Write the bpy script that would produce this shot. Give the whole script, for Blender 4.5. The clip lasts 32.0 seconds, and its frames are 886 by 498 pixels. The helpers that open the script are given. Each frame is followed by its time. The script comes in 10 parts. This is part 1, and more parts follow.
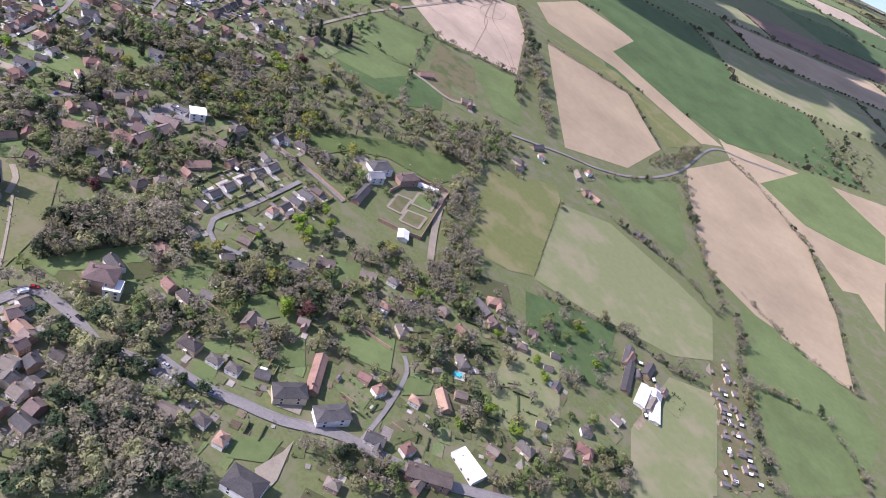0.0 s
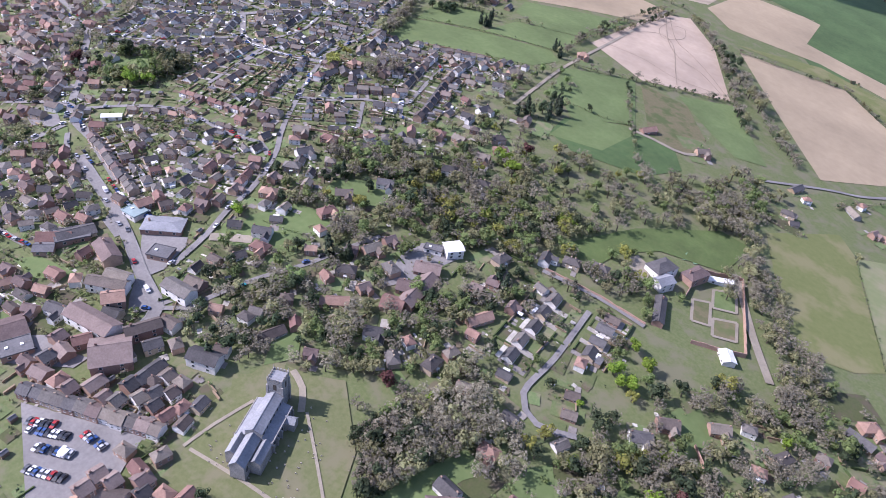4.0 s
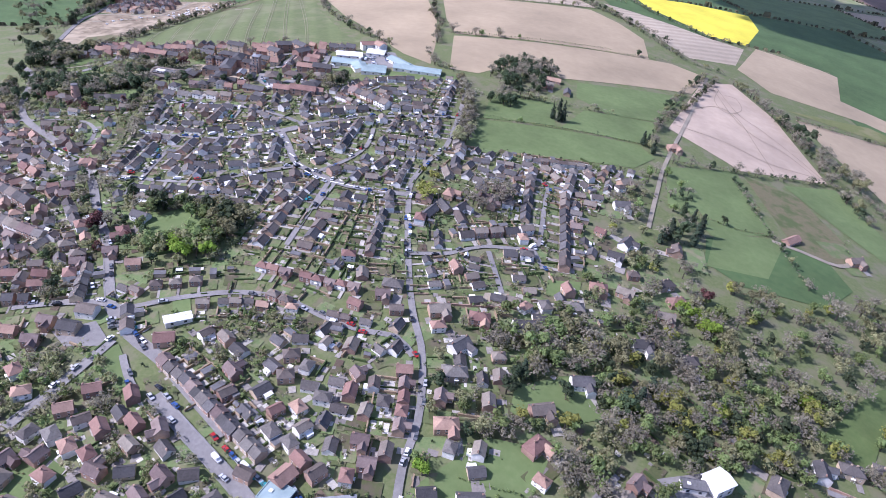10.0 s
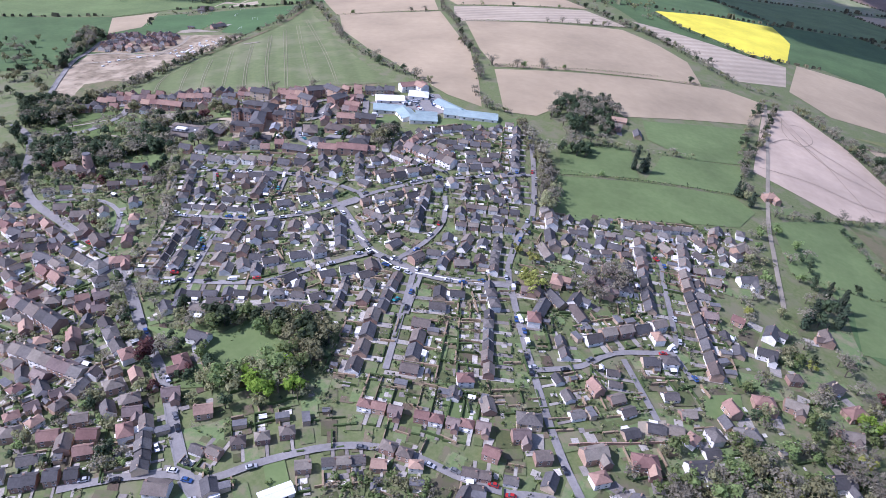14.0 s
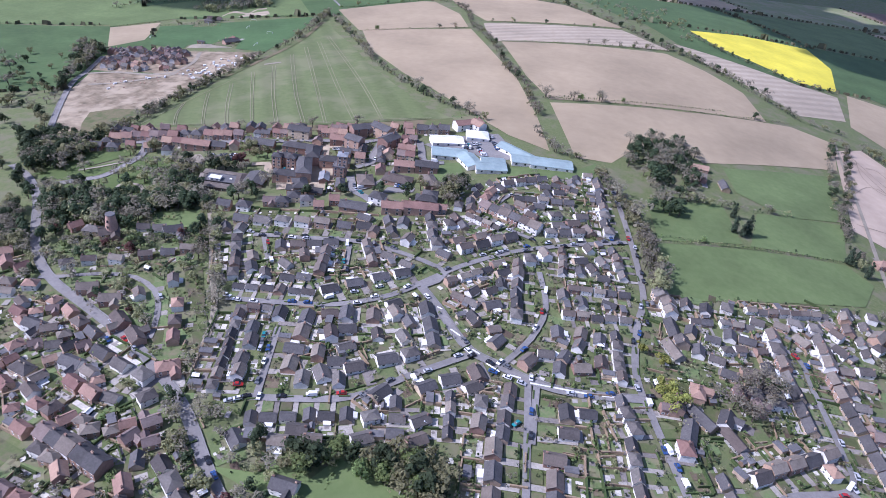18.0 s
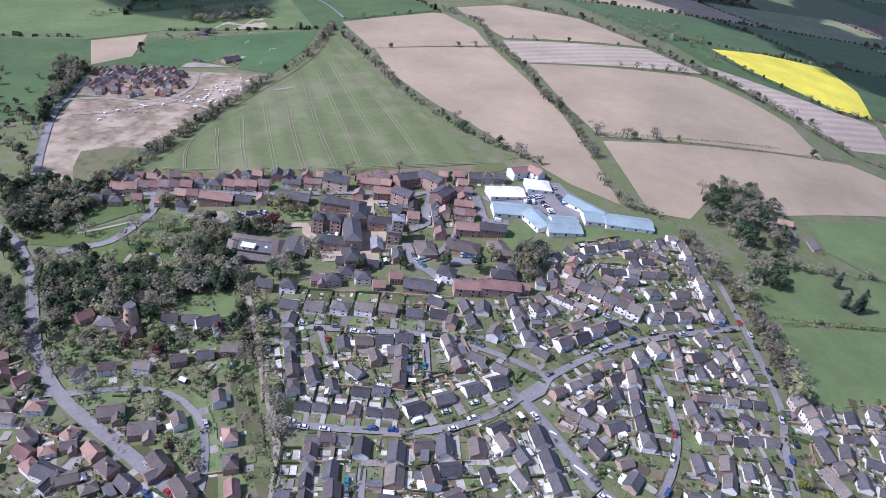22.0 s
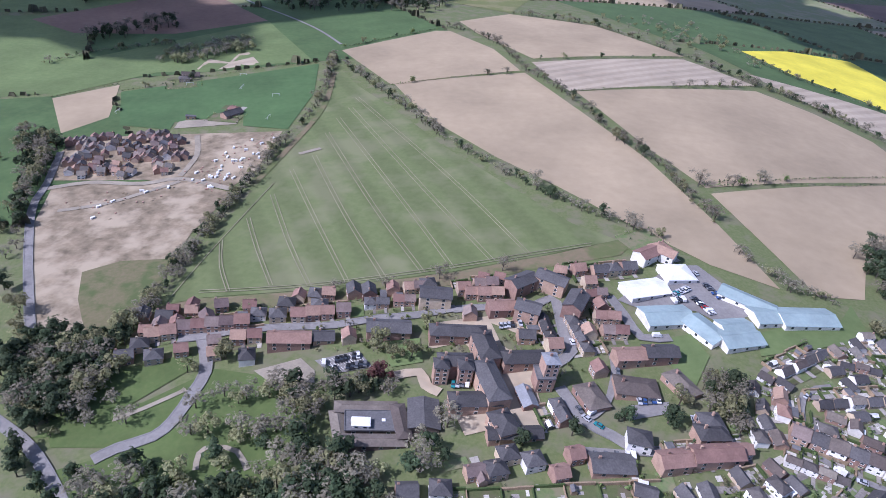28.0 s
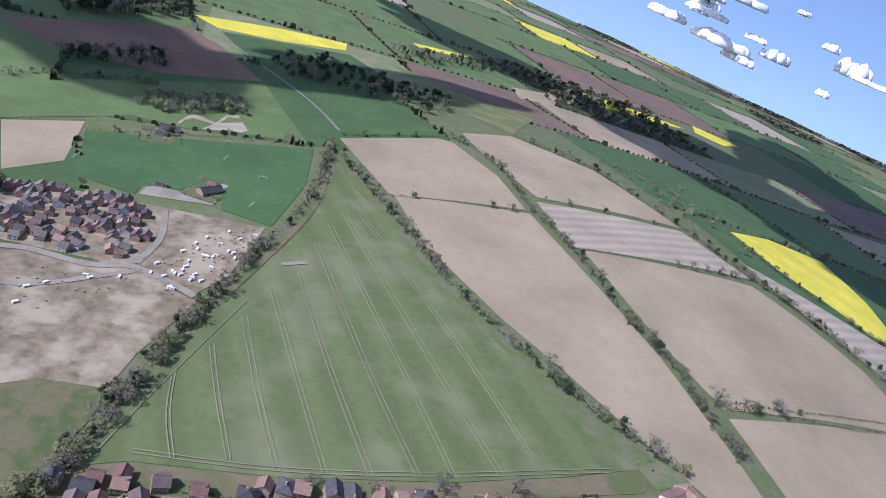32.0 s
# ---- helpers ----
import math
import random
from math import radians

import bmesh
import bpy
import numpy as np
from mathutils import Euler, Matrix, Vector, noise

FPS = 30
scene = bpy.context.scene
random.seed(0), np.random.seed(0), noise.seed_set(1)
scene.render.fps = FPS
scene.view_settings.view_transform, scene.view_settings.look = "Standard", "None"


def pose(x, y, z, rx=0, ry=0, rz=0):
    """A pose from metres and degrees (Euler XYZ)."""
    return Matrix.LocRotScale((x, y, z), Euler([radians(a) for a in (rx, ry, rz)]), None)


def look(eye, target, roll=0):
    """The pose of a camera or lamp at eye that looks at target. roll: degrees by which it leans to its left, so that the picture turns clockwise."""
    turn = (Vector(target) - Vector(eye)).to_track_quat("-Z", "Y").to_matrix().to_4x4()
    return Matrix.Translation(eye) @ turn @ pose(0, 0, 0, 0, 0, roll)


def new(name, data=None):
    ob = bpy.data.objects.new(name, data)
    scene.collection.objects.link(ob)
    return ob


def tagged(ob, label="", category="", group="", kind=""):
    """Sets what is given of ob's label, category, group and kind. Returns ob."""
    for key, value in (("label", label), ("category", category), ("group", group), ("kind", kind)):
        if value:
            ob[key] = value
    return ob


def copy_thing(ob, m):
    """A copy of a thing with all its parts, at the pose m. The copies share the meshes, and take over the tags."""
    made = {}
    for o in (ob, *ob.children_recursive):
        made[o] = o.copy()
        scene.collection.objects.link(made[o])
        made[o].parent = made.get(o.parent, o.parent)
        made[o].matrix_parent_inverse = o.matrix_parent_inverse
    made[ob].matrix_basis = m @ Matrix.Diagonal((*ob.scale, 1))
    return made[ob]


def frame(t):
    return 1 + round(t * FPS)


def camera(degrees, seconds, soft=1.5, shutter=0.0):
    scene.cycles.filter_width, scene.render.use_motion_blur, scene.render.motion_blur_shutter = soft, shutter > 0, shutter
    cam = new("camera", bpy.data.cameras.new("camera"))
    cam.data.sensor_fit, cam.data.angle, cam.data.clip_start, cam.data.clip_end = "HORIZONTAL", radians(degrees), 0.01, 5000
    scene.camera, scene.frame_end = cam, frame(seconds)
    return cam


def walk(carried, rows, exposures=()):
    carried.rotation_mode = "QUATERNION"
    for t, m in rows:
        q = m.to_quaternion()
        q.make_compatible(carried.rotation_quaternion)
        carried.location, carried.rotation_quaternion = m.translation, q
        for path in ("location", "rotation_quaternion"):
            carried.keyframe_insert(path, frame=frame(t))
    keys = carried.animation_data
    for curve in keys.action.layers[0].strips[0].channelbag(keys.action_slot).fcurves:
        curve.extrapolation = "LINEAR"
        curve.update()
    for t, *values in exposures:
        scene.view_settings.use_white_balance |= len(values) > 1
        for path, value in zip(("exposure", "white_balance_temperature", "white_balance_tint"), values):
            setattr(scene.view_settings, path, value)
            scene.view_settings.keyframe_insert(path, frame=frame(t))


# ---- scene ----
cam = camera(66.0, 32.0, soft=0.5)
PATH = [
    (0, (0.00, 0.00, 238.03), (-13.69, 81.06, 181.10), 24.07),
    (0.5, (-18.04, 6.53, 235.47), (-34.58, 86.67, 177.97), 22.71),
    (1, (-36.07, 13.06, 232.92), (-55.59, 91.71, 174.33), 20.51),
    (1.5, (-54.04, 19.58, 230.44), (-76.58, 96.76, 170.99), 17.52),
    (2, (-71.90, 26.11, 228.06), (-96.92, 102.64, 168.75), 15.20),
    (2.5, (-89.63, 32.64, 225.83), (-116.18, 109.26, 167.33), 13.73),
    (3, (-107.17, 39.12, 223.80), (-134.66, 115.66, 165.61), 11.95),
    (3.5, (-124.50, 45.51, 221.98), (-152.61, 121.49, 163.36), 9.92),
    (5.5, (-192.76, 70.53, 215.68), (-219.76, 145.80, 155.64), 6.55),
    (6, (-209.38, 76.54, 214.41), (-236.04, 151.75, 154.14), 6.33),
    (6.5, (-225.51, 82.33, 213.45), (-252.20, 157.18, 152.74), 5.50),
    (7, (-241.12, 88.01, 212.77), (-268.03, 162.32, 151.50), 4.32),
    (7.5, (-256.20, 93.74, 212.35), (-283.28, 168.16, 151.29), 1.19),
    (8, (-270.72, 99.74, 212.15), (-296.31, 175.03, 151.51), 1.28),
    (8.5, (-284.69, 106.16, 212.14), (-308.63, 182.59, 152.26), 2.13),
    (9, (-298.12, 113.07, 212.27), (-320.04, 191.34, 154.02), 3.90),
    (9.5, (-311.05, 120.45, 212.51), (-330.71, 200.93, 156.50), 6.17),
    (10, (-323.54, 128.26, 212.79), (-341.28, 210.51, 158.75), 7.76),
    (10.5, (-335.64, 136.34, 213.04), (-352.20, 219.61, 160.22), 8.53),
    (11, (-347.43, 144.52, 213.22), (-363.50, 228.10, 160.73), 8.78),
    (11.5, (-358.95, 152.66, 213.31), (-374.86, 236.22, 160.73), 8.53),
    (12, (-370.25, 160.68, 213.31), (-385.93, 244.15, 160.52), 7.93),
    (12.5, (-381.37, 168.54, 213.24), (-396.73, 251.86, 160.12), 7.28),
    (13, (-392.32, 176.24, 213.14), (-407.38, 259.42, 159.71), 6.80),
    (13.5, (-403.12, 183.83, 213.02), (-417.83, 267.01, 159.49), 6.63),
    (14, (-413.74, 191.37, 212.88), (-427.96, 274.66, 159.41), 6.72),
    (14.5, (-424.18, 198.92, 212.74), (-437.60, 282.46, 159.45), 7.14),
    (16.5, (-465.10, 229.36, 212.22), (-476.63, 312.57, 157.97), 6.24),
    (17, (-475.10, 237.13, 212.12), (-486.77, 320.07, 157.48), 6.36),
    (17.5, (-484.87, 245.08, 212.05), (-496.24, 328.32, 157.80), 7.48),
    (18, (-494.44, 253.18, 211.99), (-504.80, 337.00, 158.44), 8.75),
    (18.5, (-503.86, 261.35, 211.89), (-512.65, 345.76, 159.00), 10.16),
    (19, (-513.18, 269.54, 211.72), (-520.47, 354.34, 159.22), 11.24),
    (19.5, (-522.48, 277.71, 211.46), (-528.84, 362.70, 159.16), 11.79),
    (20, (-531.81, 285.84, 211.10), (-537.71, 370.94, 158.90), 11.88),
    (20.5, (-541.18, 293.96, 210.64), (-547.05, 378.91, 158.20), 11.53),
    (21, (-550.57, 302.09, 210.10), (-556.49, 386.60, 156.98), 10.79),
    (21.5, (-559.94, 310.25, 209.50), (-565.70, 394.46, 155.88), 10.26),
    (22, (-569.25, 318.46, 208.87), (-574.19, 402.81, 155.38), 10.70),
    (22.5, (-578.51, 326.73, 208.19), (-582.12, 411.59, 155.41), 11.64),
    (23, (-587.72, 335.05, 207.47), (-589.90, 420.40, 155.41), 12.53),
    (23.5, (-596.87, 343.44, 206.73), (-598.10, 429.07, 155.10), 12.74),
    (24, (-605.92, 351.90, 205.99), (-606.81, 437.55, 154.38), 12.25),
    (24.5, (-614.81, 360.47, 205.32), (-616.02, 445.83, 153.23), 11.18),
    (25, (-623.47, 369.17, 204.76), (-625.48, 453.75, 151.44), 9.43),
    (25.5, (-631.88, 378.01, 204.36), (-635.03, 461.37, 149.21), 6.96),
    (27.5, (-664.35, 413.97, 203.50), (-663.89, 497.65, 148.75), 7.33),
    (28, (-672.19, 423.12, 203.46), (-669.63, 507.28, 149.51), 8.59),
    (28.5, (-679.79, 432.42, 203.58), (-675.59, 516.83, 150.13), 9.50),
    (29, (-687.17, 441.83, 203.82), (-681.68, 526.26, 150.51), 10.21),
    (29.5, (-694.39, 451.33, 204.14), (-687.42, 535.73, 150.96), 11.32),
    (30, (-701.47, 460.85, 204.51), (-692.94, 545.18, 151.46), 12.50),
    (30.5, (-708.43, 470.34, 204.93), (-698.47, 554.72, 152.19), 13.64),
    (31, (-715.31, 479.78, 205.38), (-704.10, 564.63, 153.67), 15.23),
    (31.5, (-722.14, 489.19, 205.87), (-710.28, 575.85, 157.40), 18.81),
    (32, (-728.95, 498.57, 206.36), (-717.78, 588.40, 163.86), 24.13),
]
walk(cam, [(t, look(eye, target, roll)) for t, eye, target, roll in PATH], [(0.0, 0.66, 6080.0, 29.5), (3.0, 0.68, 5850.0, 28.5), (6.0, 0.72, 5680.0, 28.5), (13.0, 0.58, 5440.0, 28.0), (19.0, 0.39, 5360.0, 28.0), (25.0, 0.32, 5400.0, 27.5), (29.0, 0.28, 5400.0, 26.0), (32.0, 0.13, 5350.0, 22.0)])

# ---- light ----
SUN_FROM = Vector((-0.78, -0.30, 0.80)).normalized()
sky_world = bpy.data.worlds.new("sky")
scene.world = sky_world
sky_world.use_nodes = True
_nt = sky_world.node_tree
_sky = _nt.nodes.new("ShaderNodeTexSky")
_sky.sky_type = "NISHITA"
_sky.sun_disc = False
_sky.sun_elevation = math.asin(SUN_FROM.z)
_sky.sun_rotation = math.atan2(SUN_FROM.x, SUN_FROM.y)
_sky.air_density = 1.0
_sky.dust_density = 1.6
_tc = _nt.nodes.new("ShaderNodeTexCoord")
_up = _nt.nodes.new("ShaderNodeVectorMath")
_up.operation = "ADD"
_up.inputs[1].default_value = (0, 0, 0.22)
_nt.links.new(_tc.outputs["Generated"], _up.inputs[0])
_nt.links.new(_up.outputs[0], _sky.inputs[0])
_bg = _nt.nodes["Background"]
_bg.inputs["Strength"].default_value = 0.15
_nt.links.new(_sky.outputs[0], _bg.inputs["Color"])
sun_data = bpy.data.lights.new("sun", "SUN")
sun_data.energy = 4.0
sun_data.angle = radians(0.6)
sun_data.color = (1.0, 0.96, 0.90)
sun_lamp = new("sun", sun_data)
sun_lamp.matrix_world = Matrix.Translation((0, 0, 900)) @ SUN_FROM.to_track_quat("Z", "Y").to_matrix().to_4x4()
scene.view_settings.exposure = 0.0

# ---- materials ----
MATS = {}


def material(name, a, b, rough=0.85, big=30.0, small=2.0, c=None, vary=0.0, island=0.0, bump=0.0, spec=0.3, metal=0.0, leaf=0.0, gaps=0.0):
    """Two colours mixed by coarse and fine noise, a third one in patches; vary: tint from object to object."""
    m = bpy.data.materials.new(name)
    m.use_nodes = True
    nt = m.node_tree
    n, l = nt.nodes, nt.links
    p = n["Principled BSDF"]
    p.inputs["Roughness"].default_value = rough
    p.inputs["Metallic"].default_value = metal
    p.inputs["Specular IOR Level"].default_value = spec
    geo = n.new("ShaderNodeNewGeometry")

    def noise_at(size, detail=4.0):
        t = n.new("ShaderNodeTexNoise")
        t.inputs["Scale"].default_value = 1.0 / size
        t.inputs["Detail"].default_value = detail
        t.inputs["Roughness"].default_value = 0.6
        l.new(geo.outputs["Position"], t.inputs["Vector"])
        return t.outputs["Fac"]

    def ramp(src, lo, hi):
        r = n.new("ShaderNodeMapRange")
        r.inputs[1].default_value, r.inputs[2].default_value = lo, hi
        l.new(src, r.inputs[0])
        return r.outputs[0]

    def mix(fac, x, y, mode="MIX"):
        k = n.new("ShaderNodeMix")
        k.data_type, k.blend_type = "RGBA", mode
        for sock, val in ((k.inputs[0], fac), (k.inputs[6], x), (k.inputs[7], y)):
            if isinstance(val, (int, float)):
                sock.default_value = val
            elif isinstance(val, tuple):
                sock.default_value = (*val, 1)
            else:
                l.new(val, sock)
        return k.outputs[2]

    fine = noise_at(small)
    col = mix(ramp(fine, 0.3, 0.7), a, b)
    if c:
        col = mix(ramp(noise_at(big), 0.48, 0.62), col, c)
    else:
        shade = ramp(noise_at(big), 0.3, 0.7)
        hsv0 = n.new("ShaderNodeHueSaturation")
        v0 = n.new("ShaderNodeMapRange")
        v0.inputs[3].default_value, v0.inputs[4].default_value = 0.82, 1.16
        l.new(shade, v0.inputs[0])
        l.new(v0.outputs[0], hsv0.inputs["Value"])
        l.new(col, hsv0.inputs["Color"])
        col = hsv0.outputs[0]
    for amount, src in ((vary, "o"), (island, "i")):
        if amount:
            rnd = n.new("ShaderNodeObjectInfo").outputs["Random"] if src == "o" else geo.outputs["Random Per Island"]
            hsv = n.new("ShaderNodeHueSaturation")
            val = n.new("ShaderNodeMapRange")
            val.inputs[3].default_value, val.inputs[4].default_value = 1 - amount, 1 + amount
            l.new(rnd, val.inputs[0])
            hue = n.new("ShaderNodeMapRange")
            hue.inputs[3].default_value, hue.inputs[4].default_value = 0.5 - 0.05 * amount, 0.5 + 0.05 * amount
            l.new(rnd, hue.inputs[0])
            l.new(val.outputs[0], hsv.inputs["Value"])
            l.new(hue.outputs[0], hsv.inputs["Hue"])
            l.new(col, hsv.inputs["Color"])
            col = hsv.outputs[0]
    l.new(col, p.inputs["Base Color"])
    if bump:
        bp = n.new("ShaderNodeBump")
        bp.inputs["Strength"].default_value = 0.6
        bp.inputs["Distance"].default_value = bump
        l.new(fine, bp.inputs["Height"])
        l.new(bp.outputs[0], p.inputs["Normal"])
    if leaf:
        thin, both = n.new("ShaderNodeBsdfTranslucent"), n.new("ShaderNodeMixShader")
        both.inputs[0].default_value = leaf
        l.new(col, thin.inputs["Color"])
        l.new(p.outputs[0], both.inputs[1])
        l.new(thin.outputs[0], both.inputs[2])
        l.new(both.outputs[0], n["Material Output"].inputs["Surface"])
    if gaps:
        end = n["Material Output"].inputs["Surface"]
        solid = end.links[0].from_socket
        clear, torn = n.new("ShaderNodeBsdfTransparent"), n.new("ShaderNodeMixShader")
        l.new(ramp(noise_at(0.9, 3.0), gaps - 0.03, gaps + 0.03), torn.inputs[0])
        l.new(clear.outputs[0], torn.inputs[1])
        l.new(solid, torn.inputs[2])
        l.new(torn.outputs[0], end)
    MATS[name] = m
    return m


def striped(m, size, angle, amount, sharp=0.3):
    """Adds drilled or mown lines to a ground material."""
    nt = m.node_tree
    n, l = nt.nodes, nt.links
    p = n["Principled BSDF"]
    src = p.inputs["Base Color"].links[0].from_socket
    geo = n.new("ShaderNodeNewGeometry")
    mp = n.new("ShaderNodeMapping")
    mp.inputs["Rotation"].default_value = (0, 0, radians(angle))
    l.new(geo.outputs["Position"], mp.inputs["Vector"])
    wv = n.new("ShaderNodeTexWave")
    wv.inputs["Scale"].default_value = 0.314 / size
    wv.inputs["Distortion"].default_value = 0.6
    wv.inputs["Detail Scale"].default_value = 0.05
    l.new(mp.outputs[0], wv.inputs["Vector"])
    r = n.new("ShaderNodeMapRange")
    r.inputs[1].default_value, r.inputs[2].default_value = 0.5 - sharp, 0.5 + sharp
    r.inputs[3].default_value, r.inputs[4].default_value = 1 - amount, 1 + amount
    l.new(wv.outputs["Fac"], r.inputs[0])
    h = n.new("ShaderNodeHueSaturation")
    l.new(r.outputs[0], h.inputs["Value"])
    l.new(src, h.inputs["Color"])
    l.new(h.outputs[0], p.inputs["Base Color"])


material("ground", (0.100, 0.130, 0.046), (0.150, 0.166, 0.074), 0.95, 14, 1.8, (0.160, 0.156, 0.092))
material("crop", (0.108, 0.136, 0.052), (0.136, 0.162, 0.066), 0.9, 45, 4, (0.168, 0.178, 0.090))
striped(MATS["crop"], 24, -26, 0.07)
material("wheel", (0.300, 0.245, 0.185), (0.260, 0.205, 0.150), 0.95, 20, 3)
material("tramline", (0.250, 0.225, 0.150), (0.200, 0.200, 0.115), 0.95, 30, 3)
material("margin", (0.200, 0.150, 0.095), (0.150, 0.140, 0.075), 0.95, 25, 3, (0.11, 0.13, 0.05))
material("tan", (0.325, 0.258, 0.166), (0.360, 0.288, 0.188), 0.95, 90, 7)
material("striped", (0.390, 0.330, 0.248), (0.345, 0.285, 0.205), 0.95, 80, 6)
striped(MATS["striped"], 14, 55, 0.09)
material("tracks", (0.400, 0.315, 0.235), (0.440, 0.350, 0.265), 0.95, 60, 6)
material("brown", (0.170, 0.115, 0.085), (0.200, 0.140, 0.100), 0.95, 80, 6)
material("rape", (0.700, 0.600, 0.050), (0.620, 0.550, 0.060), 0.9, 60, 5)
material("grass", (0.110, 0.155, 0.055), (0.135, 0.178, 0.068), 0.95, 40, 4)
material("meadow", (0.062, 0.108, 0.038), (0.082, 0.128, 0.046), 0.95, 45, 5)
material("pitch", (0.062, 0.118, 0.042), (0.078, 0.135, 0.050), 0.95, 50, 5)
material("olive", (0.130, 0.150, 0.050), (0.155, 0.170, 0.062), 0.95, 30, 4, (0.20, 0.19, 0.09))
material("dry", (0.175, 0.205, 0.090), (0.205, 0.220, 0.105), 0.95, 35, 4, (0.25, 0.235, 0.14))
material("rough", (0.130, 0.125, 0.060), (0.165, 0.140, 0.080), 0.95, 14, 2, (0.085, 0.110, 0.04))
material("bare", (0.310, 0.248, 0.168), (0.135, 0.108, 0.070), 0.95, 26, 8, (0.370, 0.305, 0.215))
material("churchyard", (0.122, 0.138, 0.056), (0.158, 0.166, 0.076), 0.95, 16, 2, (0.175, 0.165, 0.095))
material("park", (0.080, 0.120, 0.036), (0.102, 0.135, 0.045), 0.95, 18, 2)
material("court", (0.165, 0.270, 0.150), (0.180, 0.285, 0.165), 0.9, 12, 1)
material("asphalt", (0.190, 0.180, 0.172), (0.242, 0.230, 0.220), 0.9, 18, 1.5)
material("gravel", (0.310, 0.272, 0.208), (0.250, 0.220, 0.172), 0.95, 12, 1)
material("paving", (0.420, 0.340, 0.235), (0.360, 0.300, 0.220), 0.9, 8, 1)
material("white_line", (0.75, 0.75, 0.73), (0.62, 0.62, 0.60), 0.8, 6, 0.6)
# roofs and walls
material("slate", (0.064, 0.061, 0.062), (0.098, 0.093, 0.092), 0.8, 5, 0.8, vary=0.35)
material("grey_tile", (0.092, 0.083, 0.076), (0.138, 0.125, 0.115), 0.9, 5, 0.8, vary=0.4)
material("brown_tile", (0.134, 0.113, 0.095), (0.182, 0.153, 0.129), 0.9, 5, 0.8, vary=0.4)
material("red_tile", (0.236, 0.146, 0.114), (0.294, 0.186, 0.146), 0.9, 5, 0.8, vary=0.35)
material("purple_tile", (0.151, 0.113, 0.101), (0.198, 0.151, 0.136), 0.9, 5, 0.8, vary=0.3)
material("lead", (0.215, 0.222, 0.235), (0.275, 0.282, 0.295), 0.7, 8, 1)
material("blue_metal", (0.250, 0.330, 0.330), (0.300, 0.375, 0.372), 0.8, 14, 2)
material("white_roof", (0.80, 0.80, 0.79), (0.72, 0.72, 0.71), 0.6, 10, 1)
material("felt", (0.116, 0.113, 0.116), (0.154, 0.152, 0.154), 0.9, 8, 1)
material("red_brick", (0.286, 0.184, 0.140), (0.365, 0.248, 0.190), 0.9, 3, 0.4, vary=0.25)
material("buff_brick", (0.400, 0.310, 0.225), (0.460, 0.370, 0.280), 0.9, 3, 0.4, vary=0.25)
material("render", (0.670, 0.650, 0.612), (0.750, 0.732, 0.698), 0.85, 4, 0.6, vary=0.12)
material("flint", (0.230, 0.220, 0.202), (0.350, 0.335, 0.308), 0.9, 4, 0.5)
material("glass", (0.030, 0.036, 0.045), (0.055, 0.065, 0.075), 0.12, 5, 1, spec=0.6)
material("white_trim", (0.80, 0.80, 0.78), (0.72, 0.72, 0.70), 0.6, 4, 0.5)
material("timber", (0.200, 0.140, 0.090), (0.270, 0.200, 0.140), 0.9, 3, 0.4, vary=0.3)
material("dark_wood", (0.060, 0.050, 0.042), (0.090, 0.075, 0.060), 0.9, 3, 0.4)
material("brick_wall", (0.330, 0.200, 0.150), (0.420, 0.290, 0.225), 0.9, 5, 0.5)
material("stone_wall", (0.480, 0.430, 0.350), (0.400, 0.350, 0.280), 0.9, 5, 0.5)
material("lawn_grass", (0.094, 0.124, 0.048), (0.128, 0.152, 0.062), 0.95, 9, 1.2, (0.155, 0.138, 0.085), island=0.4)
material("driveway", (0.320, 0.292, 0.258), (0.225, 0.206, 0.184), 0.9, 10, 1.0, island=0.4)
material("patio", (0.470, 0.440, 0.392), (0.300, 0.278, 0.246), 0.9, 8, 0.8, island=0.5)
material("garden_soil", (0.120, 0.092, 0.062), (0.165, 0.130, 0.090), 0.95, 6, 0.8, (0.10, 0.12, 0.045), island=0.35)
# plants
material("bark", (0.085, 0.070, 0.055), (0.125, 0.105, 0.085), 0.95, 3, 0.3)
material("bare_twigs", (0.208, 0.190, 0.138), (0.284, 0.260, 0.192), 0.95, 14, 1.5, vary=0.2, island=0.14, leaf=0.4, gaps=0.5)
material("olive_leaf", (0.218, 0.224, 0.108), (0.290, 0.282, 0.148), 0.9, 14, 1.5, vary=0.25, island=0.16, leaf=0.4, gaps=0.48)
material("green_leaf", (0.148, 0.206, 0.070), (0.212, 0.270, 0.100), 0.9, 14, 1.5, vary=0.25, island=0.16, leaf=0.4, gaps=0.46)
material("bright_leaf", (0.160, 0.255, 0.030), (0.215, 0.310, 0.045), 0.9, 14, 1.5, vary=0.15, island=0.18, leaf=0.4, gaps=0.46)
material("yellow_leaf", (0.240, 0.255, 0.060), (0.300, 0.300, 0.080), 0.9, 14, 1.5, vary=0.2, island=0.18, leaf=0.4, gaps=0.47)
material("dark_leaf", (0.048, 0.072, 0.036), (0.080, 0.108, 0.054), 0.9, 14, 1.5, vary=0.25, island=0.18, leaf=0.4, gaps=0.45)
material("conifer_leaf", (0.026, 0.042, 0.024), (0.045, 0.062, 0.034), 0.9, 14, 1.5, vary=0.2, island=0.3, gaps=0.44)
material("copper_leaf", (0.105, 0.045, 0.045), (0.140, 0.065, 0.055), 0.9, 14, 1.5, vary=0.15, island=0.3, leaf=0.4, gaps=0.47)
material("hedge_leaf", (0.045, 0.078, 0.024), (0.075, 0.105, 0.036), 0.95, 10, 0.8, vary=0.25)
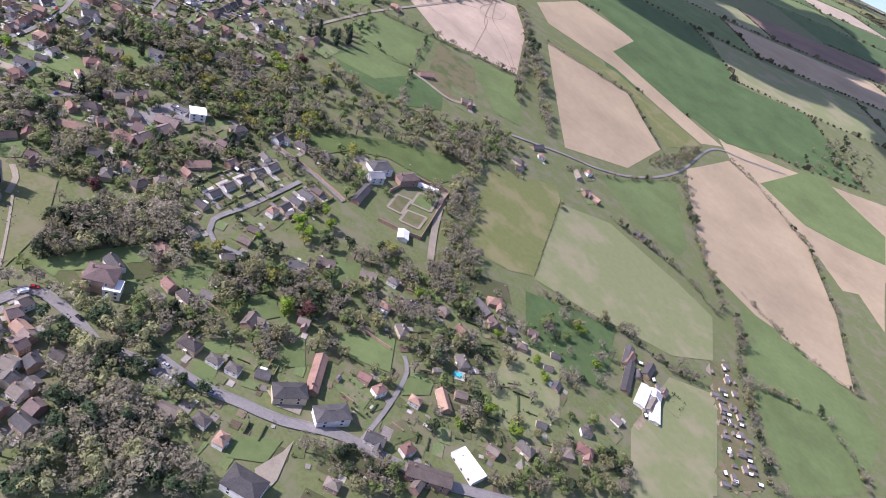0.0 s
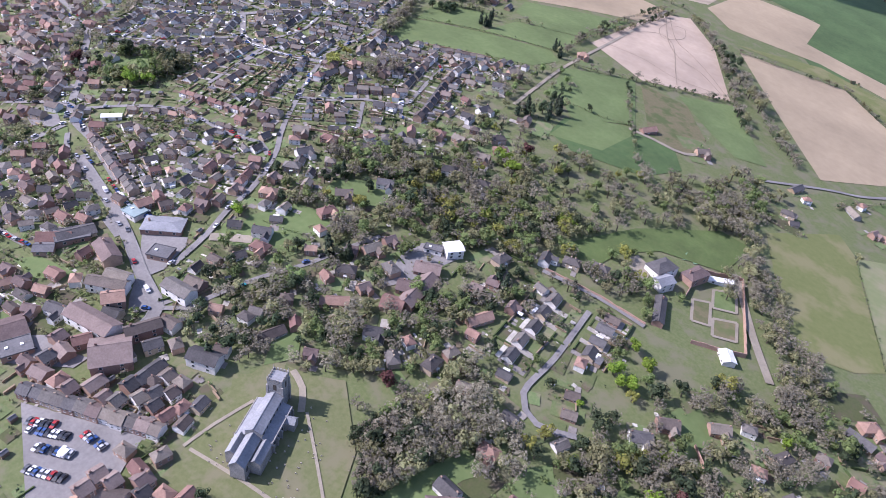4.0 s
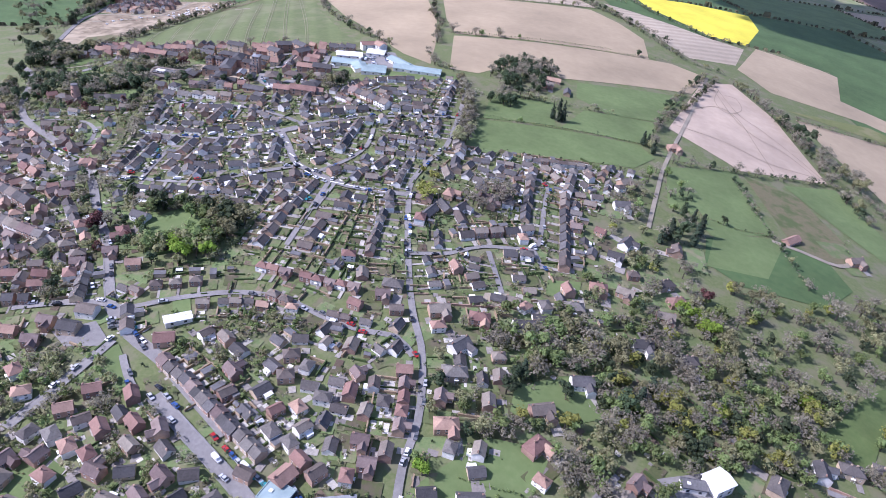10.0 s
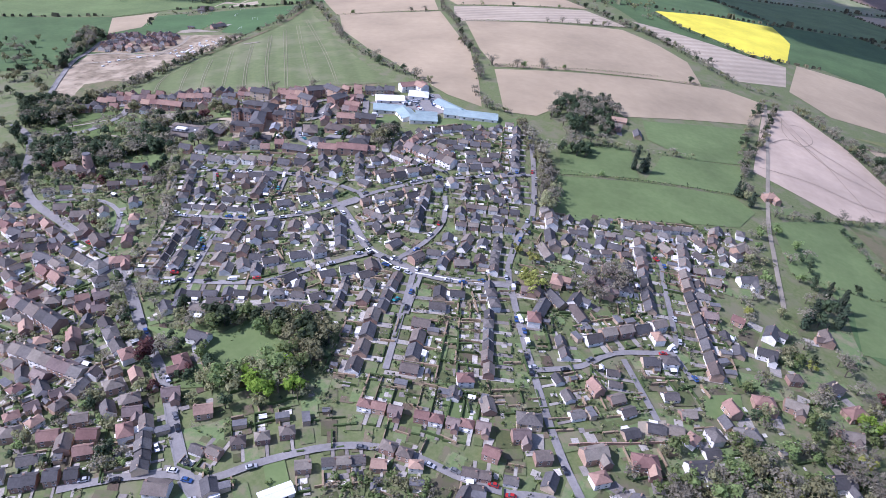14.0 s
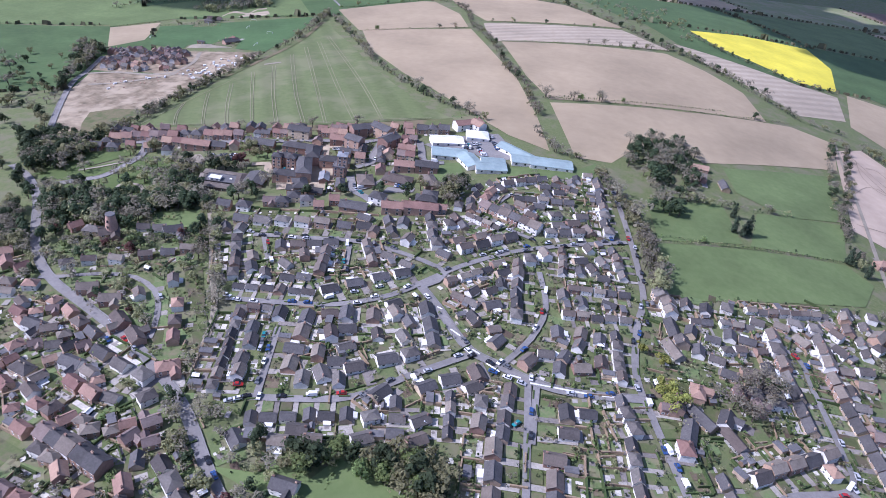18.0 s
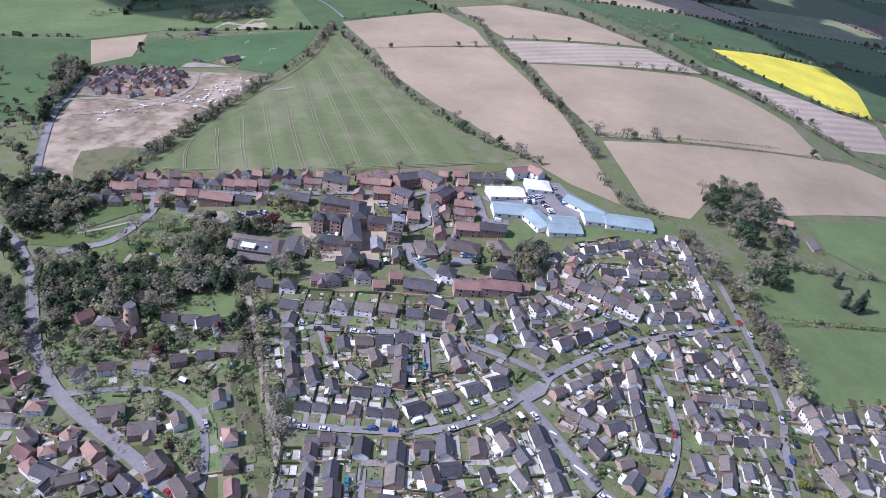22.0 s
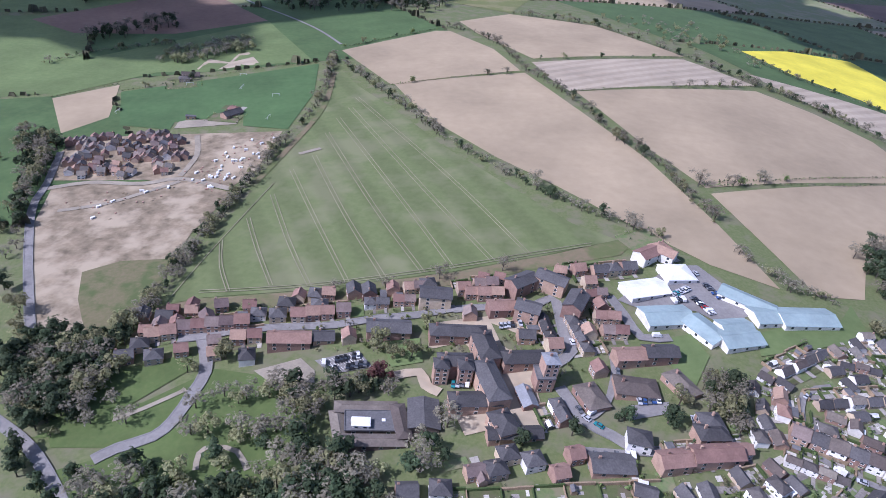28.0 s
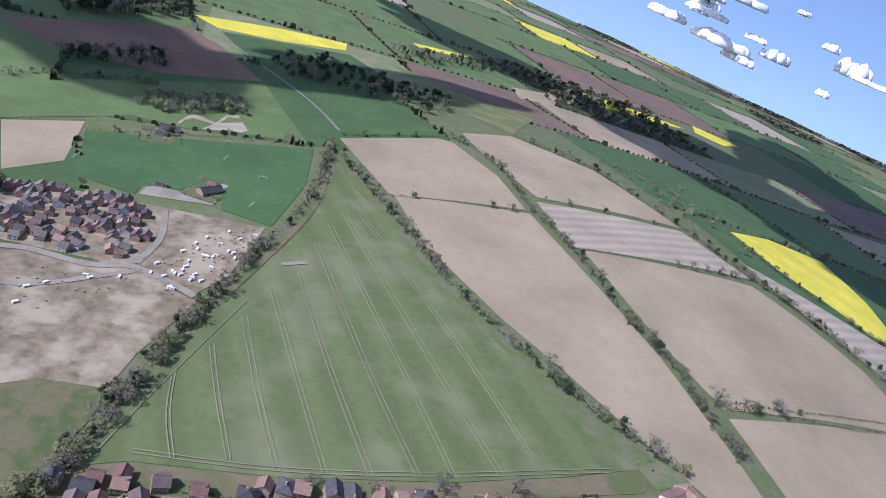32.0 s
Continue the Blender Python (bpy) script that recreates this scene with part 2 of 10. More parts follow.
material("cloud", (0.86, 0.87, 0.90), (0.92, 0.92, 0.94), 1.0, 300, 60)

# ---- shape of the land: low hills laid over a plain ----
HILLS = (
    (-900, 100, -3.7),
    (-900, 400, -0.1),
    (-900, 700, -13.8),
    (-900, 1000, -10.2),
    (-900, 1300, 1.2),
    (-900, 1600, -0.1),
    (-600, 100, -6.2),
    (-600, 400, 23.1),
    (-600, 700, 22.4),
    (-600, 1000, 18.2),
    (-600, 1300, 12.6),
    (-600, 1600, 1.0),
    (-300, 100, 1.3),
    (-300, 400, 22.7),
    (-300, 700, 12.8),
    (-300, 1000, 17.0),
    (-300, 1300, 16.7),
    (-300, 1600, 3.3),
    (0, 100, 9.6),
    (0, 400, 5.2),
    (0, 700, -14.0),
    (0, 1000, -0.1),
    (0, 1300, 9.2),
    (0, 1600, 2.2),
    (300, 100, 2.1),
    (300, 400, -8.3),
    (300, 700, -17.7),
    (300, 1000, -7.0),
    (300, 1300, 0.3),
    (300, 1600, -0.3),
)
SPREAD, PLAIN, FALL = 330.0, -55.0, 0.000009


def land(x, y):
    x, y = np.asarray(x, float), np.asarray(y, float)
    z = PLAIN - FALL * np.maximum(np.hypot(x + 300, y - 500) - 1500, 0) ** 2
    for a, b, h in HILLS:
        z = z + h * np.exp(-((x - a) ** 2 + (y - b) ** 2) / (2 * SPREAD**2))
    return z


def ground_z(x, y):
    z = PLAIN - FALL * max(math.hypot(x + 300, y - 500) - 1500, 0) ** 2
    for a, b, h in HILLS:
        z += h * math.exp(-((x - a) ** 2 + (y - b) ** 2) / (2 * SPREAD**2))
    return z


# ---- mesh builders ----
class Geo:
    """Collects corners and faces, with a material slot for each face."""

    def __init__(self):
        self.v, self.f, self.m = [], [], []

    def add(self, verts, faces, slot=0):
        k = len(self.v)
        self.v += [tuple(p) for p in verts]
        self.f += [tuple(i + k for i in q) for q in faces]
        self.m += [slot] * len(faces)
        return self

    def box(self, x0, y0, z0, x1, y1, z1, slot=0, spin=0.0, at=(0, 0)):
        c, s = math.cos(spin), math.sin(spin)
        pts = [(x, y, z) for z in (z0, z1) for x, y in ((x0, y0), (x1, y0), (x1, y1), (x0, y1))]
        pts = [(at[0] + c * x - s * y, at[1] + s * x + c * y, z) for x, y, z in pts]
        return self.add(pts, [(3, 2, 1, 0), (4, 5, 6, 7), (0, 1, 5, 4), (1, 2, 6, 5), (2, 3, 7, 6), (3, 0, 4, 7)], slot)

    def tube(self, a, b, ra, rb, sides=6, slot=0):
        a, b = Vector(a), Vector(b)
        q = (b - a).to_track_quat("Z", "Y")
        pts = []
        for centre, r in ((a, ra), (b, rb)):
            for i in range(sides):
                t = 2 * math.pi * i / sides
                pts.append(centre + q @ Vector((r * math.cos(t), r * math.sin(t), 0)))
        faces = [(i, (i + 1) % sides, sides + (i + 1) % sides, sides + i) for i in range(sides)]
        faces.append(tuple(range(sides, 2 * sides)))
        return self.add(pts, faces, slot)

    def make(self, name, mats, parent=None, label=""):
        me = bpy.data.meshes.new(name)
        me.from_pydata(self.v, [], self.f)
        for m in mats if isinstance(mats, (list, tuple)) else (mats,):
            me.materials.append(MATS[m])
        if any(self.m):
            me.polygons.foreach_set("material_index", self.m)
        ob = new(name, me)
        if parent is not None:
            ob.parent = parent
        if label:
            ob["label"] = label
        return ob


def quads(name, verts, mats, slots=None):
    """One mesh from an array of quads, four corners each."""
    verts = np.asarray(verts, np.float32).reshape(-1, 3)
    n = len(verts) // 4
    me = bpy.data.meshes.new(name)
    me.vertices.add(len(verts))
    me.vertices.foreach_set("co", verts.ravel())
    me.loops.add(len(verts))
    me.loops.foreach_set("vertex_index", np.arange(len(verts), dtype=np.int32))
    me.polygons.add(n)
    me.polygons.foreach_set("loop_start", np.arange(0, 4 * n, 4, dtype=np.int32))
    for m in mats:
        me.materials.append(MATS[m])
    if slots is not None:
        me.polygons.foreach_set("material_index", np.asarray(slots, np.int32))
    me.update(calc_edges=True)
    return me


def draped(name, outline, mat, lift, cell=24.0):
    """A sheet of the given outline laid over the land."""
    bm = bmesh.new()
    face = bm.faces.new([bm.verts.new((x, y, 0)) for x, y in outline])
    xs, ys = [p[0] for p in outline], [p[1] for p in outline]
    cell = max(cell, (max(xs) - min(xs)) / 30, (max(ys) - min(ys)) / 30)
    for axis, lo, hi in ((0, min(xs), max(xs)), (1, min(ys), max(ys))):
        k = math.floor(lo / cell) + 1
        while k * cell < hi:
            co, no = [0, 0, 0], [0, 0, 0]
            co[axis], no[axis] = k * cell, 1
            bmesh.ops.bisect_plane(bm, geom=bm.verts[:] + bm.edges[:] + bm.faces[:], plane_co=co, plane_no=no, dist=0.001)
            k += 1
    bmesh.ops.triangulate(bm, faces=[f for f in bm.faces if len(f.verts) > 4])
    bmesh.ops.recalc_face_normals(bm, faces=bm.faces[:])
    for v in bm.verts:
        v.co.z = ground_z(v.co.x, v.co.y) + lift
    if bm.faces and sum(f.normal.z * f.calc_area() for f in bm.faces) < 0:
        bmesh.ops.reverse_faces(bm, faces=bm.faces[:])
    me = bpy.data.meshes.new(name)
    bm.to_mesh(me)
    bm.free()
    me.materials.append(MATS[mat])
    return new(name, me)


# ---- ground ----
def axis(lo, a, b, hi, fine):
    inner = np.arange(a, b + 1, fine)
    k = np.linspace(0, 1, 16)[1:] ** 1.6
    return np.r_[(a - (a - lo) * k)[::-1], inner, b + (hi - b) * k]


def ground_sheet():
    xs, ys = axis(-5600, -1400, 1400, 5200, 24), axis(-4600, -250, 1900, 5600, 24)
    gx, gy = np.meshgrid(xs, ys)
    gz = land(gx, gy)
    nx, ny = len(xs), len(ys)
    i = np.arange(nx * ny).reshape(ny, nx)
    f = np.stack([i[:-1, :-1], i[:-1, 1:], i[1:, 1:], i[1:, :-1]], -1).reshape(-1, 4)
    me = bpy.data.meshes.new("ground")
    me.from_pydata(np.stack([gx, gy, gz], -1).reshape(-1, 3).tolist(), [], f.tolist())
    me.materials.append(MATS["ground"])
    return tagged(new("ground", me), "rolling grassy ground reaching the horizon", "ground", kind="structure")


ground_sheet()
STEP = [0]
class Spots:
    """Places with a radius, kept in a coarse grid for quick looking up."""

    def __init__(self):
        self.cells = {}

    def append(self, spot):
        self.cells.setdefault((int(spot[0] // 40), int(spot[1] // 40)), []).append(spot)

    def near(self, x, y):
        i, j = int(x // 40), int(y // 40)
        return [s for a in (i - 1, i, i + 1) for b in (j - 1, j, j + 1) for s in self.cells.get((a, b), ())]


PAVED, ROADWAY = Spots(), Spots()
FAR_EDGES, FAR_WOODS, OUTLINES, KEEP_CLEAR, STREETS = [], [], [], [], []


def field(name, mat, outline, label):
    STEP[0] += 1
    OUTLINES.append(outline)
    if name in ("lawn", "green", "car_park", "yard", "forecourt", "courtyard", "churchyard", "verge"):
        KEEP_CLEAR.append((min(p[0] for p in outline), max(p[0] for p in outline), min(p[1] for p in outline), max(p[1] for p in outline), outline))
    ob = draped(name, outline, mat, 0.26 + 0.002 * STEP[0])
    return tagged(ob, label, "field", kind="structure")


def road(name, width, line, mat, label):
    """A strip of even width along a smoothed line, with pale kerbs on streets."""
    pts = [Vector((x, y)) for x, y in line]
    if mat == "asphalt":
        width *= 0.62
    fine = []
    for i in range(len(pts) - 1):
        p0, p1, p2, p3 = pts[max(i - 1, 0)], pts[i], pts[i + 1], pts[min(i + 2, len(pts) - 1)]
        n = max(2, int((p2 - p1).length / 7))
        for k in range(n):
            t = k / n
            fine.append(0.5 * (2 * p1 + (p2 - p0) * t + (2 * p0 - 5 * p1 + 4 * p2 - p3) * t * t + (3 * p1 - p0 - 3 * p2 + p3) * t**3))
    fine.append(pts[-1])
    STEP[0] += 1
    lift = (0.62 if width > 1 else 0.5) + 0.005 * (STEP[0] % 30)
    g, kerb = Geo(), Geo()
    rows = []
    for i, p in enumerate(fine):
        d = (fine[min(i + 1, len(fine) - 1)] - fine[max(i - 1, 0)]).normalized()
        side = Vector((-d.y, d.x))
        rows.append((p, side))
        if width > 1:
            PAVED.append((p.x, p.y, width / 2 + 1.5))
            ROADWAY.append((p.x, p.y, math.degrees(math.atan2(d.y, d.x))))
            if mat == "asphalt":
                STREETS.append((p.x, p.y, math.degrees(math.atan2(d.y, d.x))))
    for (p, s), (q, r) in zip(rows, rows[1:]):
        def at(c, o, up):
            return (c.x + o.x, c.y + o.y, ground_z(c.x + o.x, c.y + o.y) + up)
        h = width / 2
        g.add([at(p, s * h, lift), at(p, s * -h, lift), at(q, r * -h, lift), at(q, r * h, lift)], [(0, 1, 2, 3)])
        if mat == "asphalt" and width >= 3.7:
            for e in (h, -h - 0.65):
                kerb.add([at(p, s * (e + 0.65), lift + 0.12), at(p, s * e, lift + 0.12), at(q, r * e, lift + 0.12), at(q, r * (e + 0.65), lift + 0.12)], [(0, 1, 2, 3)])
                kerb.add([at(p, s * e, lift + 0.12), at(p, s * e, lift - 0.3), at(q, r * e, lift - 0.3), at(q, r * e, lift + 0.12)], [(0, 1, 2, 3)])
    ob = g.make(name, mat)
    tagged(ob, label, "road", kind="structure")
    if kerb.v:
        tagged(kerb.make("pavement", "pavement"), "pale grey pavement with a raised kerb", "pavement", kind="structure")
    return ob


material("pavement", (0.185, 0.180, 0.172), (0.230, 0.222, 0.212), 0.9, 8, 0.8)

field("crop_field", "crop", ((-798, 684), (-796, 722), (-792, 767), (-787, 818), (-778, 875), (-771, 937), (-777, 1044), (-774, 1060), (-753, 1016), (-715, 958), (-693, 921), (-668, 877), (-629, 824), (-589, 772), (-565, 756), (-605, 737), (-657, 717), (-726, 699), (-783, 691)), "young green cereal crop with paired tramlines")
field("field_margin", "margin", ((-803, 660), (-798, 684), (-783, 690), (-726, 698), (-657, 716), (-605, 736), (-565, 756), (-555, 756), (-566, 740), (-657, 705), (-744, 680), (-794, 664)), "bare brown earth headland of the crop field")
field("ploughed_field", "tan", ((-786, 1128), (-694, 1218), (-678, 1220), (-629, 1143), (-605, 1067), (-723, 1018), (-755, 1074)), "harrowed pale brown field")
field("ploughed_field", "tan", ((-720, 1020), (-601, 1060), (-571, 985), (-526, 874), (-500, 782), (-486, 720), (-518, 737), (-550, 769), (-592, 818), (-632, 862), (-686, 937)), "long harrowed pale brown field")
field("ploughed_field", "tan", ((-668, 1273), (-604, 1336), (-500, 1299), (-420, 1177), (-590, 1111), (-622, 1168), (-646, 1212)), "harrowed pale brown field")
field("ploughed_field", "striped", ((-592, 1098), (-424, 1163), (-368, 1096), (-564, 1011), (-580, 1048)), "pale brown field with drilled stripes")
field("ploughed_field", "tan", ((-559, 1011), (-375, 1077), (-334, 1036), (-301, 988), (-292, 910), (-494, 833), (-520, 891)), "wide harrowed pale brown field")
field("ploughed_field", "tan", ((-493, 825), (-267, 919), (-228, 910), (-245, 837), (-370, 761), (-389, 785), (-422, 758), (-441, 720), (-467, 717)), "wide harrowed pale brown field")
field("rape_field", "rape", ((-327, 1261), (-243, 1324), (-142, 1354), (-137, 1244), (-166, 1118), (-216, 1108), (-257, 1145), (-297, 1181)), "oilseed rape field in bright yellow flower")
field("stubble_strip", "striped", ((-363, 1143), (-308, 1124), (-220, 1094), (-172, 1093), (-189, 1001), (-246, 967), (-279, 1007), (-326, 1066)), "pale drilled strip of field")
field("track_field", "tracks", ((-233, 889), (-199, 918), (-160, 852), (-127, 727), (-207, 680), (-268, 718)), "pale tan field with looping wheel marks")
field("paddock", "grass", ((-418, 674), (-365, 694), (-359, 645), (-413, 623)), "mown green paddock")
field("paddock", "grass", ((-341, 696), (-274, 721), (-289, 663), (-354, 645)), "mown green paddock")
field("paddock", "grass", ((-414, 619), (-356, 640), (-291, 658), (-278, 642), (-293, 612), (-413, 561)), "mown green paddock")
field("paddock", "grass", ((-355, 761), (-252, 818), (-277, 724), (-320, 703), (-351, 722)), "mown green paddock by the farm")
field("paddock", "grass", ((-269, 634), (-212, 674), (-191, 582), (-220, 570), (-267, 571)), "lush green paddock")
field("paddock", "meadow", ((-241, 544), (-191, 576), (-156, 574), (-145, 545), (-168, 510), (-221, 499), (-243, 512)), "darker green pasture")
field("rough_pasture", "rough", ((-206, 672), (-161, 669), (-135, 615), (-144, 578), (-177, 573)), "rough brownish pasture")
field("paddock", "grass", ((-172, 683), (-122, 720), (-83, 623), (-110, 612), (-140, 643)), "green pasture strip")
field("ploughed_field", "tan", ((-134, 877), (-14, 906), (54, 814), (28, 708), (-38, 649), (-75, 737)), "smooth pale tan field")
field("ploughed_field", "tan", ((-188, 987), (-154, 1117), (-46, 1119), (-62, 1008), (131, 949), (101, 913), (-44, 956), (-153, 940)), "pale tan field with a long tail")
field("olive_field", "olive", ((-143, 896), (-42, 945), (102, 908), (61, 832), (-16, 914)), "olive green field")
field("ploughed_field", "tan", ((92, 812), (144, 920), (188, 899), (260, 814), (286, 690), (288, 562), (237, 560), (168, 602), (136, 621), (112, 710)), "large smooth pale tan field")
field("paddock", "grass", ((5, 644), (84, 760), (113, 629), (106, 598), (53, 611)), "green field by the farm")
field("meadow", "olive", ((-77, 514), (-24, 565), (-14, 545), (-1, 416), (-19, 402), (-58, 394), (-68, 463)), "worn olive meadow with a path")
field("meadow", "dry", ((-12, 540), (35, 570), (111, 551), (147, 534), (150, 469), (116, 439), (68, 427), (50, 421), (-0, 413)), "pale dry green meadow")
field("paddock", "meadow", ((5, 396), (69, 424), (70, 349), (16, 342)), "rich green paddock")
field("meadow", "grass", ((175, 589), (228, 586), (291, 551), (305, 511), (269, 420), (212, 373), (185, 458)), "green river meadow")
field("meadow", "dry", ((116, 411), (155, 428), (158, 328), (104, 284), (96, 334)), "dry sandy green meadow")
field("ploughed_field", "tan", ((260, 829), (316, 873), (363, 855), (343, 715), (320, 771), (299, 757)), "pale tan field")
field("dark_field", "meadow", ((-44, 1109), (-117, 1137), (-96, 1295), (49, 1254), (277, 1207), (237, 1053), (135, 967), (55, 979), (-57, 1019)), "dark green field")
field("paddock", "grass", ((192, 913), (257, 871), (316, 876), (367, 886), (377, 972), (274, 1069)), "green pasture")
field("building_site", "bare", ((-922, 813), (-845, 823), (-800, 805), (-808, 753), (-809, 716), (-813, 666), (-851, 661), (-905, 757)), "churned bare earth of a building site")
field("building_site", "bare", ((-925, 820), (-945, 856), (-944, 892), (-858, 902), (-793, 907), (-794, 838), (-804, 810), (-866, 823)), "bare earth between new houses")
field("rough_pasture", "rough", ((-813, 666), (-809, 716), (-806, 727), (-806, 699), (-807, 672)), "rough brown grass")
field("sports_field", "pitch", ((-957, 991), (-800, 1080), (-787, 993), (-790, 911), (-827, 918), (-834, 943), (-884, 925), (-882, 910), (-925, 917)), "mown green sports field")
field("car_park", "gravel", ((-881, 929), (-835, 934), (-833, 922), (-880, 912)), "gravel car park of the sports field")
field("ploughed_field", "tan", ((-1007, 969), (-966, 1008), (-941, 933), (-962, 898)), "pale brown field")
field("paddock", "grass", ((-1056, 1044), (-891, 1239), (-808, 1090), (-866, 1071), (-903, 1050), (-947, 1045), (-1010, 972)), "green field under woodland")
field("stubble_strip", "striped", ((-933, 1070), (-880, 1116), (-858, 1078), (-904, 1052)), "pale stubble strip by the wood")
field("ploughed_field", "brown", ((-1145, 1184), (-1032, 1372), (-976, 1339), (-895, 1245), (-978, 1173), (-1081, 1151)), "dull brown field")
field("rape_field", "rape", ((-1052, 1444), (-956, 1547), (-867, 1612), (-858, 1555), (-934, 1468), (-1009, 1419)), "distant rape field in yellow flower")
field("dark_field", "meadow", ((-1000, 1408), (-932, 1461), (-847, 1533), (-776, 1451), (-803, 1369), (-890, 1305), (-936, 1321)), "dark green field")
field("dark_field", "meadow", ((-827, 1210), (-803, 1212), (-691, 1230), (-779, 1146)), "dark green field")
field("olive_field", "olive", ((-791, 1580), (-633, 1511), (-546, 1561), (-603, 1343), (-684, 1403)), "olive green field")
field("ploughed_field", "tan", ((-574, 1800), (-456, 1946), (-482, 1792), (-564, 1701)), "distant tan field")
field("rape_field", "rape", ((-377, 2123), (-242, 2200), (-71, 2242), (-158, 2161), (-363, 2026)), "distant rape field in yellow flower")
field("rape_field", "rape", ((-10, 2361), (126, 2336), (44, 2242), (-34, 2257)), "distant rape field in yellow flower")
field("rape_field", "rape", ((-779, 1866), (-662, 1979), (-680, 1914), (-765, 1840)), "distant rape field in yellow flower")
field("paddock", "grass", ((-254, 646), (-213, 641), (-203, 602), (-194, 581), (-237, 549), (-263, 585)), "green pasture")
field("paddock", "grass", ((-235, 555), (-184, 581), (-203, 519), (-242, 508)), "green pasture")
field("churchyard", "churchyard", ((-289, 194), (-281, 227), (-254, 230), (-229, 211), (-221, 192), (-221, 164), (-282, 169)), "mown churchyard grass with headstones")
field("tennis_court", "court", ((-127, 449), (-105, 465), (-98, 451), (-118, 432)), "pale green hard tennis court")
field("lawn", "grass", ((-337, 326), (-310, 330), (-316, 292), (-344, 278), (-359, 292)), "large garden lawn")
field("lawn", "grass", ((-332, 358), (-308, 376), (-291, 356), (-317, 338), (-331, 343)), "large garden lawn")
field("green", "grass", ((-487, 621), (-462, 627), (-467, 618), (-491, 614)), "estate green")
field("school_yard", "asphalt", ((-267, 334), (-239, 351), (-239, 337), (-253, 306), (-263, 293)), "primary school playground")
field("parkland", "park", ((-808, 600), (-786, 616), (-762, 628), (-732, 607), (-733, 597), (-805, 595)), "mown parkland grass under trees")
field("parkland", "park", ((-801, 583), (-767, 598), (-719, 599), (-698, 597), (-714, 584), (-761, 576), (-792, 569)), "mown parkland grass under trees")
field("lawn", "grass", ((-706, 565), (-681, 574), (-671, 556), (-695, 548)), "garden lawn")
field("parkland", "park", ((-820, 599), (-808, 600), (-825, 632), (-796, 639), (-770, 650), (-766, 640), (-783, 619), (-801, 602)), "mown parkland grass under trees")
field("parkland", "park", ((-792, 608), (-756, 640), (-719, 634), (-704, 601), (-747, 600), (-773, 589)), "mown parkland grass under trees")
field("forecourt", "gravel", ((-360, 414), (-348, 419), (-347, 408), (-360, 404)), "pale gravel forecourt")
field("yard", "asphalt", ((-416, 265), (-397, 257), (-399, 252), (-415, 259)), "asphalt works yard")
field("lawn", "grass", ((-507, 249), (-498, 261), (-482, 257), (-482, 247), (-503, 242)), "open green")
field("green", "grass", ((-509, 311), (-505, 317), (-487, 302), (-486, 291)), "grassed triangle between streets")
field("lawn", "grass", ((-442, 402), (-434, 405), (-429, 393), (-438, 386)), "bright mown garden lawn")
field("lawn", "grass", ((-500, 350), (-493, 354), (-486, 344), (-494, 341)), "hedged square lawn")
field("lawn", "grass", ((-331, 440), (-313, 448), (-313, 432), (-330, 427)), "mown garden lawn")
field("green", "grass", ((-572, 417), (-549, 410), (-542, 421), (-514, 411), (-517, 394), (-546, 390)), "wooded green")
field("yard", "asphalt", ((-538, 314), (-524, 326), (-507, 315), (-526, 308)), "asphalt forecourt")
field("churchyard", "churchyard", ((-290, 212), (-275, 222), (-251, 222), (-254, 217), (-284, 202)), "mown churchyard grass")
field("rough_pasture", "rough", ((-852, 713), (-836, 724), (-806, 727), (-807, 708), (-812, 664), (-826, 664), (-842, 689)), "rough olive-brown grass on the building site")

field("forecourt", "paving", ((-664.9, 655.5), (-649.5, 661.4), (-642.6, 651.7), (-632.6, 625.3), (-626.6, 608.0), (-615.6, 614.4), (-618.5, 634.7), (-611.3, 641.9), (-632.1, 659.9), (-636.9, 675.6), (-616.2, 663.5), (-613.7, 671.7), (-634.9, 681.4), (-665.9, 674.0)), "sandy paved courts between the former hospital wings")
field("forecourt", "paving", ((-652.1, 618.1), (-638.1, 625.0), (-635.4, 611.2), (-647.4, 606.8)), "sandy paved parking court")
field("yard", "asphalt", ((-574.7, 698.4), (-538.9, 733.2), (-525.6, 735.2), (-504.7, 698.5), (-525.1, 683.7), (-537.3, 693.7), (-564.5, 691.9)), "asphalt school yard and car park")
field("lawn", "grass", ((-554.3, 671.8), (-544.2, 675.7), (-539.5, 660.6), (-553.4, 635.8), (-558.8, 653.6)), "mown school lawn")
field("lawn", "grass", ((-511.3, 680.1), (-494.9, 688.3), (-467.5, 693.1), (-451.8, 713.0), (-454.1, 684.3), (-515.5, 663.7)), "mown school lawn")
field("yard", "asphalt", ((-581.2, 626.9), (-564.5, 630.5), (-564.5, 624.3), (-582.9, 618.7)), "asphalt parking yard among the wards")
field("yard", "asphalt", ((-601.9, 604.2), (-582.8, 603.8), (-584.6, 595.1), (-601.9, 593.8)), "asphalt parking yard")
field("car_park", "asphalt", ((-713.9, 646.4), (-695.8, 653.8), (-688.2, 643.1), (-704.8, 638.2)), "asphalt staff car park with marked bays")
field("car_park", "gravel", ((-738.8, 639.2), (-720.3, 647.8), (-712.6, 640.1), (-711.2, 632.9), (-728.5, 631.3)), "pale gravel yard")
field("lawn", "grass", ((-704.4, 684.5), (-698.8, 687.4), (-696.7, 678.1), (-706.5, 676.5)), "small mown green")
field("lawn", "grass", ((-686.4, 659.9), (-669.2, 663.1), (-666.6, 647.3), (-680.0, 643.4)), "lawn beside the former hospital")
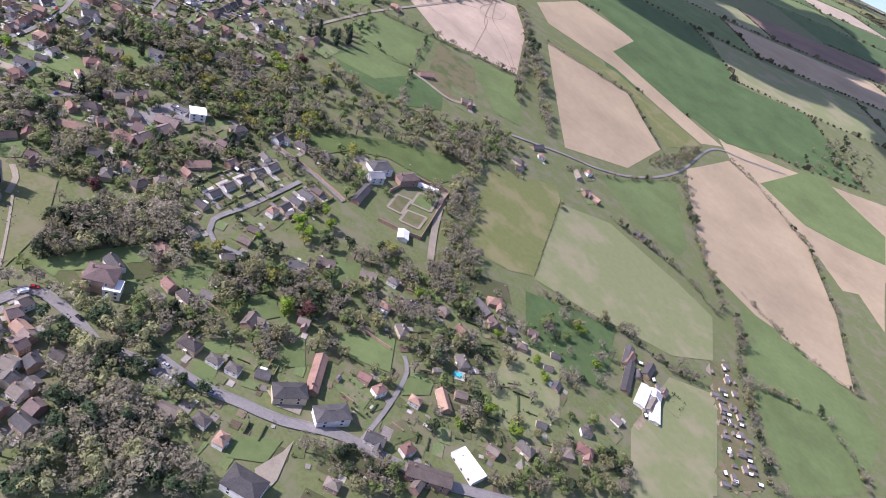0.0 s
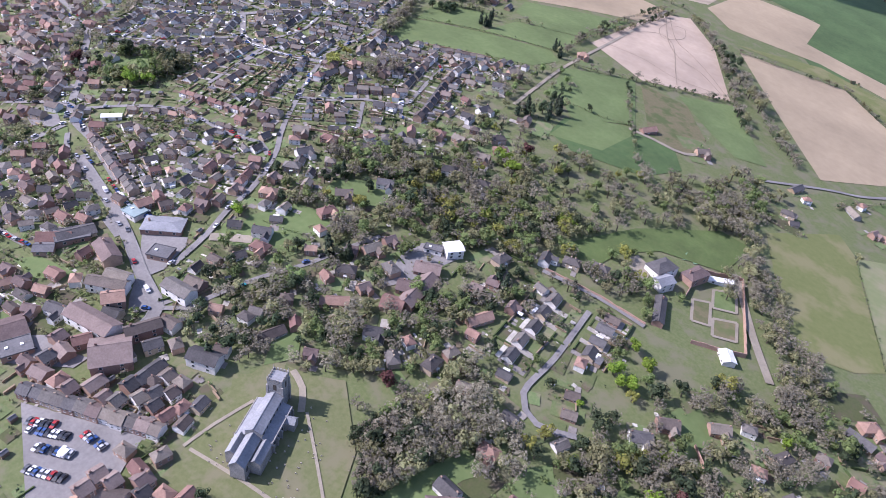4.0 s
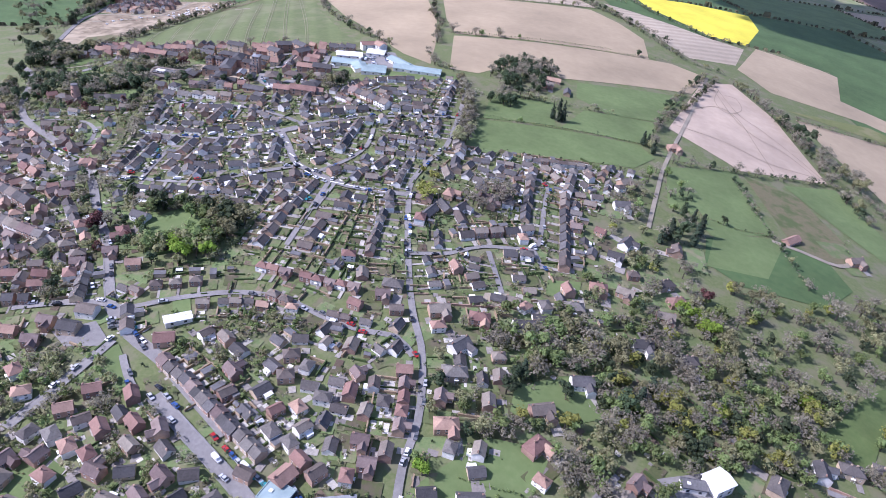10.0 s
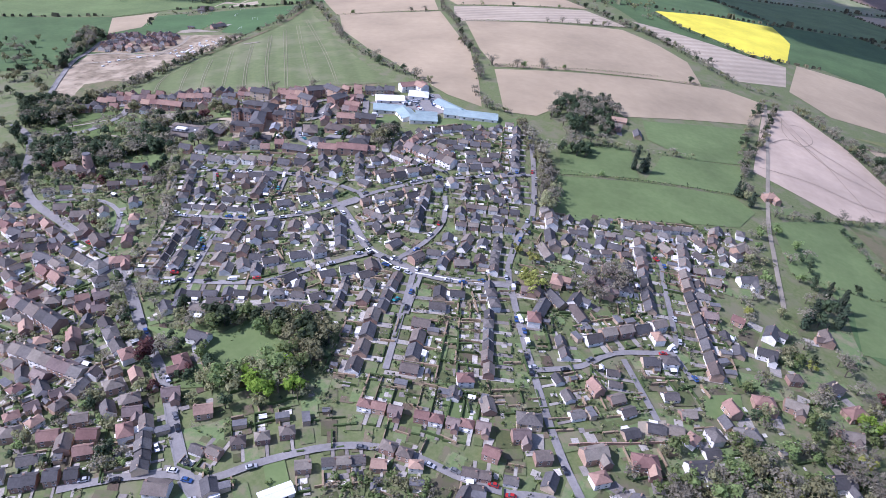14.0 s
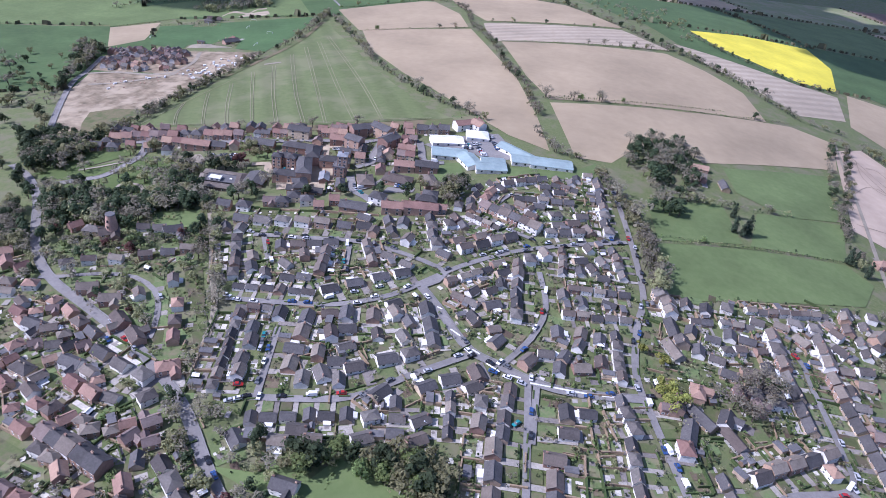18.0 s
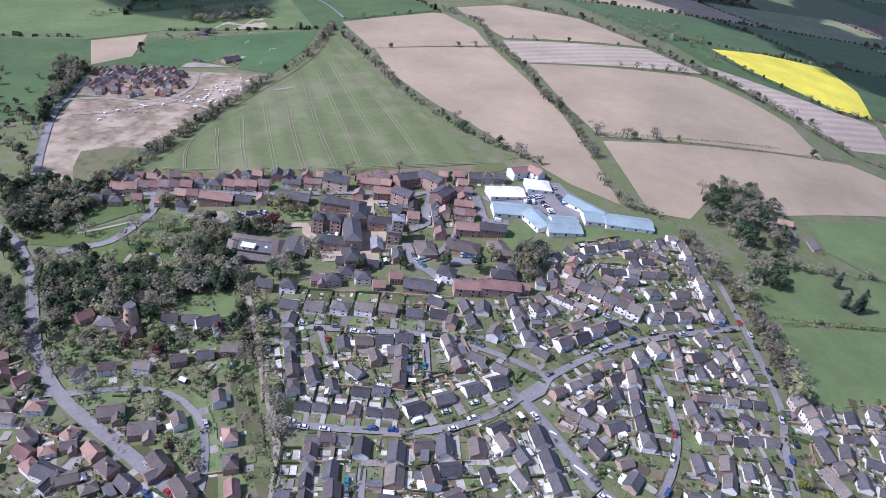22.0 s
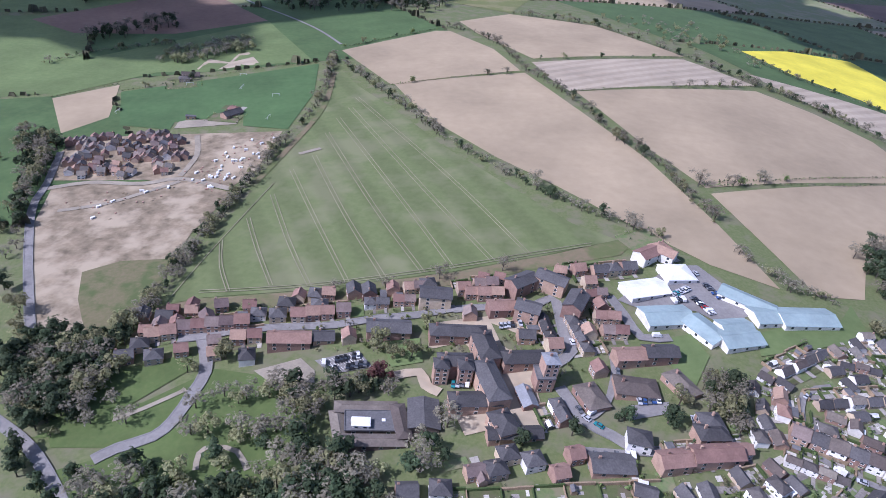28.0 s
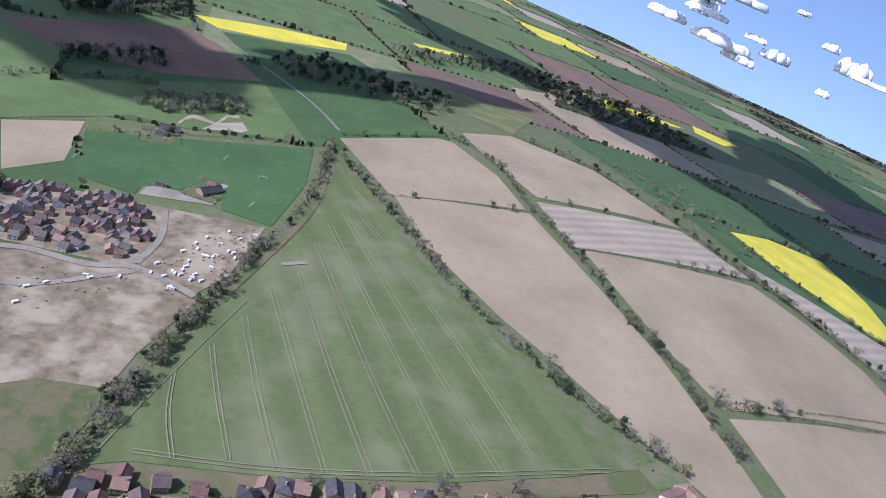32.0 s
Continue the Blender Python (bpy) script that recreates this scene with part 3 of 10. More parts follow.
field("parkland", "park", ((-781.7, 601.1), (-764.8, 625.2), (-763.4, 614.0), (-769.0, 606.7), (-780.2, 597.9)), "mown parkland grass under trees")
field("parkland", "park", ((-778.6, 591.5), (-763.0, 598.4), (-763.5, 606.9), (-753.8, 610.7), (-740.3, 586.7), (-768.2, 585.7)), "mown parkland grass under trees")
field("parkland", "park", ((-735.0, 607.8), (-725.4, 608.1), (-716.9, 595.2), (-728.9, 587.1)), "mown parkland grass under trees")
field("green", "grass", ((-428.5, 215.2), (-420.5, 223.2), (-396.0, 223.2), (-396.3, 216.6), (-409.1, 210.9)), "mown green with a footpath")
field("yard", "asphalt", ((-389.6, 261.5), (-367.2, 270.9), (-363.4, 265.2), (-360.7, 246.2), (-364.4, 237.8), (-376.1, 245.9)), "asphalt forecourt of the supermarket")
field("yard", "asphalt", ((-386.9, 181.0), (-367.2, 193.3), (-361.0, 185.9), (-349.0, 188.0), (-350.2, 181.0), (-378.5, 168.3)), "asphalt works yard")
field("lawn", "grass", ((-433.1, 196.1), (-426.1, 205.4), (-423.2, 198.4), (-427.3, 192.6)), "mown garden lawn")
field("lawn", "grass", ((-515.5, 247.6), (-505.0, 252.0), (-486.8, 242.2), (-499.8, 234.0)), "open green")
field("yard", "asphalt", ((-367.5, 234.1), (-361.8, 236.8), (-350.1, 230.7), (-341.6, 231.7), (-346.3, 222.5), (-350.2, 217.7), (-355.3, 217.3), (-360.3, 222.9)), "wide asphalt street junction")
field("lawn", "grass", ((-360.1, 289.1), (-354.6, 297.5), (-344.9, 291.3), (-352.3, 279.6)), "mown garden lawn")
field("lawn", "grass", ((-331.7, 300.8), (-326.4, 306.4), (-316.9, 295.0), (-322.6, 286.8)), "mown garden lawn")
field("car_park", "asphalt", ((-354.4, 158.3), (-315.1, 166.7), (-300.5, 170.7), (-298.0, 159.5), (-291.4, 134.9), (-306.1, 120.6)), "asphalt market place car park")
field("forecourt", "gravel", ((-156.7, 404.7), (-150.9, 413.8), (-139.6, 406.9), (-141.3, 392.0), (-152.3, 398.5)), "pale gravel turning circle of the manor")
field("court", "court", ((-129.2, 444.6), (-103.7, 456.3), (-102.6, 442.3), (-125.2, 431.3)), "pale green grass tennis court")
field("churchyard", "churchyard", ((-282.1, 157.1), (-282.3, 177.0), (-279.7, 212.2), (-266.1, 227.1), (-246.3, 234.4), (-223.6, 205.9), (-215.2, 174.6), (-249.3, 153.9), (-265.0, 158.8)), "mown churchyard grass with headstones")
field("lawn", "grass", ((-232.3, 243.9), (-230.5, 253.5), (-220.8, 247.9), (-224.7, 239.2)), "mown garden lawn")
field("lawn", "grass", ((-207.6, 188.4), (-202.5, 203.6), (-185.0, 231.3), (-174.9, 228.0), (-186.8, 204.5), (-202.0, 186.1)), "mown garden lawn")
field("lawn", "grass", ((-105.5, 302.6), (-96.5, 315.7), (-83.1, 291.6), (-103.9, 284.1)), "mown garden lawn")
field("lawn", "grass", ((-163.1, 226.1), (-148.5, 235.7), (-143.3, 229.6), (-156.6, 217.9)), "mown garden lawn")
field("lawn", "grass", ((-288.8, 239.2), (-281.2, 251.2), (-271.3, 233.8), (-281.9, 222.6)), "mown garden lawn")
field("lawn", "grass", ((-125.2, 244.9), (-114.7, 253.6), (-108.8, 242.6), (-121.6, 234.2)), "mown garden lawn")
field("lawn", "park", ((-190.7, 394.3), (-158.3, 440.7), (-106.6, 486.0), (-85.5, 483.0), (-98.9, 438.7), (-139.3, 428.6), (-160.7, 408.0), (-173.1, 376.4)), "mown parkland lawn of the manor")
field("courtyard", "asphalt", ((-243.2, 146.6), (-249.4, 161.3), (-241.7, 163.5), (-235.6, 147.5)), "asphalt courtyard with parked cars")
field("lawn", "grass", ((-211.1, 185.9), (-202.3, 202.2), (-197.1, 186.4)), "mown garden lawn")
field("lawn", "grass", ((-196.4, 205.8), (-184.3, 230.6), (-176.9, 221.2), (-183.0, 214.4)), "mown garden lawn")
field("lawn", "grass", ((-163.1, 227.2), (-160.9, 233.8), (-146.3, 235.8), (-145.1, 230.7)), "mown garden lawn")
field("lawn", "grass", ((-124.8, 230.5), (-121.9, 248.1), (-112.4, 247.3), (-113.8, 234.2)), "mown garden lawn")
field("lawn", "grass", ((-117.6, 184.0), (-109.8, 193.5), (-102.7, 185.4), (-110.9, 177.0)), "mown garden lawn")
field("lawn", "grass", ((-122.2, 203.0), (-114.7, 214.2), (-109.5, 205.8), (-119.0, 198.1)), "mown garden lawn")
field("lawn", "grass", ((-124.1, 235.1), (-118.5, 252.4), (-105.0, 244.0), (-113.1, 230.3)), "mown garden lawn")
field("lawn", "grass", ((-113.6, 296.7), (-105.5, 310.1), (-84.8, 296.3), (-98.9, 280.2)), "mown garden lawn")
field("lawn", "grass", ((-76.6, 257.0), (-50.8, 278.1), (-41.9, 254.7), (-69.5, 245.5)), "mown garden lawn")
field("lawn", "grass", ((-94.2, 223.8), (-87.8, 240.2), (-77.7, 225.3), (-88.1, 215.4)), "mown garden lawn")
field("lawn", "grass", ((-161.1, 235.5), (-150.1, 244.6), (-145.7, 234.7), (-153.3, 226.5)), "mown garden lawn")
field("lawn", "grass", ((-79.6, 173.6), (-62.5, 184.2), (-61.8, 170.4), (-76.6, 162.0)), "mown garden lawn")
field("lawn", "grass", ((-119.3, 190.9), (-109.9, 199.6), (-105.7, 190.3), (-113.2, 185.7)), "mown garden lawn")
field("lawn", "grass", ((-35.3, 256.1), (-20.3, 270.6), (-17.9, 257.8), (-30.2, 246.3)), "mown garden lawn")
field("lawn", "grass", ((-109.6, 250.4), (-92.0, 257.6), (-92.1, 235.9), (-100.5, 232.6)), "mown garden lawn")
field("lawn", "grass", ((-134.7, 168.5), (-122.2, 175.6), (-119.7, 165.9), (-127.5, 161.0)), "mown garden lawn")
field("paddock", "meadow", ((-1.3, 393.4), (42.1, 409.8), (73.1, 399.2), (69.6, 348.8), (44.2, 347.5), (13.8, 347.6)), "rich green paddock")
field("meadow", "dry", ((115.4, 395.2), (154.2, 388.4), (155.2, 324.0), (105.7, 283.2), (109.5, 335.6)), "pale dry grass paddock")
field("meadow", "dry", ((5.9, 338.9), (39.4, 349.0), (52.0, 303.4), (38.8, 271.7), (14.2, 268.3), (8.1, 304.4)), "pale dry grass paddock")
field("allotment_ground", "rough", ((146.7, 464.5), (164.2, 483.3), (190.4, 359.1), (165.9, 338.6)), "rough strip of allotment ground")
field("forecourt", "gravel", ((-64.0, 165.2), (-59.2, 179.6), (-58.5, 187.5), (-53.3, 167.0), (-54.2, 156.0)), "pale gravel drive")
field("forecourt", "gravel", ((-84.4, 201.1), (-66.5, 208.6), (-64.1, 200.3), (-74.9, 197.0)), "pale gravel drive")
field("verge", "grass", ((-716.0, 506.3), (-704.6, 504.1), (-680.0, 486.4), (-656.1, 471.2), (-655.0, 467.3), (-690.5, 488.2)), "grass verge along the road")
field("parkland", "grass", ((-606.2, 408.9), (-593.8, 412.5), (-585.8, 401.7), (-597.2, 397.2)), "open garden lawn under trees")
field("parkland", "grass", ((-588.2, 406.1), (-568.9, 407.5), (-554.6, 415.3), (-547.3, 402.6), (-560.3, 397.6)), "open garden lawn under trees")
field("parkland", "grass", ((-565.1, 387.9), (-538.9, 391.3), (-531.1, 380.8), (-556.2, 373.6)), "open garden lawn under trees")

road("avenue", 6, ((-779.7, 659.2), (-766.7, 661.5), (-756.5, 665.2), (-741.0, 668.1), (-728.2, 669.2), (-708.9, 671.0), (-689.9, 676.8), (-671.9, 679.7), (-653.8, 685.9)), "asphalt", "asphalt avenue through the new housing")
road("avenue", 6, ((-655.3, 684.4), (-638.6, 687.4), (-624.7, 683.3), (-607.7, 696.6), (-604.6, 686.3), (-603.9, 669.5), (-601.1, 658.1), (-609.0, 648.9)), "asphalt", "asphalt avenue through the new housing")
road("avenue", 6, ((-578.2, 700.9), (-573.3, 686.3), (-568.1, 670.6), (-554.4, 671.6)), "asphalt", "asphalt school road")
road("avenue", 6, ((-608.8, 635.2), (-605.0, 626.9), (-600.8, 617.2), (-590.6, 610.3), (-580.7, 603.8), (-567.9, 604.9)), "asphalt", "asphalt estate drive")
road("avenue", 5, ((-583.8, 658.3), (-584.2, 646.2), (-590.9, 625.9), (-600.8, 617.2)), "asphalt", "asphalt drive between the wards")
road("park_drive", 7, ((-785.6, 589.5), (-779.0, 595.3), (-767.5, 601.4), (-762.7, 610.2), (-760.4, 625.2), (-759.4, 637.3), (-763.8, 650.3), (-769.6, 661.4)), "asphalt", "asphalt park drive")
road("park_path", 2.2, ((-745.3, 586.3), (-746.7, 594.0), (-742.5, 597.3), (-732.6, 595.3), (-726.4, 587.0)), "gravel", "pale winding park path")
road("park_path", 2.2, ((-786.8, 609.5), (-777.0, 616.1), (-763.9, 627.0)), "gravel", "pale park path")
road("drive", 5, ((-678.0, 638.1), (-667.8, 640.6), (-664.3, 632.7), (-658.4, 629.0)), "paving", "sandy drive with a round lawn")
road("churchyard_path", 1.5, ((-284.1, 174.1), (-280.4, 188.0), (-273.9, 205.3)), "gravel", "pale path to the church door")
road("churchyard_path", 1.5, ((-281.2, 174.3), (-252.7, 173.4), (-234.4, 171.6), (-222.4, 170.0)), "gravel", "pale churchyard path")
road("churchyard_path", 1.3, ((-251.4, 211.8), (-233.5, 193.0), (-216.1, 173.9)), "gravel", "pale mown churchyard path")
road("churchyard_path", 3, ((-269.2, 226.8), (-260.0, 221.1), (-253.5, 210.5)), "gravel", "gravel apron beside the church tower")
road("main_road", 7, ((-249.0, 130.2), (-237.0, 135.9), (-220.6, 143.3), (-209.5, 150.2), (-202.9, 158.9), (-199.6, 171.5), (-191.6, 176.5), (-171.3, 174.8), (-155.9, 171.1), (-140.6, 174.4), (-114.4, 178.7)), "asphalt", "grey asphalt main road")
road("main_road", 7, ((-209.5, 150.2), (-201.1, 138.2), (-197.4, 125.4), (-194.4, 107.9)), "asphalt", "grey asphalt street")
road("main_road", 7, ((-131.7, 182.6), (-109.2, 182.8), (-87.5, 187.8), (-68.4, 192.4), (-43.6, 203.8), (-14.1, 209.2), (9.1, 214.9), (34.1, 225.7), (60.2, 237.1)), "asphalt", "grey asphalt main road")
road("lane", 4, ((-33.4, 208.6), (-32.4, 237.0), (-34.6, 261.6), (-41.3, 270.9)), "asphalt", "narrow asphalt lane")
road("close", 4.5, ((-726.5, 494.3), (-715.6, 497.0), (-697.2, 503.1), (-678.7, 503.9), (-663.0, 495.9), (-654.2, 484.7), (-648.3, 471.5), (-645.8, 463.1)), "asphalt", "curving asphalt close")
road("footpath", 3.0, ((-673.0, 571.5), (-655.8, 540.7), (-642.2, 514.6), (-630.6, 494.9), (-623.0, 476.9), (-618.6, 456.3), (-616.2, 447.1)), "gravel", "straight path between two hedges")
road("high_street", 6.2, ((-524.6, 336.9), (-540.1, 355.3), (-558.0, 377.5), (-584.0, 401.5), (-612.0, 431.0), (-648.0, 457.0), (-683.0, 475.5), (-716.0, 492.5), (-737.0, 508.5), (-752.0, 524.5), (-770.0, 548.0), (-786.0, 569.0), (-812.0, 594.0), (-838.0, 610.0)), "asphalt", "grey asphalt road with a grass verge")
road("high_street", 8, ((-434.9, 290.0), (-455.3, 300.8), (-481.6, 314.7), (-503.3, 323.1), (-524.6, 336.9)), "asphalt", "grey village high street")
road("high_street", 8.5, ((-472.6, 296.6), (-448.4, 284.6), (-417.3, 269.2), (-391.9, 254.5), (-369.2, 239.5), (-356.2, 232.2), (-345.0, 224.8), (-341.8, 211.2), (-342.7, 196.8)), "asphalt", "grey village high street")
road("cross_street", 5.5, ((-566.6, 321.1), (-548.7, 330.6), (-530.3, 336.8), (-516.7, 337.7), (-503.8, 347.9), (-483.3, 361.1), (-466.7, 367.4), (-447.6, 368.8), (-429.0, 364.6), (-406.7, 362.6), (-391.6, 365.2), (-379.8, 356.3)), "asphalt", "asphalt side street lined with brick houses")
road("side_street", 6, ((-508.9, 317.9), (-511.1, 298.6), (-514.3, 278.3), (-516.8, 265.0)), "asphalt", "asphalt side street")
road("side_street", 5, ((-499.0, 311.7), (-490.0, 302.8), (-482.1, 297.0)), "asphalt", "asphalt forecourt of a filling station")
road("church_lane", 4.5, ((-349.4, 223.0), (-333.2, 231.7), (-329.0, 242.3), (-317.6, 265.5), (-303.2, 287.3), (-291.3, 312.5), (-282.9, 328.6)), "asphalt", "narrow asphalt lane")
road("estate_road", 5.5, ((-359.3, 251.5), (-360.7, 277.6), (-364.8, 299.5), (-366.2, 322.1), (-370.8, 342.5), (-378.6, 364.3), (-387.0, 379.2), (-396.6, 400.2), (-406.5, 426.2), (-413.3, 444.7), (-423.1, 474.5), (-429.8, 499.4), (-428.3, 535.0), (-424.4, 560.1), (-430.3, 614.9), (-440.1, 675.1)), "asphalt", "long straight estate road")
road("close", 4.8, ((-406.8, 428.1), (-386.4, 437.8), (-371.3, 452.4), (-343.5, 465.0), (-342.4, 483.4), (-346.1, 519.4), (-348.9, 542.7), (-369.1, 549.1)), "asphalt", "curving asphalt close")
road("close", 4.8, ((-366.9, 449.8), (-358.8, 432.6), (-351.5, 416.9)), "asphalt", "short asphalt close")
road("close", 4.8, ((-344.1, 464.7), (-335.0, 448.4)), "asphalt", "short asphalt close")
road("estate_road", 6, ((-423.4, 485.7), (-450.7, 479.5), (-471.8, 479.3), (-494.1, 486.5), (-504.5, 490.9), (-513.7, 501.1), (-524.1, 515.1), (-536.7, 530.0)), "asphalt", "estate road with white junction marks")
road("estate_road", 5.5, ((-536.7, 530.0), (-527.1, 545.5), (-559.3, 557.9), (-584.5, 560.7), (-608.1, 557.5), (-638.0, 554.2)), "asphalt", "asphalt estate road")
road("estate_road", 5.5, ((-626.2, 497.9), (-602.7, 500.0), (-572.5, 505.7), (-549.4, 519.5), (-536.3, 534.6), (-519.9, 554.3), (-495.8, 575.8), (-469.0, 592.0), (-432.2, 611.0)), "asphalt", "asphalt estate road")
road("estate_road", 5.8, ((-589.0, 440.6), (-565.7, 444.7), (-545.4, 451.6), (-526.8, 468.7), (-504.1, 488.4)), "asphalt", "asphalt estate road")
road("close", 4.8, ((-584.7, 441.2), (-588.6, 460.9), (-593.1, 483.4)), "asphalt", "asphalt close")
road("close", 4.8, ((-489.2, 486.4), (-478.6, 507.1), (-473.7, 532.2), (-479.7, 561.6)), "asphalt", "asphalt close")
road("close", 4.8, ((-473.0, 478.9), (-471.8, 446.2)), "asphalt", "asphalt close")
road("close", 4.8, ((-583.2, 556.7), (-578.1, 533.2)), "asphalt", "asphalt close")
road("close", 4.8, ((-631.5, 553.7), (-618.7, 531.2)), "asphalt", "asphalt close")
road("close", 4.8, ((-485.9, 592.3), (-506.5, 601.9), (-514.0, 614.8), (-505.2, 640.9), (-490.0, 648.0)), "asphalt", "curving asphalt close")
road("close", 4.8, ((-477.1, 481.6), (-473.2, 441.7), (-470.0, 408.5)), "asphalt", "asphalt close")
road("west_road", 6, ((-852.6, 664.7), (-887.9, 724.3), (-917.9, 781.0), (-927.6, 815.9), (-944.4, 864.7)), "asphalt", "asphalt road by the building site")
road("lane", 5, ((-195.0, 359.4), (-160.9, 358.9), (-133.5, 353.7)), "asphalt", "narrow walled lane")
road("close", 5, ((-162.7, 344.9), (-168.4, 301.4), (-174.3, 272.8), (-163.1, 260.0), (-145.0, 263.7)), "asphalt", "asphalt close of bungalows")
road("lane", 5, ((-91.5, 442.3), (-78.2, 393.4), (-65.1, 356.9)), "gravel", "gravel track by the walled garden")
road("farm_lane", 5, ((-84.9, 593.6), (-33.7, 634.2), (2.1, 658.3), (43.0, 704.9), (83.5, 789.2), (117.9, 919.2), (167.9, 954.5), (228.6, 989.8)), "asphalt", "curving farm lane")
road("farm_track", 3, ((-279.1, 529.7), (-275.0, 584.4), (-269.5, 640.6), (-249.1, 764.4), (-226.8, 910.9)), "gravel", "farm track")
road("farm_track", 4, ((-194.5, 573.4), (-173.2, 574.1), (-147.8, 574.4), (-129.2, 597.6)), "gravel", "pale farm track")
road("side_street", 6, ((-358.2, 277.2), (-350.3, 281.4), (-338.0, 287.3)), "gravel", "gravel drive")
road("side_street", 5.5, ((-505.7, 229.7), (-489.1, 229.5), (-472.2, 228.4), (-450.4, 226.8), (-432.6, 225.9)), "asphalt", "side street with parked cars")
road("footpath", 4, ((-757.0, 873.8), (-770.6, 864.2)), "gravel", "path")
road("hill_road", 5, ((-790.8, 1150.3), (-826.9, 1209.7), (-872.2, 1265.1), (-939.7, 1333.4), (-997.0, 1395.3)), "asphalt", "country road beyond the fields")
road("field_track", 4.5, ((-789.0, 818.0), (-781.0, 870.0), (-773.0, 935.0), (-773.0, 985.0), (-780.0, 1050.0)), "margin", "bare earth track along the hedge")
road("tramline", 0.55, ((-780.9, 771.1), (-766.0, 737.3), (-748.7, 701.9)), "tramline", "pale wheel line through the crop")
road("tramline", 0.55, ((-778.9, 771.9), (-764.2, 738.0), (-747.1, 702.4)), "tramline", "pale wheel line through the crop")
road("tramline", 0.55, ((-774.7, 801.5), (-749.6, 743.1), (-729.0, 701.5)), "tramline", "pale wheel line through the crop")
road("tramline", 0.55, ((-772.3, 802.5), (-747.5, 743.9), (-727.2, 702.1)), "tramline", "pale wheel line through the crop")
road("tramline", 0.55, ((-771.0, 837.8), (-739.9, 768.6), (-710.8, 706.0)), "tramline", "pale wheel line through the crop")
road("tramline", 0.55, ((-768.7, 838.9), (-737.9, 769.4), (-708.9, 706.6)), "tramline", "pale wheel line through the crop")
road("tramline", 0.55, ((-760.4, 860.9), (-725.4, 779.0), (-692.8, 710.2)), "tramline", "pale wheel line through the crop")
road("tramline", 0.55, ((-757.9, 862.2), (-723.3, 779.8), (-690.5, 710.9)), "tramline", "pale wheel line through the crop")
road("tramline", 0.55, ((-759.5, 902.5), (-707.9, 785.9), (-673.0, 715.3)), "tramline", "pale wheel line through the crop")
road("tramline", 0.55, ((-756.8, 904.0), (-705.7, 786.7), (-670.8, 716.0)), "tramline", "pale wheel line through the crop")
road("tramline", 0.55, ((-756.4, 932.7), (-695.1, 801.4), (-657.2, 719.2)), "tramline", "pale wheel line through the crop")
road("tramline", 0.55, ((-753.5, 934.4), (-692.8, 802.3), (-655.2, 719.8)), "tramline", "pale wheel line through the crop")
road("tramline", 0.55, ((-751.0, 957.0), (-680.8, 812.8), (-637.1, 728.3)), "tramline", "pale wheel line through the crop")
road("tramline", 0.55, ((-748.0, 958.9), (-678.3, 813.9), (-634.7, 729.0)), "tramline", "pale wheel line through the crop")
road("tramline", 0.55, ((-749.0, 981.1), (-665.8, 830.9), (-617.0, 735.6)), "tramline", "pale wheel line through the crop")
road("tramline", 0.55, ((-746.3, 983.0), (-663.5, 832.0), (-615.1, 736.2)), "tramline", "pale wheel line through the crop")
road("tramline", 0.55, ((-787.3, 746.4), (-779.3, 721.2), (-767.5, 697.1)), "tramline", "pale wheel line through the crop")
road("tramline", 0.55, ((-787.6, 742.8), (-780.1, 719.1), (-769.1, 696.7)), "tramline", "pale wheel line through the crop")
road("tramline", 0.55, ((-795.4, 692.3), (-791.7, 722.2), (-785.3, 764.5), (-776.5, 818.8)), "tramline", "pale wheel line through the crop")
road("tramline", 0.55, ((-782.8, 695.3), (-726.0, 702.1), (-657.3, 720.2), (-581.1, 747.9)), "tramline", "pale wheel line through the crop")
road("tramline", 0.55, ((-783.7, 697.2), (-726.6, 704.1), (-657.4, 722.5), (-580.6, 750.6)), "tramline", "pale wheel line through the crop")
road("wheel_mark", 0.8, ((-224.0, 889.5), (-206.1, 812.2), (-186.7, 776.5), (-162.2, 763.8), (-136.3, 731.4)), "wheel", "brown wheel mark across the pale field")
road("wheel_mark", 0.8, ((-221.0, 896.4), (-200.1, 826.1), (-177.2, 800.2), (-151.8, 766.5), (-130.6, 731.6)), "wheel", "brown wheel mark across the pale field")
road("wheel_mark", 0.8, ((-254.5, 775.2), (-222.3, 821.8), (-200.8, 809.1), (-184.3, 737.0), (-177.2, 705.2)), "wheel", "brown wheel mark across the pale field")
road("wheel_mark", 0.8, ((-215.3, 882.5), (-221.9, 839.4), (-211.4, 815.3), (-193.9, 840.4), (-198.2, 871.3), (-209.8, 869.1)), "wheel", "brown wheel mark across the pale field")
road("wheel_mark", 0.8, ((-261.2, 731.2), (-219.0, 733.0), (-180.7, 720.8), (-136.3, 731.4)), "wheel", "brown wheel mark across the pale field")
road("site_track", 5, ((-924.6, 807.1), (-899.9, 817.8), (-863.5, 816.6), (-841.4, 824.4), (-802.6, 809.5)), "gravel", "pale earth haul road of the building site")
road("site_track", 4, ((-900.7, 778.7), (-875.5, 788.7), (-858.0, 803.5), (-840.0, 820.6)), "gravel", "pale earth haul road of the building site")
road("site_track", 4, ((-842.9, 828.3), (-843.7, 862.1), (-856.2, 898.1)), "gravel", "pale earth haul road of the building site")

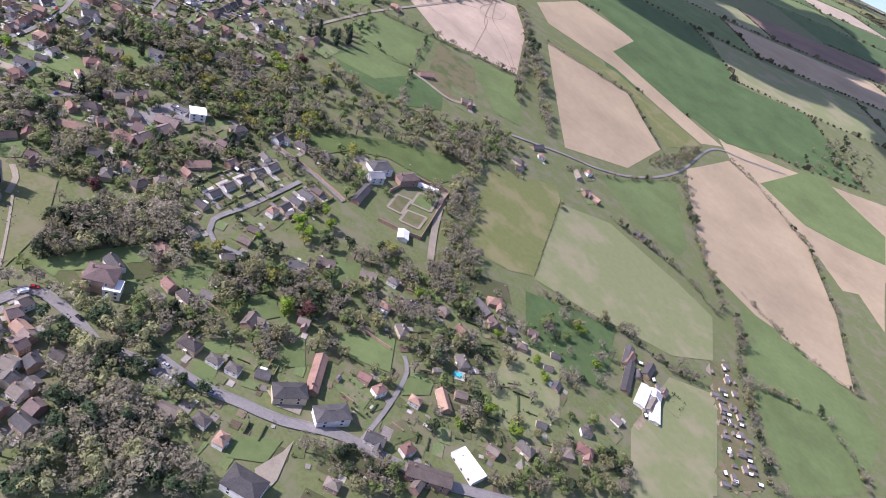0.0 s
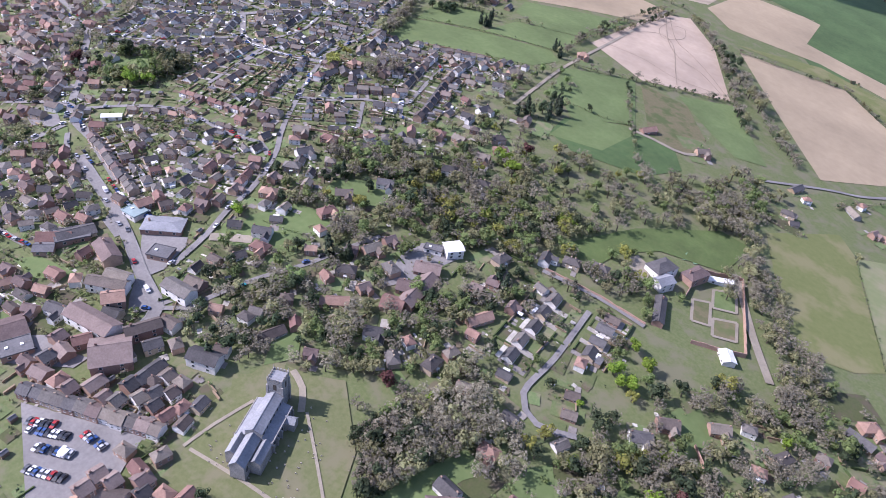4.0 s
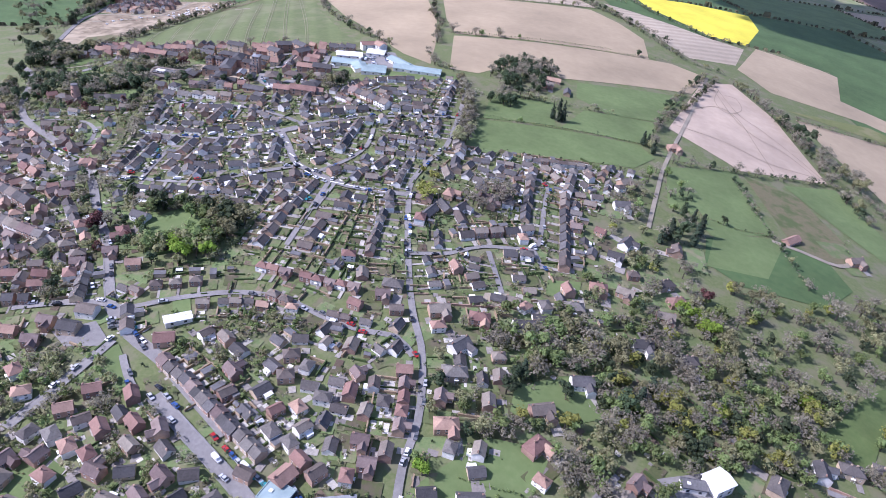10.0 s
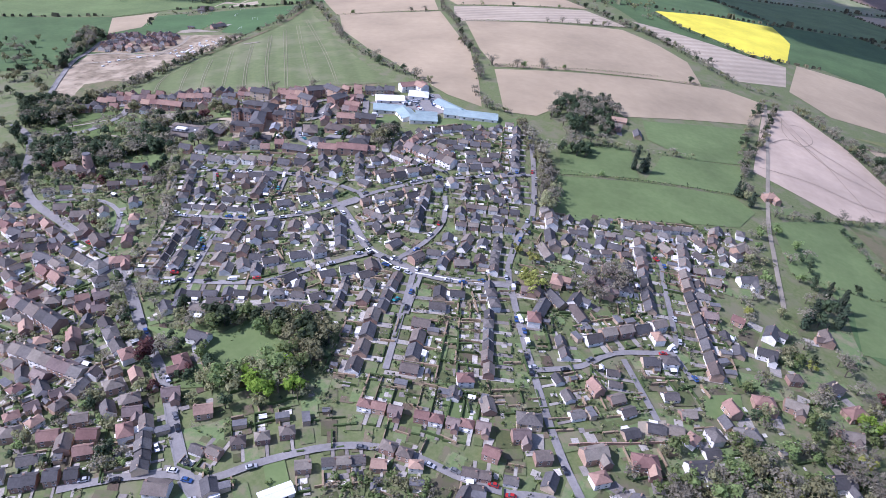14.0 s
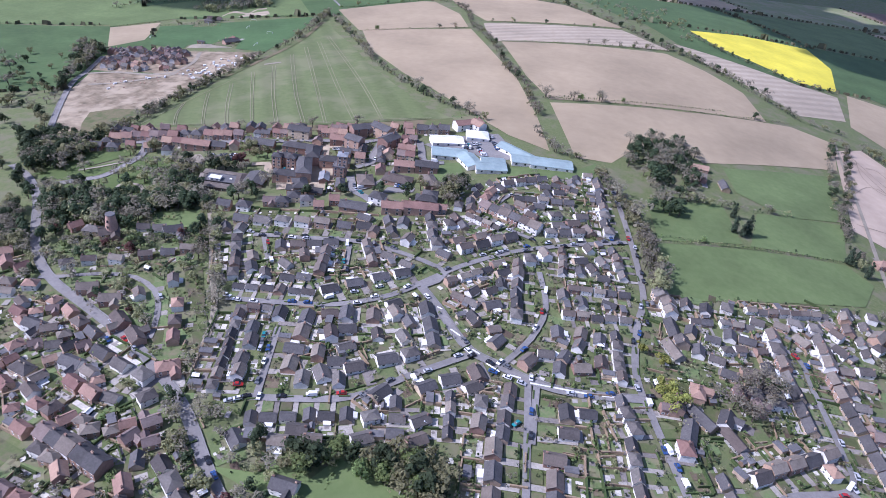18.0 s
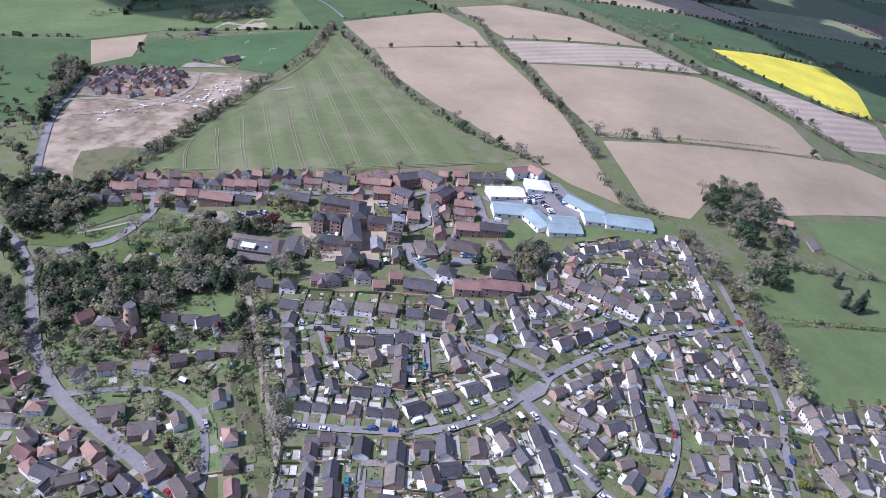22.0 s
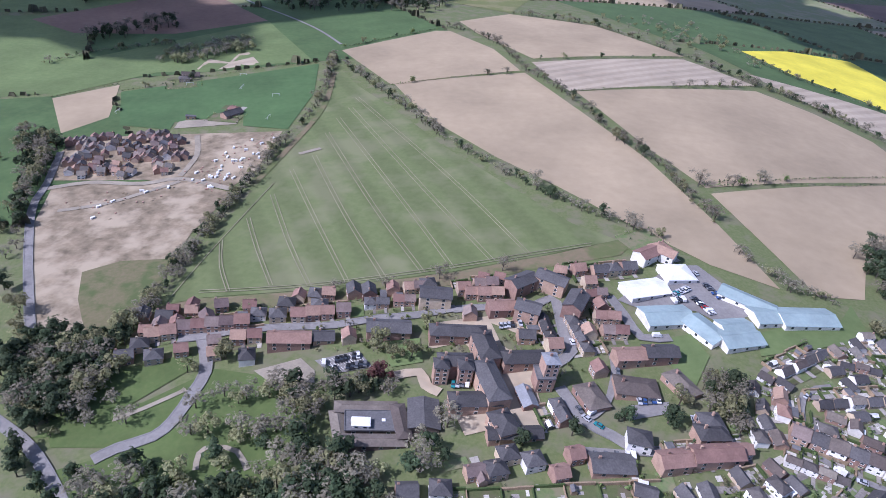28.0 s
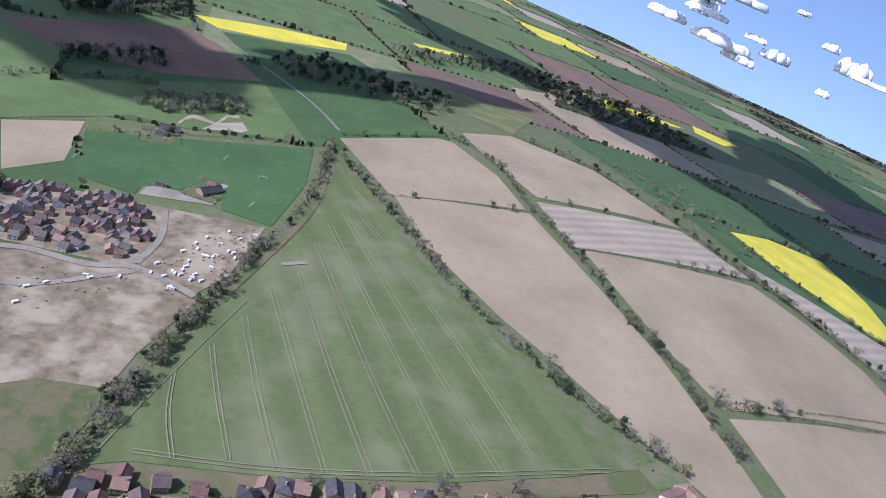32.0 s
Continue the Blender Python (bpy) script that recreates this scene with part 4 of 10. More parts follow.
# ---- distant patchwork of fields ----
def far_sheet(corners, mat, n=9):
    a, b, c, d = (np.array(p) for p in corners)
    k = np.linspace(0, 1, n + 1)
    grid = [[a * (1 - u) * (1 - v) + b * u * (1 - v) + c * u * v + d * (1 - u) * v for u in k] for v in k]
    g = Geo()
    g.add([(x, y, ground_z(x, y) + 0.16) for row in grid for x, y in row], [(j * (n + 1) + i, j * (n + 1) + i + 1, (j + 1) * (n + 1) + i + 1, (j + 1) * (n + 1) + i) for j in range(n) for i in range(n)])
    return g


def far_fields():
    rng = random.Random(5)
    palette = ["grass", "meadow", "meadow", "tan", "striped", "brown", "olive", "dry", "rape", "meadow", "grass", "dark_wood_floor"]
    kinds, sheet = sorted(set(palette)), Geo()
    a = radians(24)
    c, s = math.cos(a), math.sin(a)
    v = -4200
    while v < 4600:
        far = abs(v - 600)
        hgt = 170 + 0.05 * far + rng.random() * 120
        u = -4300 + rng.random() * 200
        while u < 4600:
            wid = 220 + rng.random() * 260 + 0.04 * abs(u)
            cx, cy = c * (u + wid / 2) - s * (v + hgt / 2), s * (u + wid / 2) + c * (v + hgt / 2)
            near = math.hypot((cx + 420) / 620, (cy - 480) / 640)
            if 1.0 < near and math.hypot(cx, cy - 400) < 4700 and rng.random() < 0.9:
                pts = [(u + 6, v + 6), (u + wid - 6, v + 6), (u + wid - 6, v + hgt - 6), (u + 6, v + hgt - 6)]
                pts = [(px + rng.uniform(-18, 18), py + rng.uniform(-14, 14)) for px, py in pts]
                mat = rng.choice(palette)
                turned = [(c * px - s * py, s * px + c * py) for px, py in pts]
                FAR_EDGES.append(turned[:3])
                if mat == "dark_wood_floor" and near > 1.5:
                    FAR_WOODS.append(turned)
                if mat == "rape" and rng.random() < 0.4:
                    mat = "grass"
                g = far_sheet(turned, mat)
                sheet.add(g.v, g.f, kinds.index(mat))
            u += wid
        v += hgt
    tagged(sheet.make("distant_fields", kinds), "distant patchwork of green, brown and yellow fields", "fields", kind="stuff")


material("dark_wood_floor", (0.040, 0.055, 0.025), (0.060, 0.070, 0.035), 0.95, 40, 6)
far_fields()

# ---- trees ----
RHOMBS = [(1, 1, 1), (1, 1, -1), (1, -1, 1), (1, -1, -1), (-1, 1, 1), (-1, 1, -1), (-1, -1, 1), (-1, -1, -1), (2, 0, 0), (-2, 0, 0), (0, 2, 0), (0, -2, 0), (0, 0, 2), (0, 0, -2)]


def core_quads(rng, lobe, fill):
    """A rough twelve-sided mass of foliage inside one lobe."""
    cx, cy, cz, r = lobe
    spin = Euler((rng.random() * 3, rng.random() * 3, rng.random() * 3)).to_matrix()
    pts = [Vector((cx, cy, cz)) + spin @ Vector(p).normalized() * r * fill * rng.uniform(0.85, 1.15) for p in RHOMBS]
    out = []
    for i in range(8, 14):
        for j in range(i + 1, 14):
            a, b = RHOMBS[i], RHOMBS[j]
            if a[0] * b[0] + a[1] * b[1] + a[2] * b[2]:
                continue
            ends = [k for k in range(8) if sum(RHOMBS[k][c] * (a[c] + b[c]) for c in range(3)) == 4]
            q = [pts[i], pts[ends[0]], pts[j], pts[ends[1]]]
            n = (q[2] - q[0]).cross(q[3] - q[1])
            if n.dot(q[0] + q[2] - 2 * Vector((cx, cy, cz))) < 0:
                q.reverse()
            out += [tuple(p) for p in q]
    return out


def crown_quads(rng, count, leaf, lobes, fill=0.0, cores=99, lo=0.25, slim=1.0):
    """Small leaf clumps spread over a handful of overlapping lobes, each with a leafy core."""
    out = []
    if fill:
        for lobe in sorted(lobes, key=lambda q: -q[3])[:cores]:
            out += core_quads(rng, lobe, fill)
    for _ in range(count):
        cx, cy, cz, r = rng.choice(lobes)
        d = Vector((rng.gauss(0, 1), rng.gauss(0, 1), rng.gauss(0, 1))).normalized()
        if d.z < -lo:
            d.z *= 0.3
        deep = rng.random() ** 0.6 * 1.15 if not fill else fill + (1.15 - fill) * rng.random()
        p = Vector((cx, cy, cz)) + d * r * deep
        n = (0.6 * d + Vector((0, 0, 0.7)) + 0.22 * Vector((rng.gauss(0, 1), rng.gauss(0, 1), rng.gauss(0, 1)))).normalized()
        q = n.to_track_quat("Z", "Y")
        e = leaf * (0.6 + 0.8 * rng.random())
        t = rng.random() * 6.28
        c, s = math.cos(t), math.sin(t)
        for k in range(4):
            a = k * math.pi / 2 + rng.uniform(-0.3, 0.3)
            u, w = e * math.cos(a), e * math.sin(a) * slim
            out.append(tuple(p + q @ Vector((u * c - w * s, u * s + w * c, rng.uniform(-0.14, 0.14) * e))))
    return np.array(out, np.float32)


def lobe_set(rng, n, spread, z0, z1, r0, r1):
    return [(rng.gauss(0, spread), rng.gauss(0, spread), rng.uniform(z0, z1), rng.uniform(r0, r1)) for _ in range(n)]


KINDS = {
    # name: leaf material, clump count, clump size, lobe spread, height of lobes, radius of lobes, label
    "bare": ("bare_twigs", 520, 0.40, 1.8, (4.2, 8.0), (1.5, 2.5), "grey-brown tree just coming into bud"),
    "olive": ("olive_leaf", 330, 0.34, 1.7, (4.0, 7.6), (1.6, 2.5), "olive-green broadleaf tree in early leaf"),
    "green": ("green_leaf", 330, 0.36, 1.6, (3.6, 7.3), (1.7, 2.5), "mid-green broadleaf tree in fresh leaf"),
    "bright": ("bright_leaf", 330, 0.35, 1.5, (3.6, 7.2), (1.8, 2.5), "bright lime-green broadleaf tree in fresh leaf"),
    "yellow": ("yellow_leaf", 330, 0.33, 1.5, (3.6, 7.0), (1.6, 2.4), "yellow-green broadleaf tree in blossom"),
    "dark": ("dark_leaf", 330, 0.38, 1.3, (2.6, 8.0), (1.5, 2.3), "dense dark evergreen garden tree"),
    "copper": ("copper_leaf", 330, 0.36, 1.6, (3.8, 7.6), (1.7, 2.6), "copper-red broadleaf tree in a garden"),
}
CROWNS, PROTO_TREES, THIN = {}, {}, {}


def tree_kinds():
    for name, (mat, count, leaf, spread, zz, rr, label) in KINDS.items():
        CROWNS[name], PROTO_TREES[name] = [], []
        bare = name == "bare"
        fill, slim = (0.0, 0.7) if bare else (0.80, 0.85)
        for variant in range(3):
            rng = random.Random(name + str(variant))
            lobes = lobe_set(rng, 9, spread, *zz, *rr)
            CROWNS[name].append((crown_quads(rng, count, leaf, lobes, fill, 9, slim=slim), mat))
            THIN.setdefault(name, []).append((crown_quads(rng, 120 if bare else 84, leaf * (2.3 if bare else 1.8), lobes, fill, 4, slim=slim), mat))
            THIN.setdefault(name + "_low", []).append((crown_quads(rng, 26 if bare else 14, leaf * 3.0, lobes[:4], fill * 1.1, 1, slim=slim), mat))
    name = "conifer"
    CROWNS[name], PROTO_TREES[name] = [], []
    for variant in range(2):
        rng = random.Random(77 + variant)
        lobes = [(rng.gauss(0, 0.3), rng.gauss(0, 0.3), 1.5 + 0.85 * k, 2.4 - 0.2 * k) for k in range(11)]
        CROWNS[name].append((crown_quads(rng, 330, 0.42, lobes, 0.75), "conifer_leaf"))


tree_kinds()
KINDS["conifer"] = ("conifer_leaf", 0, 0, 0, 0, 0, "tall narrow dark green conifer")


def tree_proto(kind, variant):
    v, mat = CROWNS[kind][variant]
    rng = random.Random(variant * 7 + len(kind))
    root = new("tree")
    tagged(root, KINDS[kind][6], "tree", "trees of the village")
    g = Geo()
    g.tube((0, 0, -1.0), (0.1, 0.05, 3.4), 0.34, 0.22)
    for k in range(5):
        a = k * 1.26 + rng.random()
        g.tube((0.1, 0.05, 2.6 + 0.2 * k), (2.0 * math.cos(a), 2.0 * math.sin(a), 5.6 + rng.random() * 1.6), 0.15, 0.05, 5)
    g.tube((0.1, 0.05, 3.3), (0, 0, 7.6), 0.2, 0.05, 5)
    g.make("trunk", "bark", root)
    crown = new("crown", quads("crown", v, [mat]))
    crown.parent = root
    return root


for _kind in CROWNS:
    for _i in range(len(CROWNS[_kind])):
        PROTO_TREES[_kind].append([tree_proto(_kind, _i), False])

TREE_RNG = random.Random(11)


def tree_at(kind, x, y, size=1.0):
    proto = TREE_RNG.choice(PROTO_TREES[kind])
    s = size * TREE_RNG.uniform(0.88, 1.14)
    wide = TREE_RNG.uniform(0.92, 1.12)
    m = Matrix.LocRotScale((x, y, ground_z(x, y)), Euler((0, 0, TREE_RNG.uniform(0, 6.28))), (s * wide, s * wide, s))
    if not proto[1]:
        proto[1] = True
        proto[0].matrix_basis = m
        return proto[0]
    keep = proto[0].scale.copy()
    proto[0].scale = (1, 1, 1)
    made = copy_thing(proto[0], m)
    proto[0].scale = keep
    return made


def clump(name, places, label, category):
    """Many crowns and stems as one mass: (kind, x, y, size) each."""
    rng = random.Random(len(places) * 3 + 1)
    arrays, slots, mats = [], [], []
    for kind, x, y, size in places:
        v, mat = rng.choice(THIN[kind + "_low" if size < 0.55 else kind])
        a, s = rng.uniform(0, 6.28), size * rng.uniform(0.8, 1.2)
        c, d = math.cos(a) * s, math.sin(a) * s
        p = np.stack([x + c * v[:, 0] - d * v[:, 1], y + d * v[:, 0] + c * v[:, 1], ground_z(x, y) + s * v[:, 2] * 0.95], -1)
        stem = [(x + 0.3 * s * math.cos(t + e), y + 0.3 * s * math.sin(t + e), ground_z(x, y) + z) for t in (0, 1.57) for e, z in ((0, -0.5), (3.14, -0.5), (3.14, 4 * s), (0, 4 * s))]
        for arr, m in ((p, mat), (np.array(stem), "bark"))[: 1 if size < 0.45 else 2]:
            if m not in mats:
                mats.append(m)
            arrays.append(arr)
            slots += [mats.index(m)] * (len(arr) // 4)
    ob = new(name, quads(name, np.concatenate(arrays), mats, slots))
    return tagged(ob, label, category, kind="stuff")


def inside(x, y, poly):
    hit, j = False, len(poly) - 1
    for i in range(len(poly)):
        (xi, yi), (xj, yj) = poly[i], poly[j]
        if (yi > y) != (yj > y) and x < (xj - xi) * (y - yi) / (yj - yi) + xi:
            hit = not hit
        j = i
    return hit


def clear_of(x, y, size):
    near = 4.5 + 2.5 * size
    if any(abs(x - px) < near and abs(y - py) < near for px, py, pr in PLACED.near(x, y)):
        return False
    if any(a < x < b and c < y < d and inside(x, y, o) for a, b, c, d, o in KEEP_CLEAR):
        return False
    return all((x - px) ** 2 + (y - py) ** 2 > (w + 1.5 * size) ** 2 for px, py, w in PAVED.near(x, y))


def wood(kinds, n, outline, size=1.0):
    rng = random.Random(n + int(abs(outline[0][0])))
    kinds = kinds.split()
    xs, ys = [p[0] for p in outline], [p[1] for p in outline]
    places, tries = [], 0
    while len(places) < n and tries < 60 * n:
        tries += 1
        x, y = rng.uniform(min(xs), max(xs)), rng.uniform(min(ys), max(ys))
        if inside(x, y, outline) and clear_of(x, y, size) and all((x - q[1]) ** 2 + (y - q[2]) ** 2 > 16 * size * size for q in places):
            places.append((rng.choice(kinds), x, y, size * rng.uniform(0.75, 1.25)))
    if places:
        clump("woodland", places, "mixed woodland of bare brown and dark evergreen trees", "woodland")


def hedgerow(kind, line, size=1.0):
    rng = random.Random(int(abs(line[0][0] * 3 + line[0][1])))
    places = []
    for (x0, y0), (x1, y1) in zip(line, line[1:]):
        length = math.hypot(x1 - x0, y1 - y0)
        step = {"low": 1.7, "mixed": 2.1, "bare": 2.8}[kind] * max(size, 0.7)
        for k in range(max(1, int(length / step))):
            t = (k + rng.random()) / max(1, int(length / step))
            if kind == "low":
                s = rng.uniform(0.16, 0.26) if rng.random() > 0.03 else rng.uniform(0.5, 0.9)
                off = rng.uniform(-0.5, 0.5)
                pick = rng.choice(("dark", "green", "olive"))
            else:
                s = size * (rng.uniform(0.28, 0.5) if rng.random() < 0.72 else rng.uniform(0.55, 0.95))
                off = rng.uniform(-2.2, 2.2) * size
                pick = rng.choice(("bare", "bare", "olive", "dark", "bare", "bare") if kind == "mixed" else ("bare", "bare", "olive"))
            nx, ny = -(y1 - y0) / max(length, 1), (x1 - x0) / max(length, 1)
            places.append((pick, x0 + (x1 - x0) * t + nx * off, y0 + (y1 - y0) * t + ny * off, s))
    clump("hedgerow", places, "clipped dark field hedge" if kind == "low" else "overgrown hedgerow with bare brown trees", "hedge")


# ---- houses ----
def facade(g, L, D, E, storeys, face, rng, low=-2.0):
    """A long wall as one connected sheet, with white frames and panes set back in it."""
    n = max(2, int(L / 3.9))
    xs, kinds = [-L / 2], []
    for k in range(n):
        c, w = -L / 2 + (k + 0.5) * L / n, (0.8 if rng.random() < 0.6 else 0.55)
        xs += [c - w, c - w + 0.13, c + w - 0.13, c + w]
        kinds += [0, 1, 2, 1]
    xs.append(L / 2)
    kinds.append(0)
    zs, rows = [low], []
    for s in range(storeys):
        z = 0.85 + 2.45 * s
        zs += [z, z + 0.12, z + 1.18, z + 1.3]
        rows += [0, 1, 2, 1]
    zs.append(E)
    rows.append(0)
    y = face * D / 2
    for i, a in enumerate(kinds):
        for j, b in enumerate(rows):
            q = [(xs[i], y, zs[j]), (xs[i + 1], y, zs[j]), (xs[i + 1], y, zs[j + 1]), (xs[i], y, zs[j + 1])]
            if a == 2 and b == 2:
                p = [(px, y - face * 0.1, pz) for px, _, pz in q]
                g.add(q + p, [(4, 5, 6, 7)], 2)
                g.add(q + p, [(0, 1, 5, 4), (1, 2, 6, 5), (2, 3, 7, 6), (3, 0, 4, 7)], 1)
            else:
                g.add(q, [(0, 1, 2, 3)], 1 if a and b else 0)


def gable_shell(g, L, D, E, rise, storeys, rng):
    for face in (-1, 1):
        facade(g, L, D, E, storeys, face, rng)
        x = face * L / 2
        g.add([(x, -D / 2, -2), (x, D / 2, -2), (x, D / 2, E), (x, 0, E + rise), (x, -D / 2, E)], [(0, 1, 2, 3, 4)])
    return g


def hip_shell(g, L, D, E, storeys, rng):
    for face in (-1, 1):
        facade(g, L, D, E, storeys, face, rng)
        x = face * L / 2
        g.add([(x, -D / 2, -2), (x, D / 2, -2), (x, D / 2, E), (x, -D / 2, E)], [(0, 1, 2, 3)])
    g.add([(-L / 2, -D / 2, E), (L / 2, -D / 2, E), (L / 2, D / 2, E), (-L / 2, D / 2, E)], [(0, 1, 2, 3)])
    return g


def welded(ob):
    bm = bmesh.new()
    bm.from_mesh(ob.data)
    bmesh.ops.remove_doubles(bm, verts=bm.verts[:], dist=0.002)
    bmesh.ops.recalc_face_normals(bm, faces=bm.faces[:])
    bm.to_mesh(ob.data)
    bm.free()
    return ob


def gable_body(g, L, D, E, rise):
    v = [(x, y, z) for x in (-L / 2, L / 2) for y, z in ((-D / 2, -2.0), (D / 2, -2.0), (D / 2, E), (0, E + rise), (-D / 2, E))]
    return g.add(v, [(0, 4, 3, 2, 1), (5, 6, 7, 8, 9), (0, 5, 9, 4), (1, 2, 7, 6)])


def hip_body(g, L, D, E):
    return g.box(-L / 2, -D / 2, -2.0, L / 2, D / 2, E)


def gable_roof(g, L, D, E, rise, over=0.35, thick=0.18):
    h = rise / (D / 2)
    for s in (-1, 1):
        y0, z0 = s * (D / 2 + over), E - h * over
        a = [(-L / 2 - over, y0, z0), (L / 2 + over, y0, z0), (L / 2 + over, 0, E + rise), (-L / 2 - over, 0, E + rise)]
        b = [(x, y, z + thick) for x, y, z in a]
        f = [(0, 1, 2, 3), (7, 6, 5, 4), (0, 4, 5, 1), (1, 5, 6, 2), (3, 7, 4, 0)]
        g.add(a + b, f if s > 0 else [q[::-1] for q in f])
    g.box(-L / 2 - over, -0.14, E + rise + thick - 0.08, L / 2 + over, 0.14, E + rise + thick + 0.09)
    return g


def hip_roof(g, L, D, E, rise, over=0.4, thick=0.2):
    x, y = L / 2 + over, D / 2 + over
    r = max(L / 2 - D / 2, 0.2)
    z = E - 0.15
    v = [(-x, -y, z), (x, -y, z), (x, y, z), (-x, y, z), (-x, -y, z + thick), (x, -y, z + thick), (x, y, z + thick), (-x, y, z + thick), (-r, 0, E + rise), (r, 0, E + rise)]
    g.add(v, [(3, 2, 1, 0), (0, 1, 5, 4), (1, 2, 6, 5), (2, 3, 7, 6), (3, 0, 4, 7), (4, 5, 9, 8), (6, 7, 8, 9), (5, 6, 9), (7, 4, 8)])
    g.box(-r, -0.13, E + rise - 0.08, r, 0.13, E + rise + 0.1)
    return g


def chimney_geo(x, y, z0, z1):
    g = Geo()
    g.box(x - 0.5, y - 0.32, z0, x + 0.5, y + 0.32, z1)
    g.box(x - 0.58, y - 0.4, z1 - 0.25, x + 0.58, y + 0.4, z1 - 0.1)
    for dx in (-0.22, 0.22):
        g.tube((x + dx, y, z1), (x + dx, y, z1 + 0.4), 0.13, 0.1, 6)
    return g


def house_proto(L, D, storeys, rise, wall, roof, label, seed, hip=False, chimneys=1, wing=None, porch=True, annexe=False, group="houses of the village", kind="house"):
    rng = random.Random(seed)
    E = 0.25 + 2.45 * storeys
    root = new(kind)
    tagged(root, label, kind.replace("_", " "), group)
    body, top = Geo(), Geo()
    if hip:
        hip_shell(body, L, D, E, storeys, rng), hip_roof(top, L, D, E, rise)
    else:
        gable_shell(body, L, D, E, rise, storeys, rng), gable_roof(top, L, D, E, rise)
    welded(body.make("wall", [wall, "white_trim", "glass"], root))
    top.make("roof", roof, root)
    for k in range(chimneys):
        x = (-L / 2 + 0.8, L / 2 - 0.8)[k % 2] if not hip else (-0.12 + 0.25 * k) * L
        chimney_geo(x, 0.5, E, E + rise + 1.1).make("chimney", "red_brick" if wall != "buff_brick" else "buff_brick", root)
    if wing:
        wl, wd, wh, wr = wing
        b, t = Geo(), Geo()
        gable_shell(b, wl, wd, wh, wr, 1, rng), gable_roof(t, wl, wd, wh, wr)
        x = L / 2 - wd / 2 - 0.3
        for geo in (b, t):
            geo.v = [(x - py, -D / 2 - wl / 2 + 1.0 + px, pz) for px, py, pz in geo.v]
        welded(b.make("wing_wall", [wall, "white_trim", "glass"], root))
        t.make("wing_roof", roof, root)
    if annexe:
        q = Geo()
        q.box(-L * 0.32, D / 2, -1.0, L * 0.12, D / 2 + 2.6, 2.1)
        q.add([(-L * 0.34, D / 2, 2.75), (L * 0.14, D / 2, 2.75), (L * 0.14, D / 2 + 2.75, 2.1), (-L * 0.34, D / 2 + 2.75, 2.1), (-L * 0.34, D / 2, 2.6), (L * 0.14, D / 2, 2.6), (L * 0.14, D / 2 + 2.75, 1.98), (-L * 0.34, D / 2 + 2.75, 1.98)], [(3, 2, 1, 0), (4, 5, 6, 7), (2, 3, 7, 6), (0, 4, 7, 3), (1, 2, 6, 5)])
        q.make("conservatory", "white_trim", root, "white conservatory at the back")
    if porch and not wing:
        p = Geo()
        p.box(-1.0, -D / 2 - 1.2, 2.3, 1.4, -D / 2, 2.45)
        p.box(-0.9, -D / 2 - 1.1, -1.0, -0.75, -D / 2 - 0.95, 2.3)
        p.box(1.15, -D / 2 - 1.1, -1.0, 1.3, -D / 2 - 0.95, 2.3)
        p.make("porch", "white_trim", root)
    return root


PROTOS = {}


